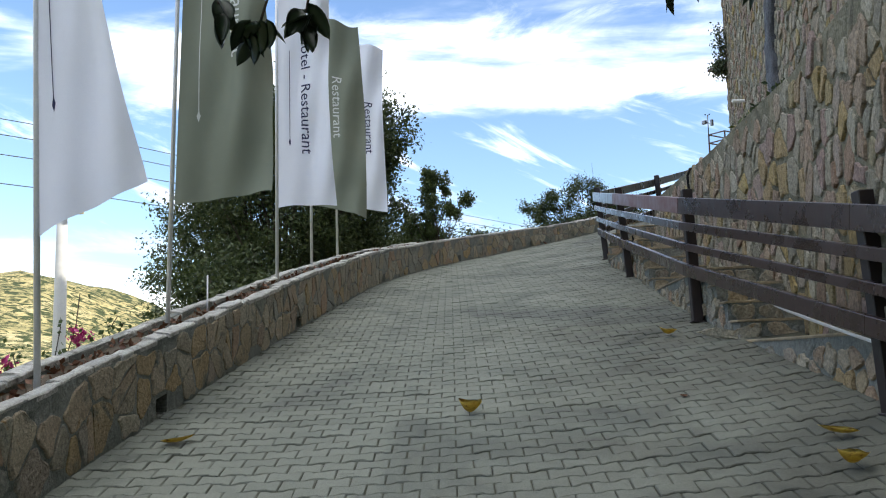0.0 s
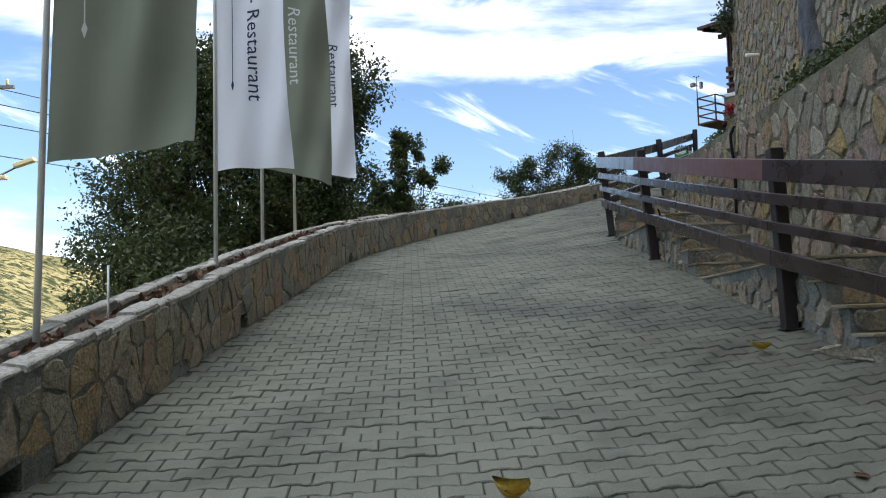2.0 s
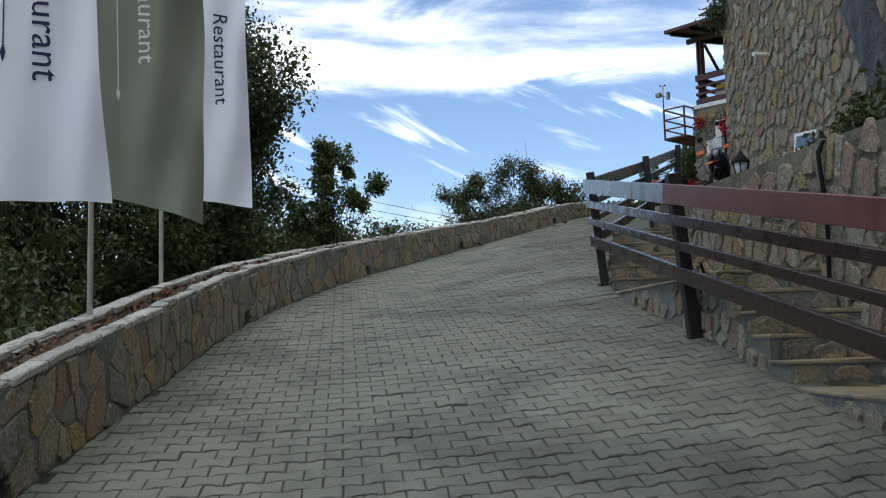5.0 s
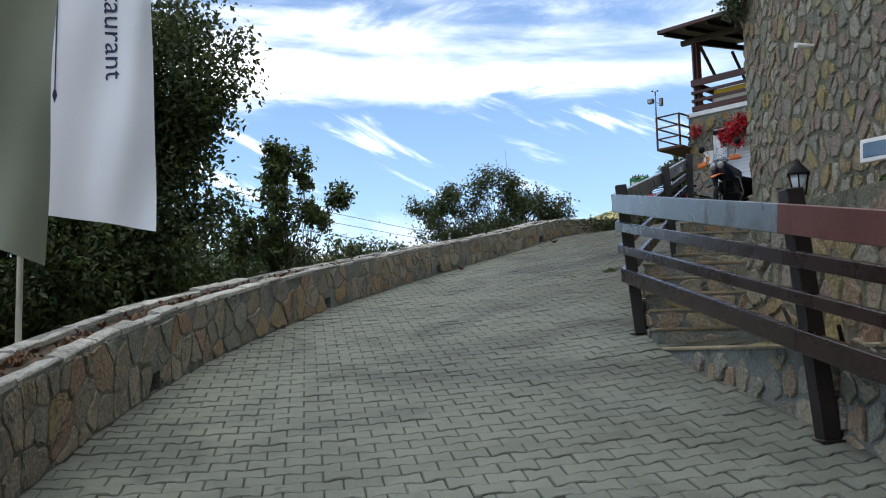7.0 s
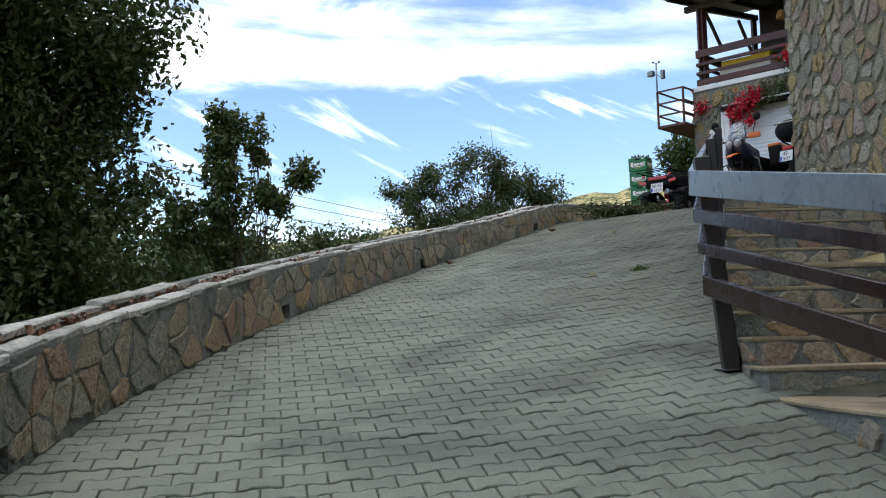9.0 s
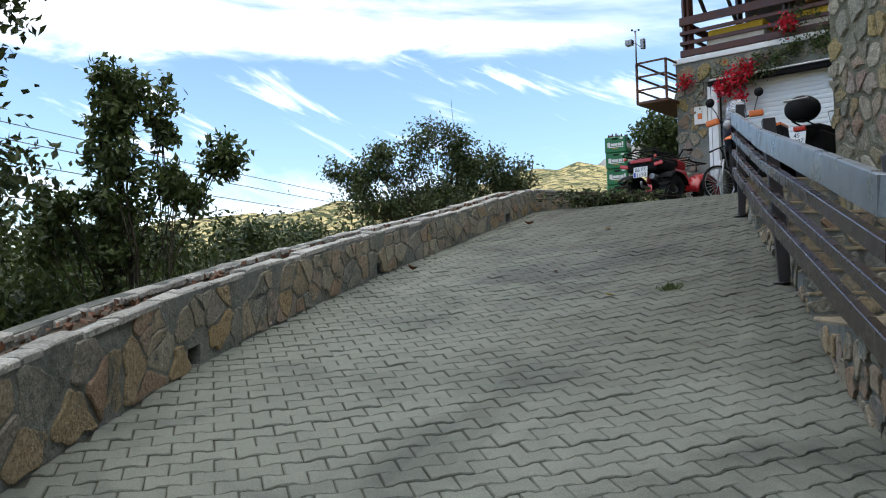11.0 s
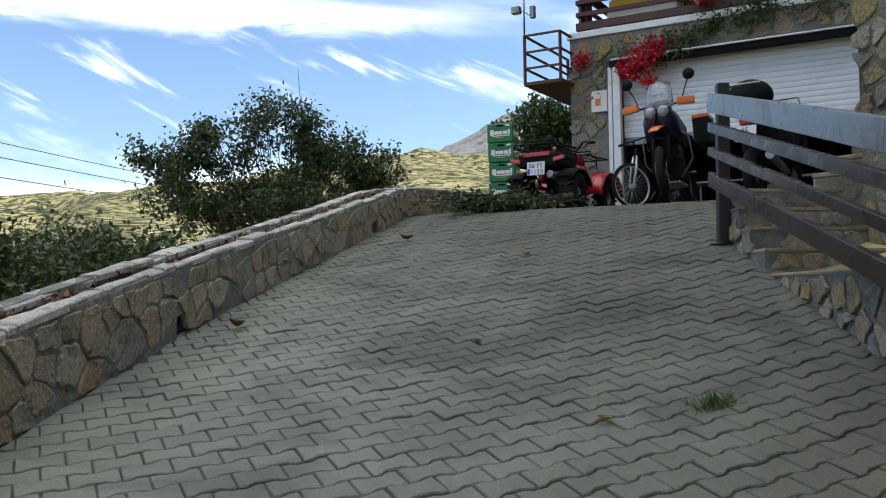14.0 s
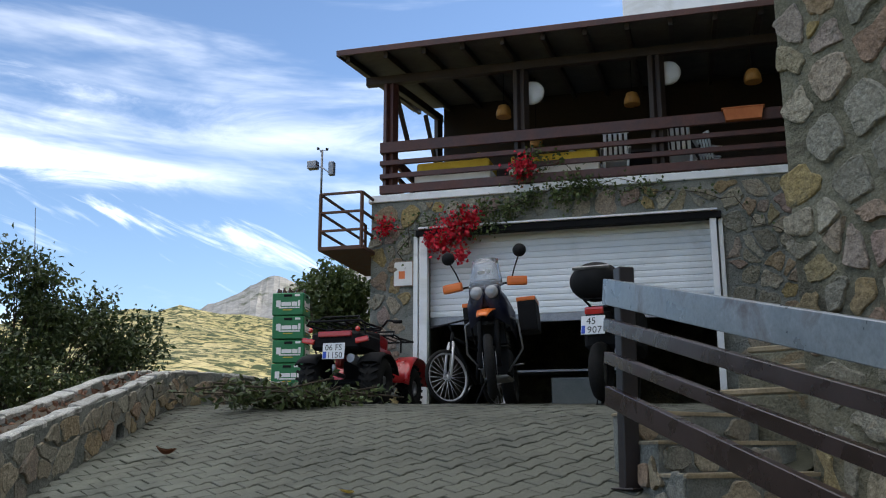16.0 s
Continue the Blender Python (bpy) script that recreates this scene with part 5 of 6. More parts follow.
def number_plate(parent, m, w, h, lines):
    pl = part("number_plate", boxed(w, 0.008, h, 0.002, m), PLATE, parent, "white number plate with dark characters")
    part("blue_band", boxed(w * 0.15, 0.004, h * 0.42, 0.0005, m @ pose(-w * 0.4, -0.006, -h * 0.24)), EU_BLUE, pl)
    for text, x, z in lines:
        lettering(pl, text, h * 0.52, m @ pose(x, -0.007, z, 90), BLACK)
    return pl


def shell(rows, thick=0.012):
    """A curved body panel through rows of points, with thickness."""
    bm = bmesh.new()
    grid(bm, rows)
    bmesh.ops.recalc_face_normals(bm, faces=bm.faces)
    bmesh.ops.solidify(bm, geom=bm.faces[:], thickness=thick)
    return bm


def fender(x, y, R, w, a0, a1, flare=0.0):
    rows = []
    for a in np.linspace(radians(a0), radians(a1), 9):
        rr = R * (1 + flare * abs(math.cos(a)))
        rows.append([(x - w / 2, y + rr * math.cos(a), R * 0.62 + rr * math.sin(a) - 0.03), (x - w / 4, y + rr * math.cos(a), R * 0.62 + rr * math.sin(a)),
                     (x + w / 4, y + rr * math.cos(a), R * 0.62 + rr * math.sin(a)), (x + w / 2, y + rr * math.cos(a), R * 0.62 + rr * math.sin(a) - 0.03)])
    return shell(rows)


def quad_bike():
    x0, y0 = 8.95, 30.47
    ob = empty("quad_bike", pose(x0, y0, float(drive(x0, y0)), 0, 0, -55))
    for x in (-0.42, 0.42):
        wheel(ob, x, -0.62, 0.325, 0.28, 0, GREY_METAL, True)
        wheel(ob, x, 0.66, 0.31, 0.22, 0, GREY_METAL, True)
        part("rear_fender", fender(x, -0.60, 0.42, 0.30, 25, 140, 0.06), BLACK, ob)
        part("front_fender", fender(x, 0.66, 0.46, 0.32, 10, 172, 0.1), PAINT_R, ob, "glossy red plastic fender")
        part("side_panel", boxed(0.10, 0.55, 0.26, 0.05, pose(x * 0.62, 0.02, 0.66, 0, x * -20, 0), 2), PAINT_R, ob, "red side panel")
        part("tail_light", boxed(0.17, 0.05, 0.07, 0.02, pose(x * 0.85, -1.0, 0.80, 0, x * -25, 0), 2), LENS_R, ob, "red tail light")
        part("indicator", lathe(bmesh.new(), [(0.03, 0), (0.032, 0.02), (0.01, 0.035)], pose(x * 0.75, -1.03, 0.93, 90), 12), LENS_R, ob)
    part("rear_body", boxed(0.66, 0.75, 0.22, 0.08, pose(0, -0.62, 0.80), 3), BLACK, ob)
    part("tail_panel", boxed(0.44, 0.05, 0.07, 0.015, pose(0, -1.0, 0.88), 2), PAINT_R, ob, "red tail strip")
    part("seat", boxed(0.34, 0.85, 0.16, 0.06, pose(0, -0.25, 0.92, 4), 3), BLACK, ob)
    part("fuel_cover", boxed(0.30, 0.45, 0.20, 0.07, pose(0, 0.32, 0.92, -6), 3), PAINT_R, ob)
    part("engine", boxed(0.36, 0.6, 0.34, 0.05, pose(0, 0.0, 0.45), 2), BLACK, ob)
    part("axle", tubed([(-0.4, -0.62, 0.31), (0.4, -0.62, 0.31)], 0.04, 10), BLACK, ob)
    part("exhaust", tubed([(0.16, -0.2, 0.5), (0.2, -0.6, 0.55), (0.2, -0.98, 0.58)], [0.04, 0.06, 0.055], 12), GREY_METAL, ob)
    part("tow_hitch", tubed([(0.0, -0.7, 0.38), (0, -1.0, 0.40), (0, -1.02, 0.50)], [0.03, 0.03, 0.025], 8), GREY_METAL, ob)
    for yy, zz, ww in ((-0.62, 1.02, 0.78), (0.78, 1.0, 0.7)):
        bm = bmesh.new()
        tube(bm, [(-ww / 2, yy - 0.36, zz - 0.02), (-ww / 2 + 0.05, yy - 0.4, zz + 0.02), (ww / 2 - 0.05, yy - 0.4, zz + 0.02), (ww / 2, yy - 0.36, zz - 0.02)], 0.014, 6)
        tube(bm, [(-ww / 2, yy - 0.36, zz - 0.02), (-ww / 2, yy + 0.25, zz), (ww / 2, yy + 0.25, zz), (ww / 2, yy - 0.36, zz - 0.02)], 0.014, 6)
        tube(bm, [(-ww * 0.36, yy - 0.36, zz), (-ww * 0.32, yy - 0.2, zz + 0.10), (ww * 0.32, yy - 0.2, zz + 0.10), (ww * 0.36, yy - 0.36, zz)], 0.012, 6)
        for k in range(5):
            xx = -ww / 2 + ww * (k + 1) / 6
            tube(bm, [(xx, yy - 0.4, zz + 0.01), (xx, yy + 0.25, zz)], 0.009, 5)
        for sx in (-0.25, 0.25):
            tube(bm, [(sx, yy, zz), (sx, yy, zz - 0.18)], 0.012, 5)
        part("rack", bm, BLACK, ob, "black tubular luggage rack")
    part("handlebar", tubed([(-0.40, 0.20, 1.18), (-0.22, 0.30, 1.22), (-0.08, 0.38, 1.10), (0.08, 0.38, 1.10), (0.22, 0.30, 1.22), (0.40, 0.20, 1.18)], 0.016, 8), BLACK, ob)
    part("steering_post", tubed([(0, 0.38, 1.10), (0, 0.55, 0.75)], 0.03, 8), BLACK, ob)
    for x in (-0.40, 0.40):
        part("grip", tubed([(x - 0.06, 0.215, 1.185), (x + 0.06, 0.185, 1.175)], 0.024, 8), BLACK, ob)
    number_plate(ob, pose(0, -1.04, 0.665, -6), 0.29, 0.20, [("06 FS", -0.115, 0.008), ("1150", -0.085, -0.088)])
    return tagged(ob, "red and black quad bike with tubular racks parked before the garage", "quad bike")


def crate_mesh(parent, m, last):
    w, d, h = 0.46, 0.34, 0.335
    bm = boxed(w, d, h - 0.012, 0.012, m @ pose(0, 0, h / 2))
    part("shell", bm, CRATE, parent)
    for sx, L, ang in ((0, w, 0), (1, d, 90)):
        q = m @ pose(0, 0, h / 2, 0, 0, ang) @ pose(0, -(d if ang == 0 else w) / 2 - 0.003, 0)
        part("handle_hole", boxed(L * 0.26, 0.006, 0.035, 0.002, q @ pose(0, 0, h * 0.36)), BLACK, parent)
        for k, (dx, ww, hh, zz) in enumerate(((-0.125, 0.06, 0.095, 0.005), (-0.02, 0.13, 0.055, 0.0), (0.09, 0.07, 0.06, 0.0), (0.15, 0.03, 0.085, 0.01), (0.02, 0.28, 0.018, -0.052))):
            part("white_mark", boxed(ww * L / 0.42, 0.004, hh, 0.0015, q @ pose(dx * L / 0.42, 0, zz)), PLASTIC_W, parent)
        part("printed_bar", boxed(L * 0.3, 0.004, 0.012, 0.001, q @ pose(0, 0, -0.085)), YELLOW, parent)
        part("pale_sticker", boxed(L * 0.16, 0.004, 0.03, 0.001, q @ pose(L * 0.3, 0, h * 0.37)), PLASTIC_W, parent)
    if last:
        rng = random.Random(3)
        for i in range(5):
            for j in range(3):
                if rng.random() < 0.75:
                    hh = rng.uniform(0.02, 0.07)
                    part("bottle_neck", lathe(bmesh.new(), [(0.028, -0.1), (0.026, hh * 0.3), (0.014, hh), (0.016, hh + 0.015)], m @ pose(-0.16 + 0.08 * i, -0.1 + 0.1 * j, h), 9), BOTTLE, parent)


BOTTLE = material("brown_bottle", [(0.05, 0.02, 0.008), (0.08, 0.035, 0.015)], 6, 40, 0.2, 0.15, bump=0.0, coat=0.4)


def crates():
    x0, y0 = 8.55, 31.75
    z0 = float(drive(x0, y0))
    rng = random.Random(8)
    for k in range(5):
        ob = empty("bottle_crate", pose(x0 + rng.uniform(-0.01, 0.01), y0 + rng.uniform(-0.01, 0.01), z0 + 0.335 * k, 0, 0, -45 + rng.uniform(-2, 2)))
        crate_mesh(ob, Matrix(), k == 4)
        tagged(ob, "green plastic bottle crate holding empty bottles, top of a stack" if k == 4 else "green plastic bottle crate in a tall stack", "crate", "stacked bottle crates")


def motorcycle():
    x0, y0 = 9.50, 28.32
    ob = empty("motorcycle", pose(x0, y0, float(drive(x0, y0)) + 0.005, 0, 5, 130) @ Matrix.Scale(1.07, 4))
    wheel(ob, 0, 0.78, 0.34, 0.10, 28, GREY_METAL, False, thick=0.055, turn=8)
    wheel(ob, 0, -0.78, 0.33, 0.15, 28, GREY_METAL, False, thick=0.06)
    for x in (-0.09, 0.09):
        part("fork_leg", tubed([(x, 0.79, 0.34), (x, 0.62, 0.80), (x, 0.48, 1.15)], [0.032, 0.028, 0.024], 10), BLACK, ob)
        part("handguard", boxed(0.22, 0.07, 0.10, 0.03, pose(x * 3.9, 0.58, 1.24, 0, x * 40, x * -120), 2), ORANGE, ob, "orange hand guard")
        part("headlight", lathe(bmesh.new(), [(0.070, -0.06), (0.074, 0.0), (0.062, 0.022), (0.02, 0.034)], pose(x * 0.88, 0.71, 1.13, -90, 0, 0), 20), LENS_C, ob, "round clear headlight")
        part("fairing", shell([[(x * 0.2, 0.72, 1.22), (x * 1.6, 0.66, 1.18), (x * 2.2, 0.40, 1.12)], [(x * 0.2, 0.74, 1.05), (x * 2.3, 0.62, 1.02), (x * 2.9, 0.25, 0.95)], [(x * 0.9, 0.66, 0.86), (x * 2.4, 0.5, 0.78), (x * 2.6, 0.15, 0.66)]]), PAINT_B, ob)
        part("mirror_stem", tubed([(x * 3.0, 0.45, 1.26), (x * 3.6, 0.44, 1.42), (x * 4.3, 0.46, 1.55)], 0.008, 6), BLACK, ob)
        part("mirror", lathe(bmesh.new(), [(0.0, -0.025), (0.06, -0.015), (0.075, 0.01), (0.07, 0.02)], pose(x * 4.4, 0.46, 1.60, 90), 18), BLACK, ob)
        pannier = part("pannier", boxed(0.22, 0.46, 0.36, 0.03, pose(x * 3.6, -0.66, 1.02), 2), BLACK, ob)
        part("pannier_lid", boxed(0.225, 0.465, 0.05, 0.015, pose(x * 3.6, -0.66, 1.215), 2), ORANGE, pannier, "orange pannier lid")
        part("brake_disc", lathe(bmesh.new(), [(0.09, -0.003), (0.15, -0.003), (0.15, 0.003), (0.09, 0.003)], pose(x * 0.75, 0.78, 0.34, 0, 90, 8), 24), GREY_METAL, ob)
        part("crash_bar", tubed([(x * 1.2, 0.42, 0.95), (x * 3.2, 0.36, 0.85), (x * 3.4, 0.28, 0.55), (x * 1.4, 0.25, 0.32)], 0.013, 8), GREY_METAL, ob)
        part("footpeg", tubed([(x * 1.5, -0.1, 0.42), (x * 2.9, -0.1, 0.42)], 0.012, 6), GREY_METAL, ob)
    part("front_mudguard", shell([[(-0.12 * s * (1 - 0.45 * t), 0.46 + 0.5 * t, 0.99 - 0.10 * t * t - abs(s) * 0.02) for s in (-1, -0.4, 0.4, 1)] for t in np.linspace(0, 1.2, 7)]), ORANGE, ob, "orange beak mudguard")
    part("fork_brace", boxed(0.26, 0.06, 0.09, 0.02, pose(0, 0.55, 0.98)), BLACK, ob)
    part("fairing_nose", boxed(0.34, 0.16, 0.24, 0.06, pose(0, 0.60, 1.10, -15), 3), PAINT_B, ob)
    rows = [[(s * (0.19 - 0.05 * t), 0.62 - 0.16 * t - 0.10 * s * s, 1.22 + 0.34 * t) for s in np.linspace(-1, 1, 7)] for t in np.linspace(0, 1, 5)]
    ws_ = part("windscreen", shell(rows, 0.004), SMOKED, ob, "smoked tall windscreen")
    ws_.visible_shadow = False
    for dx, ww in ((-0.05, 0.04), (0.03, 0.08)):
        part("sticker", boxed(ww, 0.004, 0.035, 0.001, pose(dx, 0.555, 1.38, -25)), PLASTIC_W, ob)
    part("tank", boxed(0.34, 0.52, 0.30, 0.12, pose(0, 0.12, 1.0, 6), 3), PAINT_B, ob)
    part("seat", boxed(0.30, 0.75, 0.12, 0.05, pose(0, -0.45, 0.95, -3), 3), BLACK, ob)
    part("engine", boxed(0.28, 0.46, 0.30, 0.06, pose(0, 0.04, 0.44), 2), BLACK, ob)
    part("radiator", boxed(0.30, 0.05, 0.24, 0.01, pose(0, 0.38, 0.72)), BLACK, ob)
    part("skid_plate", boxed(0.26, 0.5, 0.05, 0.02, pose(0, 0.1, 0.26)), GREY_METAL, ob)
    part("swingarm", tubed([(0.09, -0.1, 0.42), (0.09, -0.78, 0.33)], 0.035, 8), BLACK, ob)
    part("exhaust", tubed([(0.16, 0.3, 0.4), (0.2, -0.2, 0.42), (0.22, -0.85, 0.75)], [0.025, 0.03, 0.055], 10), GREY_METAL, ob)
    part("handlebar", tubed([(-0.42, 0.42, 1.24), (-0.2, 0.48, 1.25), (0, 0.50, 1.18), (0.2, 0.48, 1.25), (0.42, 0.42, 1.24)], 0.013, 8), BLACK, ob)
    for k in range(5):
        part("cylinder_fin", boxed(0.30, 0.24, 0.012, 0.004, pose(0, 0.16, 0.60 + 0.035 * k)), GREY_METAL, ob)
    part("exhaust_header", tubed([(0.05, 0.30, 0.66), (0.10, 0.42, 0.55), (0.14, 0.34, 0.34), (0.16, 0.10, 0.30)], 0.022, 8), GREY_METAL, ob)
    part("horn", lathe(bmesh.new(), [(0.02, -0.03), (0.05, -0.01), (0.05, 0.01), (0.01, 0.02)], pose(0.05, 0.58, 0.93, -90), 14), BLACK, ob)
    part("side_stand", tubed([(0.14, -0.05, 0.35), (0.32, 0.0, 0.0)], 0.012, 6), BLACK, ob)
    return tagged(ob, "dark blue and orange adventure motorcycle facing out of the garage", "motorcycle")


def motorcycle_rear():
    x0, y0 = 10.0, 27.0
    ob = empty("motorcycle", pose(x0, y0, float(drive(x0, y0)), 0, 0, -62))
    wheel(ob, 0, -0.70, 0.31, 0.16, 0, GREY_METAL, False, thick=0.07)
    wheel(ob, 0, 0.75, 0.31, 0.12, 0, GREY_METAL, False, thick=0.06)
    part("body", boxed(0.42, 0.8, 0.40, 0.12, pose(0, -0.2, 0.72, -4), 3), BLACK, ob)
    part("seat", boxed(0.34, 0.75, 0.14, 0.06, pose(0, -0.2, 0.96), 3), BLACK, ob)
    part("front_fairing", boxed(0.46, 0.45, 0.55, 0.14, pose(0, 0.55, 0.85, -12), 3), BLACK, ob)
    part("screen", boxed(0.40, 0.03, 0.35, 0.02, pose(0, 0.55, 1.25, 25)), GLASS, ob)
    bm = bmesh.new()
    bmesh.ops.create_uvsphere(bm, u_segments=24, v_segments=14, radius=1.0, matrix=pose(0, -0.80, 1.24) @ Matrix.Diagonal((0.28, 0.24, 0.21, 1)))
    for f in bm.faces:
        f.smooth = True
    tc = part("top_case", bm, BLACK, ob, "glossy black domed top case")
    part("lid_band", boxed(0.40, 0.03, 0.035, 0.012, pose(0, -1.00, 1.36, 35), 2), GREY_METAL, tc)
    part("rack", tubed([(-0.1, -0.5, 0.98), (-0.1, -0.95, 1.04), (0.1, -0.95, 1.04), (0.1, -0.5, 0.98)], 0.014, 6), BLACK, ob)
    part("tail", boxed(0.22, 0.35, 0.14, 0.05, pose(0, -0.72, 0.86, 12), 2), BLACK, ob)
    part("tail_light", boxed(0.20, 0.05, 0.08, 0.025, pose(0, -0.92, 0.92, 8), 2), LENS_R, ob, "red tail light")
    part("plate_bracket", boxed(0.14, 0.03, 0.25, 0.01, pose(0, -0.95, 0.76, -12)), BLACK, ob)
    number_plate(ob, pose(0, -0.99, 0.76, -12), 0.25, 0.20, [("45", -0.07, 0.008), ("907", -0.06, -0.088)])
    part("handlebar", tubed([(-0.36, 0.25, 1.10), (0, 0.42, 1.05), (0.36, 0.25, 1.10)], 0.014, 8), BLACK, ob)
    part("exhaust", tubed([(0.2, -0.1, 0.36), (0.24, -0.85, 0.5)], [0.04, 0.06], 12), GREY_METAL, ob)
    part("center_stand", tubed([(-0.15, -0.1, 0.3), (-0.2, -0.15, 0.0), (0.2, -0.15, 0.0), (0.15, -0.1, 0.3)], 0.013, 6), BLACK, ob)
    return tagged(ob, "black touring motorcycle with a domed top case seen from behind", "motorcycle")


def bicycle():
    x0, y0 = 9.76, 29.16
    ob = empty("bicycle", pose(x0, y0, float(drive(x0, y0)) + 0.01, 0, 6, 103))
    wheel(ob, 0, 0.50, 0.345, 0.05, 24, RIM_W, False, thick=0.025, turn=-14)
    wheel(ob, 0, -0.55, 0.345, 0.05, 24, RIM_W, False, thick=0.025)

    def bar(name, pts, r, mat):
        part(name, tubed(pts, r, 8), mat, ob)

    for x in (-0.05, 0.05):
        bar("fork", [(x, 0.50, 0.345), (x, 0.42, 0.62), (x * 0.6, 0.36, 0.80)], 0.018, RIM_W)
        bar("chain_stay", [(x, -0.55, 0.345), (0, -0.10, 0.30)], 0.010, BLACK)
        bar("seat_stay", [(x, -0.55, 0.345), (0, -0.22, 0.78)], 0.009, BLACK)
    bar("head_tube", [(0, 0.36, 0.78), (0, 0.32, 0.92)], 0.022, BLACK)
    bar("down_tube", [(0, 0.35, 0.80), (0, -0.10, 0.30)], 0.024, BLACK)
    bar("top_tube", [(0, 0.34, 0.86), (0, -0.20, 0.74)], 0.020, BLACK)
    bar("seat_tube", [(0, -0.10, 0.30), (0, -0.26, 0.92)], 0.019, BLACK)
    part("saddle", boxed(0.14, 0.26, 0.06, 0.028, pose(0, -0.27, 0.95), 3), BLACK, ob)
    bar("stem", [(0, 0.32, 0.92), (0, 0.38, 1.02)], 0.016, BLACK)
    bar("handlebar", [(-0.32, 0.30, 1.05), (-0.1, 0.38, 1.03), (0.1, 0.38, 1.03), (0.32, 0.30, 1.05)], 0.013, BLACK)
    for x in (-0.31, 0.31):
        bar("grip", [(x - 0.05, 0.31, 1.05), (x + 0.05, 0.29, 1.05)], 0.019, BLACK)
    bar("crank", [(0.07, -0.10, 0.30), (0.09, 0.02, 0.18)], 0.010, GREY_METAL)
    return tagged(ob, "mountain bicycle with pale rims leaning by the garage frame", "bicycle")


quad_bike()
crates()
motorcycle()
motorcycle_rear()
bicycle()


# ---- small things ----
DRYLEAF = material("dry_leaf", [(0.40, 0.26, 0.04), (0.55, 0.45, 0.09)], 14, 80, 0.3, 0.7, bump=0.2, stain=(0.16, 0.08, 0.02), stain_scale=18)
BROWNLEAF = material("brown_leaf", [(0.10, 0.04, 0.02), (0.20, 0.09, 0.04)], 14, 80, 0.3, 0.7, bump=0.2)
BIGLEAF = material("glossy_leaf", [(0.012, 0.026, 0.008), (0.022, 0.042, 0.012)], 6, 60, 0.2, 0.35, bump=0.1)


def leaf_blade(L, W, curl, fold):
    """A pointed leaf blade along y, curled and folded on its midrib."""
    rows = []
    for t in np.linspace(0, 1, 8):
        w = W * (math.sin(math.pi * t ** 0.8) ** 0.8 + 0.02) / 2
        z = curl * (t - 0.5) ** 2 * 4 * L
        rows.append([(-w, t * L, z + fold * w), (-w * 0.5, t * L, z + fold * w * 0.4), (0, t * L, z), (w * 0.5, t * L, z + fold * w * 0.4), (w, t * L, z + fold * w)])
    bm = bmesh.new()
    grid(bm, rows)
    bmesh.ops.solidify(bm, geom=bm.faces[:], thickness=0.0015)
    return bm


def fallen_leaf(x, y, L, W, turn, mat, label, curl=0.12, fold=0.5):
    z = float(drive(x, y)) + 0.006
    ob = part("fallen_leaf", leaf_blade(L, W, curl, fold), mat)
    ob.matrix_world = pose(x, y, z, 9, -4, turn)
    return tagged(ob, label, "leaf", "fallen leaves")


for a in ((0.18, 6.71, 0.19, 0.14, 60, DRYLEAF, "yellow-green fallen leaf on the paving", 0.45, 1.1),
          (2.08, 8.72, 0.17, 0.11, 100, DRYLEAF, "curled brown fallen leaf on the paving", 0.3, 0.8),
          (2.24, 5.26, 0.22, 0.11, 75, DRYLEAF, "yellow-brown fallen leaf on the paving"),
          (2.08, 4.82, 0.20, 0.13, 110, DRYLEAF, "curled yellow and dark fallen leaf on the paving", 0.3, 0.9),
          (-1.99, 6.33, 0.24, 0.11, -70, DRYLEAF, "brown fallen leaf at the foot of the wall"),
          (1.61, 6.53, 0.08, 0.05, 20, BROWNLEAF, "small dark fallen leaf on the paving"),
          (4.95, 27.05, 0.16, 0.09, 60, BROWNLEAF, "curled brown fallen leaf on the paving", 0.35, 0.9),
          (3.70, 22.9, 0.07, 0.045, 10, BROWNLEAF, "tiny dark fallen leaf on the paving"),
          (2.55, 24.3, 0.17, 0.08, 130, BROWNLEAF, "dark fallen leaf at the foot of the wall", 0.3, 0.8),
          (5.3, 21.5 + 3.6, 0.11, 0.06, 30, DRYLEAF, "small pale fallen leaf on the paving"),
          (3.6, 21.35, 0.10, 0.05, 95, DRYLEAF, "small pale fallen leaf on the paving")):
    fallen_leaf(*a)

# dead leaves lying in the gap between the copings
rngl = np.random.default_rng(91)
pts = []
for i in range(40, len(WALL_LINE) - 10):
    p, d, n = wall_frame(WALL_LINE, i)
    h = float(drive(p.x, p.y)) + parapet_h(p.y) - 0.08
    for _ in range(int(rngl.uniform(4, 22))):
        a = p - n * float(rngl.uniform(0.14, 0.36)) + d * float(rngl.uniform(0, 0.2))
        pts.append((a.x, a.y, h + float(rngl.uniform(0, 0.035))))
me = leaf_mesh("leaf_litter", np.array(pts), 0.055, rngl, aspect=0.7)
me.materials.append(BROWNLEAF)
litter = new("leaf_litter", me)
tagged(litter, "dry brown leaf litter lying between the wall copings", "leaves", kind="stuff")

# weeds between the pavers
rng = np.random.default_rng(50)
q = np.stack([4.05 + rng.normal(0, 0.055, 160), 21.2 + rng.normal(0, 0.03, 160), np.zeros(160)], 1)
q[:, 2] = drive(q[:, 0], q[:, 1])
me = leaf_mesh("grass_tuft", q, 0.06, rng, -1.2, 0.16)
me.materials.append(LEAF2)
tagged(new("grass_tuft", me), "small tuft of grass growing between the pavers", "grass", kind="stuff")

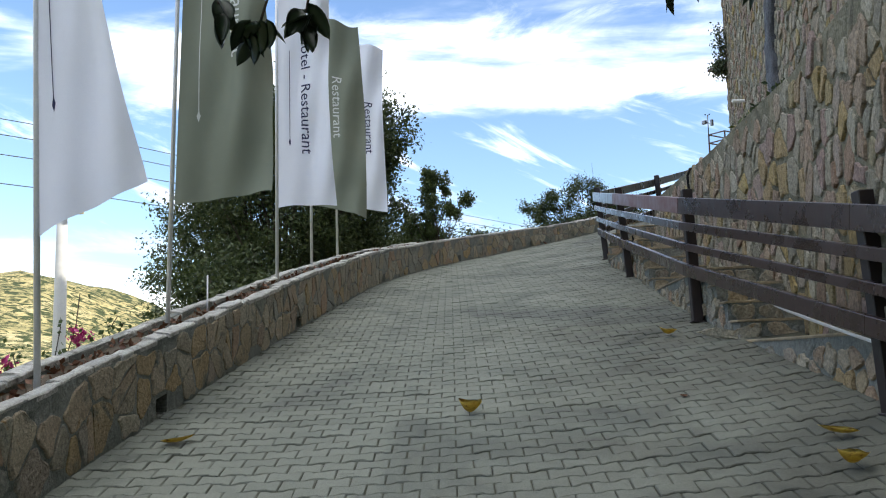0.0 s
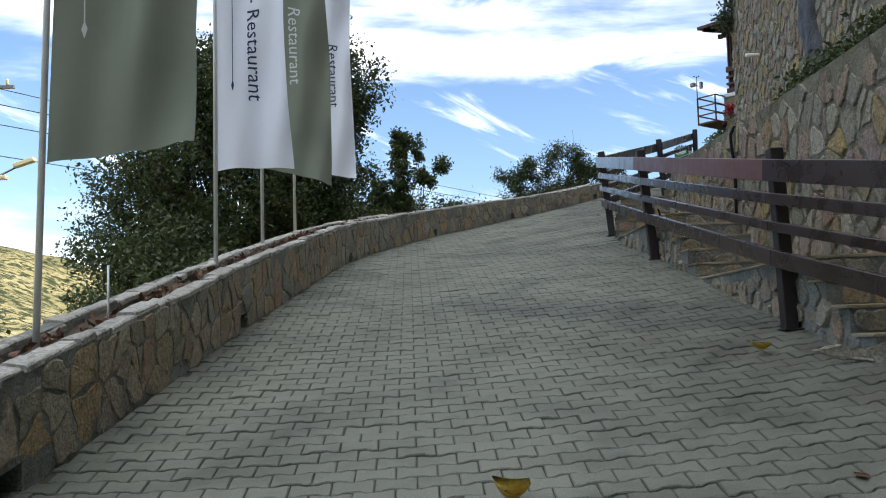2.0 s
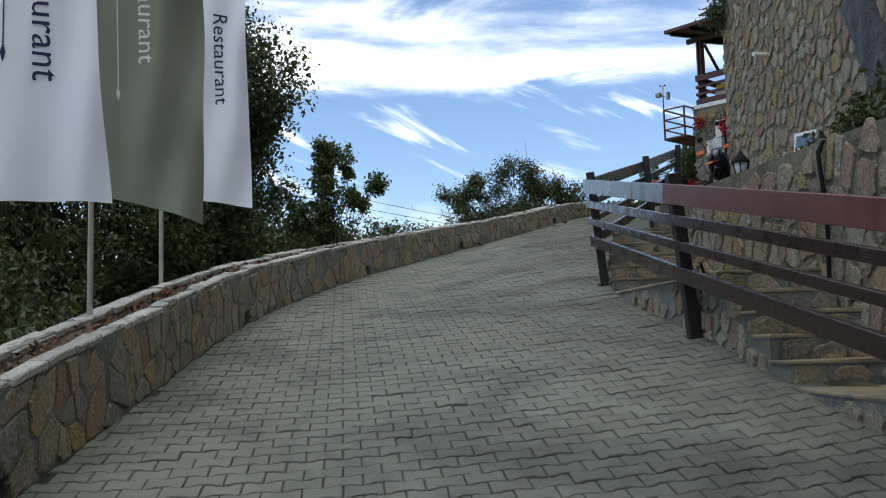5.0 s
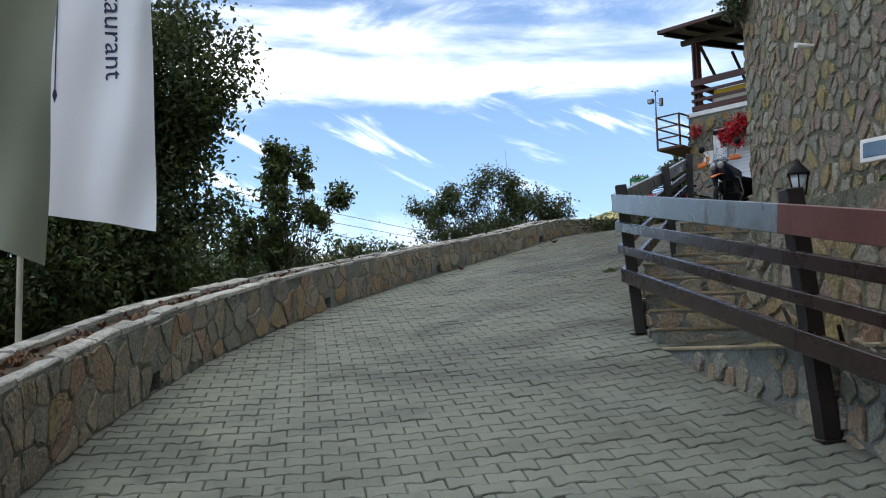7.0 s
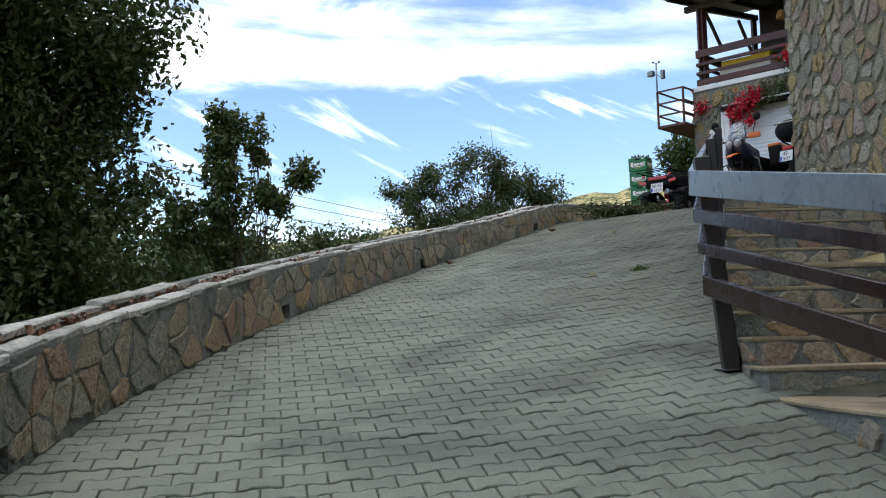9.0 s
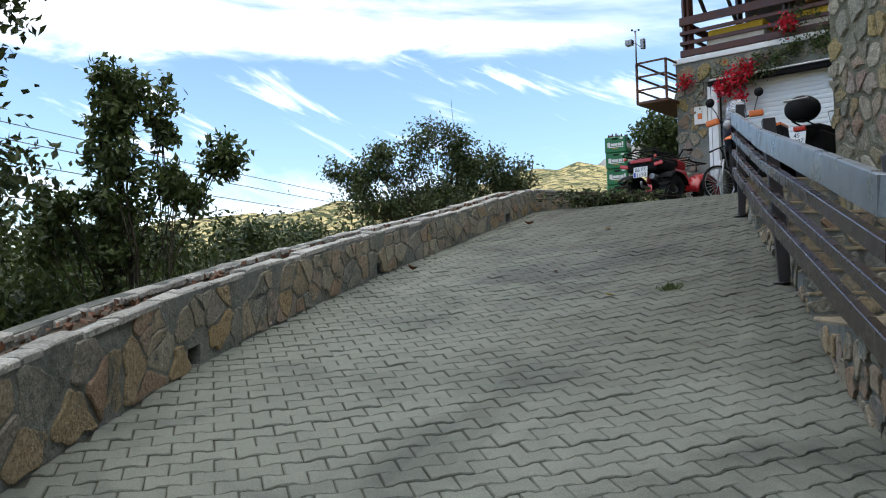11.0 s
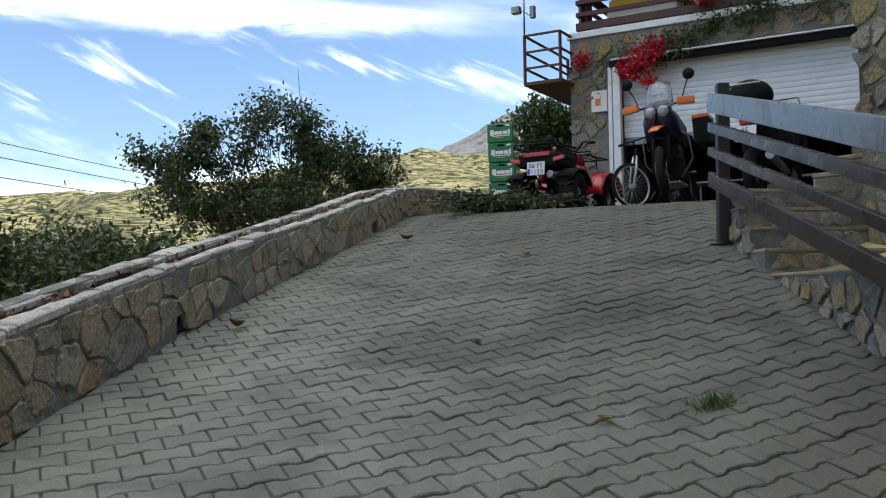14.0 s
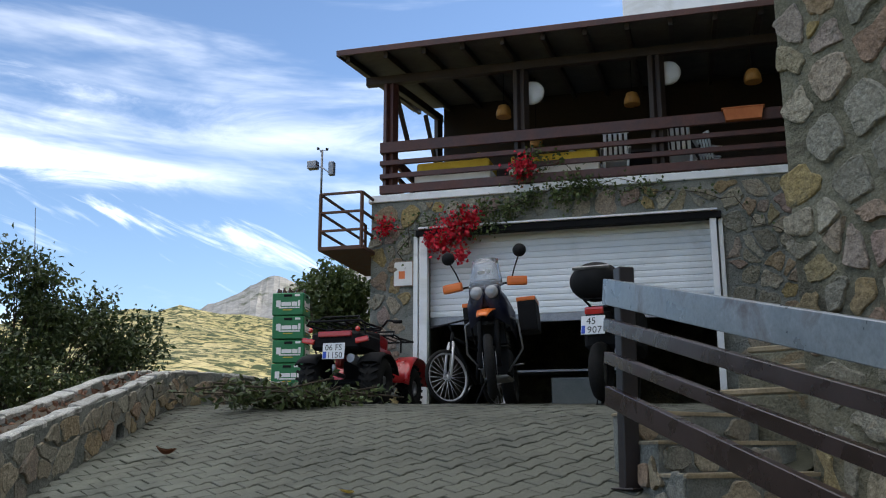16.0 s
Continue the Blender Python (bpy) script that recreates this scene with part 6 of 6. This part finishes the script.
# heap of cut branches
hp = empty("cut_branches", pose(6.75, 28.6, float(drive(6.75, 28.6))))
bm, pts = bmesh.new(), []
for k in range(46):
    a, r = rng.uniform(0, math.pi), rng.uniform(0.3, 0.75)
    c = Vector((rng.normal(0.05, 0.34), rng.normal(0, 0.2), 0.05 + abs(rng.normal(0, 0.07))))
    d = Vector((math.cos(a) * r, math.sin(a) * r * 0.6, rng.normal(0, 0.06)))
    line = [c - d, c + Vector((0, 0, 0.04)), c + d]
    for p in line:
        p.z = max(p.z, 0.02)
    tube(bm, line, [0.012, 0.009, 0.005], 5)
    for t in np.linspace(-1, 1, 7):
        pts.append(np.array(c + d * t) + rng.normal(size=(4, 3)) * (0.06, 0.06, 0.04))
part("stem", bm, BARK, hp)
pts = np.concatenate(pts)
for x in pts:
    x[2] = max(x[2], 0.02)
me = leaf_mesh("leaves", pts, 0.085, rng)
me.materials.append(LEAF)
o = new("leaves", me)
o.parent = hp
tagged(o, kind="stuff")
tagged(hp, "heap of freshly cut leafy branches on the paving", "branches")

# lantern on the end of the retaining wall
ln = empty("lantern", pose(5.12, 18.08, low_top(18.1)))
part("base", lathe(bmesh.new(), [(0.075, 0), (0.07, 0.03), (0.03, 0.06), (0.028, 0.16), (0.055, 0.19)], None, 14), BLACK, ln)
gl = part("glass", lathe(bmesh.new(), [(0.065, 0.20), (0.105, 0.40)], None, 6), material("frosted_glass", [(0.55, 0.58, 0.6), (0.66, 0.68, 0.7)], 4, 40, 0.05, 0.4, bump=0.0), ln, "frosted glass panes")
for k in range(6):
    a = 2 * math.pi * k / 6
    part("rib", tubed([(0.07 * math.cos(a), 0.07 * math.sin(a), 0.19), (0.112 * math.cos(a), 0.112 * math.sin(a), 0.41)], 0.009, 5), BLACK, ln)
part("roof", lathe(bmesh.new(), [(0.135, 0.40), (0.13, 0.42), (0.06, 0.50), (0.03, 0.53), (0.015, 0.57)], None, 6), BLACK, ln)
tagged(ln, "black lantern with frosted panes on the wall end", "lantern")

# floodlight on the terrace bed
fl = empty("floodlight", pose(6.12, 18.2, 5.10, 0, 0, -62))
part("housing", boxed(0.34, 0.06, 0.27, 0.015, pose(0, 0, 0.22, -8), 2), PLASTIC_W, fl)
part("glass", boxed(0.26, 0.01, 0.17, 0.004, pose(0, -0.034, 0.225, -8)), material("floodlight_glass", [(0.10, 0.16, 0.22), (0.18, 0.25, 0.32)], 4, 40, 0.05, 0.12, bump=0.0), fl, "dark glass front")
part("bracket", tubed([(-0.18, 0, 0.22), (-0.18, 0.16, 0.2), (0.18, 0.16, 0.2), (0.18, 0, 0.22)], 0.012, 6), GREY_METAL, fl)
part("arm", tubed([(0, 0.16, 0.2), (0.1, 0.4, 0.2)], 0.014, 6), GREY_METAL, fl)
tagged(fl, "white floodlight with a dark glass fixed to the house wall", "floodlight")

# plants in the bed above the retaining wall and on the house wall
for k, (x, y, r) in enumerate(((4.55, 12.2, 0.5), (4.75, 13.3, 0.55), (4.95, 14.4, 0.5), (5.2, 15.5, 0.4), (5.35, 16.4, 0.25), (4.3, 11.0, 0.45))):
    z = low_top(y)
    tree("terrace_shrub", (x, y, z - 0.02), [(x, y, z + r * 0.75, r * 0.9, r * 1.2, r * 0.7, 1)], "dark trailing shrub in the bed above the wall", "shrub", 60, 0.12, 55, 0.085, LEAF, 0.02, 60 + k, 20)
tree("wall_plant", (house_x(22.9) + 0.05, 22.9, 8.6), [(house_x(22.9) - 0.15, 22.9, 8.85, 0.25, 0.25, 0.35, 1), (house_x(22.6) - 0.1, 22.6, 9.5, 0.3, 0.3, 0.4, 1)], "grey-green caper plant growing out of the house wall", "plant", 40, 0.12, 40, 0.08, LEAF3, 0.015, 80, 30)
pp = part("drain_pipe", tubed([(house_x(20.2) + 0.2, 20.15, 7.15), (house_x(20.2) - 0.35, 20.0, 7.12)], 0.035, 12), PLASTIC_W)
tagged(pp, "short white drain pipe sticking out of the house wall", "pipe")

# hoses along the lowest rail
hose = [(FENCE[0][0] + 0.05, FENCE[0][1] - 1.2, 0.0), (FENCE[0][0] + 0.05, FENCE[0][1], 0.0), (2.46, 7.0, 0.0), (2.45, 7.6, 0.0)]
pts = [Vector((x, y, float(drive(x, y)) + h)) for (x, y, _), h in zip(hose, (0.45, 0.40, 0.44, 0.52))]
tagged(part("hose", tubed(catmull([tuple(p) for p in pts], 0.1), 0.012, 8), PLASTIC_W), "thin white hose hanging along the fence", "hose")
pts = catmull([(2.85, 14.4, float(drive(2.8, 14.4)) + 0.55), (2.72, 13.9, float(drive(2.7, 13.9)) + 0.33), (2.75, 13.62, float(drive(2.7, 13.6)) + 0.40), (2.66, 13.5, float(drive(2.6, 13.5)) + 0.62)], 0.06)
tagged(part("cable", tubed(pts, 0.012, 8), BLACK), "black cable looped round a fence post", "cable")

# black drain hose down the face of the retaining wall
hx = low_wall_x(12.8) - 0.05
pts = catmull([(hx + 0.12, 12.84, low_top(12.8) + 0.03), (hx - 0.01, 12.82, low_top(12.8) - 0.08), (hx, 12.78, 3.6), (hx - 0.01, 12.8, tread_top(12.8) + 0.02)], 0.1)
tagged(part("hose", tubed(pts, 0.018, 8), BLACK), "black drain hose hanging down the retaining wall", "hose")

# overhanging branch with large dark leaves
br = empty("overhanging_tree", pose(3.2, 3.6, low_top(3.6)))
inv = br.matrix_world.inverted()
bm = bmesh.new()
line = [Vector((3.2, 3.6, low_top(3.6) - 0.1)), Vector((2.9, 4.0, 4.1)), Vector((1.6, 4.5, 4.25)), Vector((0.2, 4.8, 4.15)), Vector((-0.9, 5.0, 3.9))]
tube(bm, [inv @ p for p in line], [0.06, 0.05, 0.035, 0.025, 0.01], 8)
for a, b in (((-0.9, 5.0, 3.9), (-1.05, 5.05, 3.45)), ((-0.9, 5.0, 3.9), (-1.28, 5.0, 3.55)), ((1.3, 4.6, 4.2), (1.25, 4.7, 3.52)), ((1.85, 4.45, 4.2), (1.72, 4.6, 3.5)), ((-0.7, 4.95, 3.95), (-0.78, 5.0, 3.48))):
    tube(bm, [inv @ Vector(a), inv @ Vector(b)], 0.008, 5)
part("branch", bm, BARK, br)
rng = random.Random(9)
for cx, cy, cz, n in ((-1.05, 5.05, 3.42, 9), (-0.78, 5.0, 3.46, 9), (-1.28, 5.0, 3.52, 5), (1.25, 4.7, 3.50, 6), (1.72, 4.6, 3.47, 8)):
    for k in range(n):
        o = part("leaf", leaf_blade(rng.uniform(0.17, 0.24), rng.uniform(0.085, 0.11), -0.05, 0.4), BIGLEAF, br)
        o.matrix_local = inv @ pose(cx + rng.uniform(-0.06, 0.06), cy + rng.uniform(-0.06, 0.06), cz + rng.uniform(-0.03, 0.08), rng.uniform(-85, -25), rng.uniform(-30, 30), rng.uniform(0, 360))
tagged(br, "tree branch with large glossy dark leaves hanging over the drive", "tree")

# dark slaty patch in the house wall
SLATE = material("dark_slate", [(0.012, 0.013, 0.017), (0.04, 0.042, 0.05)], 9, 40, 0.5, 0.6, bump=1.0, bump_scale=12, bump_depth=0.05)
bm, rows = bmesh.new(), []
for k, z in enumerate(np.linspace(5.15, 8.3, 40)):
    mid = 16.1 + 0.22 * math.sin(z * 2.1) + 0.1 * (z - 6)
    half = (0.42 + 0.16 * noise.noise((z * 1.3, 4.0, 0))) * min(1.0, (z - 5.1) * 3)
    row = []
    for t in np.linspace(-1, 1, 15):
        y = mid + t * half * (1 + 0.25 * noise.noise((z * 3, t * 2, 7.0)))
        d = 0.04 + 0.075 * (1 - abs(t) ** 3) + 0.035 * noise.noise((y * 5, z * 4, 1.0)) - (0.14 if abs(t) > 0.99 else 0)
        row.append((house_x(y) - 0.981 * d, y + 0.193 * d, z))
    rows.append(row)
grid(bm, rows, True)
o = part("slate_patch", bm, SLATE, wall_house, "dark wet slaty rock")


# ---- stones of the walls ----
def clip(poly, px, py, nx, ny):
    """Keeps the side of a polygon where (p - q).n <= 0."""
    out = []
    for k in range(len(poly)):
        a, b = poly[k], poly[(k + 1) % len(poly)]
        da, db = (a[0] - px) * nx + (a[1] - py) * ny, (b[0] - px) * nx + (b[1] - py) * ny
        if da <= 0:
            out.append(a)
        if da * db < 0:
            t = da / (da - db)
            out.append((a[0] + (b[0] - a[0]) * t, a[1] + (b[1] - a[1]) * t))
    return out


def rubble(a0, a1, b0, b1, ca, cb, seed, jitter=0.42, small=0.0):
    """Irregular cells of about ca by cb that fill a rectangle."""
    rng = random.Random(seed)
    seeds = []
    na, nb = int((a1 - a0) / ca) + 1, int((b1 - b0) / cb) + 1
    for i in range(-1, na + 1):
        for j in range(-1, nb + 1):
            if rng.random() < 0.06:
                continue
            seeds.append((a0 + (i + 0.5 + 0.5 * (j % 2) + rng.uniform(-jitter, jitter)) * ca, b0 + (j + 0.5 + rng.uniform(-jitter, jitter)) * cb))
            if rng.random() < small:
                seeds.append((seeds[-1][0] + rng.choice((-1, 1)) * rng.uniform(0.3, 0.5) * ca, seeds[-1][1] + rng.uniform(-0.5, 0.5) * cb))
    arr = np.array(seeds)
    cells = []
    for x, y in seeds:
        if not (a0 <= x <= a1 and b0 <= y <= b1):
            continue
        d = ((arr[:, 0] - x) / ca) ** 2 + ((arr[:, 1] - y) / cb) ** 2
        poly = [(x - 2 * ca, y - 2 * cb), (x + 2 * ca, y - 2 * cb), (x + 2 * ca, y + 2 * cb), (x - 2 * ca, y + 2 * cb)]
        for k in np.argsort(d)[1:16]:
            qx, qy = arr[k]
            poly = clip(poly, (x + qx) / 2, (y + qy) / 2, qx - x, qy - y)
        poly = clip(poly, 0, b1, 0, 1)
        poly = clip(poly, 0, b0, 0, -1)
        if len(poly) >= 3:
            cells.append(poly)
    return cells


def stone_rings(poly, fill, proud, rng):
    """Three rings of (a, b, depth): the foot in the mortar, the shoulder, the worn face."""
    cx, cy = sum(p[0] for p in poly) / len(poly), sum(p[1] for p in poly) / len(poly)
    pts = []
    for k in range(len(poly)):
        a, b = poly[k], poly[(k + 1) % len(poly)]
        L = math.hypot(b[0] - a[0], b[1] - a[1])
        pts.append((a[0] + (b[0] - a[0]) * 0.14, a[1] + (b[1] - a[1]) * 0.14))
        if L > 0.08:
            j = rng.uniform(-0.12, 0.07) * L
            pts.append(((a[0] + b[0]) / 2 + (b[1] - a[1]) / L * j, (a[1] + b[1]) / 2 - (b[0] - a[0]) / L * j))
        pts.append((a[0] + (b[0] - a[0]) * 0.86, a[1] + (b[1] - a[1]) * 0.86))
    h = proud * rng.uniform(0.45, 1.3)
    tx, ty = rng.uniform(-0.035, 0.035), rng.uniform(-0.035, 0.035)
    rings = []
    for f, z in ((fill, -0.02), (fill * 0.975, h * 0.6), (fill * 0.90, h)):
        rings.append([(cx + (x - cx) * f, cy + (y - cy) * f, z + ((x - cx) * tx + (y - cy) * ty if z > 0 else 0) + (rng.uniform(-0.25, 0.25) * h if z > 0 else 0)) for x, y in pts])
    return (cx, cy), rings


def lay_stones(wall, cells, where, fill, proud, mat, mat_rest, near, seed, keep=None, name="stone"):
    """Stones on a face. where(a, b, depth) gives the place; near(a, b) picks those that are parts of their own."""
    rng = random.Random(seed)
    rest_v, rest_f, made = [], [], 0
    for poly in cells:
        c, rings = stone_rings(poly, fill, proud, rng)
        if keep and not keep(*c):
            continue
        n = len(rings[0])
        vs = [where(*p) for r in rings for p in r]
        fs = []
        for r in range(2):
            for k in range(n):
                fs.append((r * n + k, r * n + (k + 1) % n, (r + 1) * n + (k + 1) % n, (r + 1) * n + k))
        fs.append(tuple(range(2 * n, 3 * n)))
        if near(*c) and made < 300:
            o = where(*c, 0)
            me = bpy.data.meshes.new(name)
            me.from_pydata([tuple(v - o) for v in vs], [], fs)
            me.materials.append(mat)
            ob = new(name, me)
            ob.location = o
            ob.parent = wall
            ob.matrix_parent_inverse = wall.matrix_world.inverted()
            made += 1
        else:
            base = len(rest_v)
            rest_v += [tuple(v) for v in vs]
            rest_f += [tuple(base + i for i in f) for f in fs]
    if rest_v:
        me = bpy.data.meshes.new("stones_rest")
        me.from_pydata(rest_v, [], rest_f)
        me.materials.append(mat_rest)
        ob = new("stones_rest", me)
        ob.parent = wall
        ob.matrix_parent_inverse = wall.matrix_world.inverted()
        tagged(ob, kind="stuff")


bpy.context.view_layer.update()
WS = np.arange(len(WALL_LINE)) * 0.2


def on_parapet(a, b, depth):
    i = min(max(a / 0.2, 0), len(WALL_LINE) - 1.001)
    k = int(i)
    p = WALL_LINE[k] * (1 - (i - k)) + WALL_LINE[k + 1] * (i - k)
    _, d, n = wall_frame(WALL_LINE, k)
    g = float(drive(p[0], p[1]))
    return Vector((p[0] + n.x * depth, p[1] + n.y * depth, g + b * (parapet_h(p[1]) - 0.10) / 0.55))


def not_drain(a, b):
    return b > 0.21 or min(abs(a - d) for d in DRAINS) > 0.15


lay_stones(wall_west, rubble(9.0, WS[-1] - 0.3, 0.0, 0.585, 0.23, 0.33, 41, 0.5, 0.28), on_parapet, 0.94, 0.013, STONE, STONE_REST, lambda a, b: True, 1, not_drain)


def on_low(a, b, depth):
    return Vector((low_wall_x(a) - 0.981 * depth, a + 0.193 * depth, b))


lay_stones(wall_retaining, rubble(4.5, 18.15, 1.2, 4.7, 0.27, 0.30, 42, 0.5, 0.35), on_low, 0.86, 0.019, BIGSTONE, BIGSTONE_REST, lambda a, b: 8.0 < a < 18.2, 2,
           lambda a, b: tread_top(a) - 0.1 < b < low_top(a) - 0.1)


def on_house(a, b, depth):
    return Vector((house_x(a) - 0.981 * depth, a + 0.193 * depth, b))


lay_stones(wall_house, rubble(6.0, 23.06, 3.6, 11.6, 0.30, 0.27, 43, 0.5, 0.3), on_house, 0.78, 0.022, BIGSTONE, BIGSTONE_REST, lambda a, b: a > 18.0 and b < 9.2, 3,
           lambda a, b: b > (low_top(a) if a < 18.2 else 4.0) - 0.1)


def on_front(a, b, depth):
    return face(a, depth, b)


lay_stones(wall_garage, rubble(-0.02, 7.5, 6.0, 9.24, 0.30, 0.27, 44, 0.5, 0.35), on_front, 0.84, 0.022, BIGSTONE, BIGSTONE_REST, lambda a, b: True, 4,
           lambda a, b: not (D0 - 0.3 < a < D1 + 0.24 and b < DTOP + 0.22))


def on_steps(a, b, depth):
    return Vector((fence_x(a) + 0.14 - depth, a, b))


lay_stones(STEPS, rubble(4.4, 24.1, 0.8, 6.2, 0.20, 0.15, 45, 0.42), on_steps, 0.86, 0.024, STONE, STONE_REST, lambda a, b: True, 5,
           lambda a, b: float(drive(fence_x(a), a)) - 0.03 < b < tread_top(a) - 0.09)
# stones set in the risers
for q, (y0, y1, z) in enumerate(TREADS):
    if y0 < 7.5:
        continue
    xa = fence_x(y0) + 0.14
    xb = low_wall_x(y0) if y0 < 18.2 else house_x(min(y0, 23.1)) + max(0, y0 - 23.1) * 0.3

    def on_riser(a, b, depth, y0=y0, xa=xa):
        return Vector((a + 0.19 * depth * -1, y0 - 0.19 * (a - xa) - depth, b))

    lay_stones(STEPS, rubble(xa + 0.02, xb - 0.05, z - 0.19, z - 0.025, 0.24, 0.16, 60 + q, 0.3), on_riser, 0.88, 0.018, STONE, STONE_REST, lambda a, b: True, 70 + q)

# ---- interlocking pavers ----
PL, PW = 0.205, 0.148
WAVE = [(0.0, -1), (0.17, -1), (0.33, 1), (0.67, 1), (0.83, -1), (1.0, -1)]


def wave(x):
    f = (x / PL) % 1.0
    return float(np.interp(f, [p[0] for p in WAVE], [p[1] for p in WAVE])) * 0.0105


def paver_outline(phase, gap=0.0045, end=0.0022):
    xs = [end] + [PL * k for k in (0.17, 0.33, 0.67, 0.83)] + [PL - end]
    low = [(x - PL / 2, wave(x) - PW / 2 + gap) for x in xs]
    high = [(x - PL / 2, PW / 2 - wave(x) - gap) for x in reversed(xs)]
    return low + high


def paver_verts(phase):
    o = paver_outline(phase)
    inner = [(x * 0.955, y * (1 - 0.006 / (PW / 2)) ) for x, y in o]
    return [(x, y, -0.028) for x, y in o] + [(x, y, -0.006) for x, y in o] + [(x, y, 0.0) for x, y in inner]


def paver_faces():
    n = 12
    fs = []
    for r in range(2):
        for k in range(n):
            fs.append((r * n + k, r * n + (k + 1) % n, (r + 1) * n + (k + 1) % n, (r + 1) * n + k))
    for k in range(5):
        fs.append((2 * n + k, 2 * n + k + 1, 2 * n + 10 - k, 2 * n + 11 - k))
    return fs


PF = paver_faces()
PV, PM = [], []
chip = np.random.default_rng(55)
for k in range(12):
    # worn edges: each of twelve castings is chipped in its own way
    v = np.array(paver_verts(0))
    v[12:24, :2] *= 1 - np.abs(chip.normal(0, 0.012, (12, 1)))
    v[24:, :2] *= 1 - np.abs(chip.normal(0, 0.022, (12, 1)))
    v[24:, 2] += chip.normal(0, 0.0009, 12)
    PV.append(v)
    me = bpy.data.meshes.new("paver")
    me.from_pydata(v.tolist(), [], PF)
    me.materials.append(PAVER)
    PM.append(me)
rng9 = np.random.default_rng(77)
rest_v, rest_f, count = [], [], 0
for r in range(int(39.0 / PW)):
    y = -4.0 + r * PW
    if y > 34.5:
        break
    phase = r % 2
    x0 = float(left_edge(min(y, 30.0))) - 0.05 if y < 30 else float(np.interp(y, [30, 31.2, 32.9], [6.2, 8.0, 10.3]))
    x1 = fence_x(y) + 0.16 if y < 24.1 else 14.4
    for c in range(int(x0 / PL) - 1, int(x1 / PL) + 2):
        x = (c + 0.5 + 0.5 * phase) * PL
        if not x0 - 0.02 < x < x1 + 0.1:
            continue
        z = float(drive(x, y))
        gx, gy = (float(drive(x + 0.1, y)) - z) / 0.1, (float(drive(x, y + 0.1)) - z) / 0.1
        dz, ty, tz, cast = rng9.normal(0, 0.0026), rng9.normal(0, 0.009), rng9.normal(0, 0.013), int(rng9.integers(12))
        m = Matrix.Translation((x, y, z + dz)) @ Matrix.Rotation(math.atan(gy) + ty, 4, "X") @ Matrix.Rotation(-math.atan(gx), 4, "Y") @ Matrix.Rotation(tz, 4, "Z")
        if 6.2 < y < 8.2 and count < 300:
            ob = new("paver", PM[cast])
            ob.matrix_basis = m
            ob.parent = road
            count += 1
        else:
            a = np.array(m)
            base = len(rest_v) * 36
            rest_v.append(PV[cast] @ a[:3, :3].T + a[:3, 3])
            rest_f += [tuple(base + i for i in f) for f in PF]
me = bpy.data.meshes.new("pavers_rest")
me.from_pydata(np.concatenate(rest_v).tolist(), [], rest_f)
me.materials.append(PAVER_REST)
ob = new("pavers_rest", me)
ob.parent = road
tagged(ob, kind="stuff")
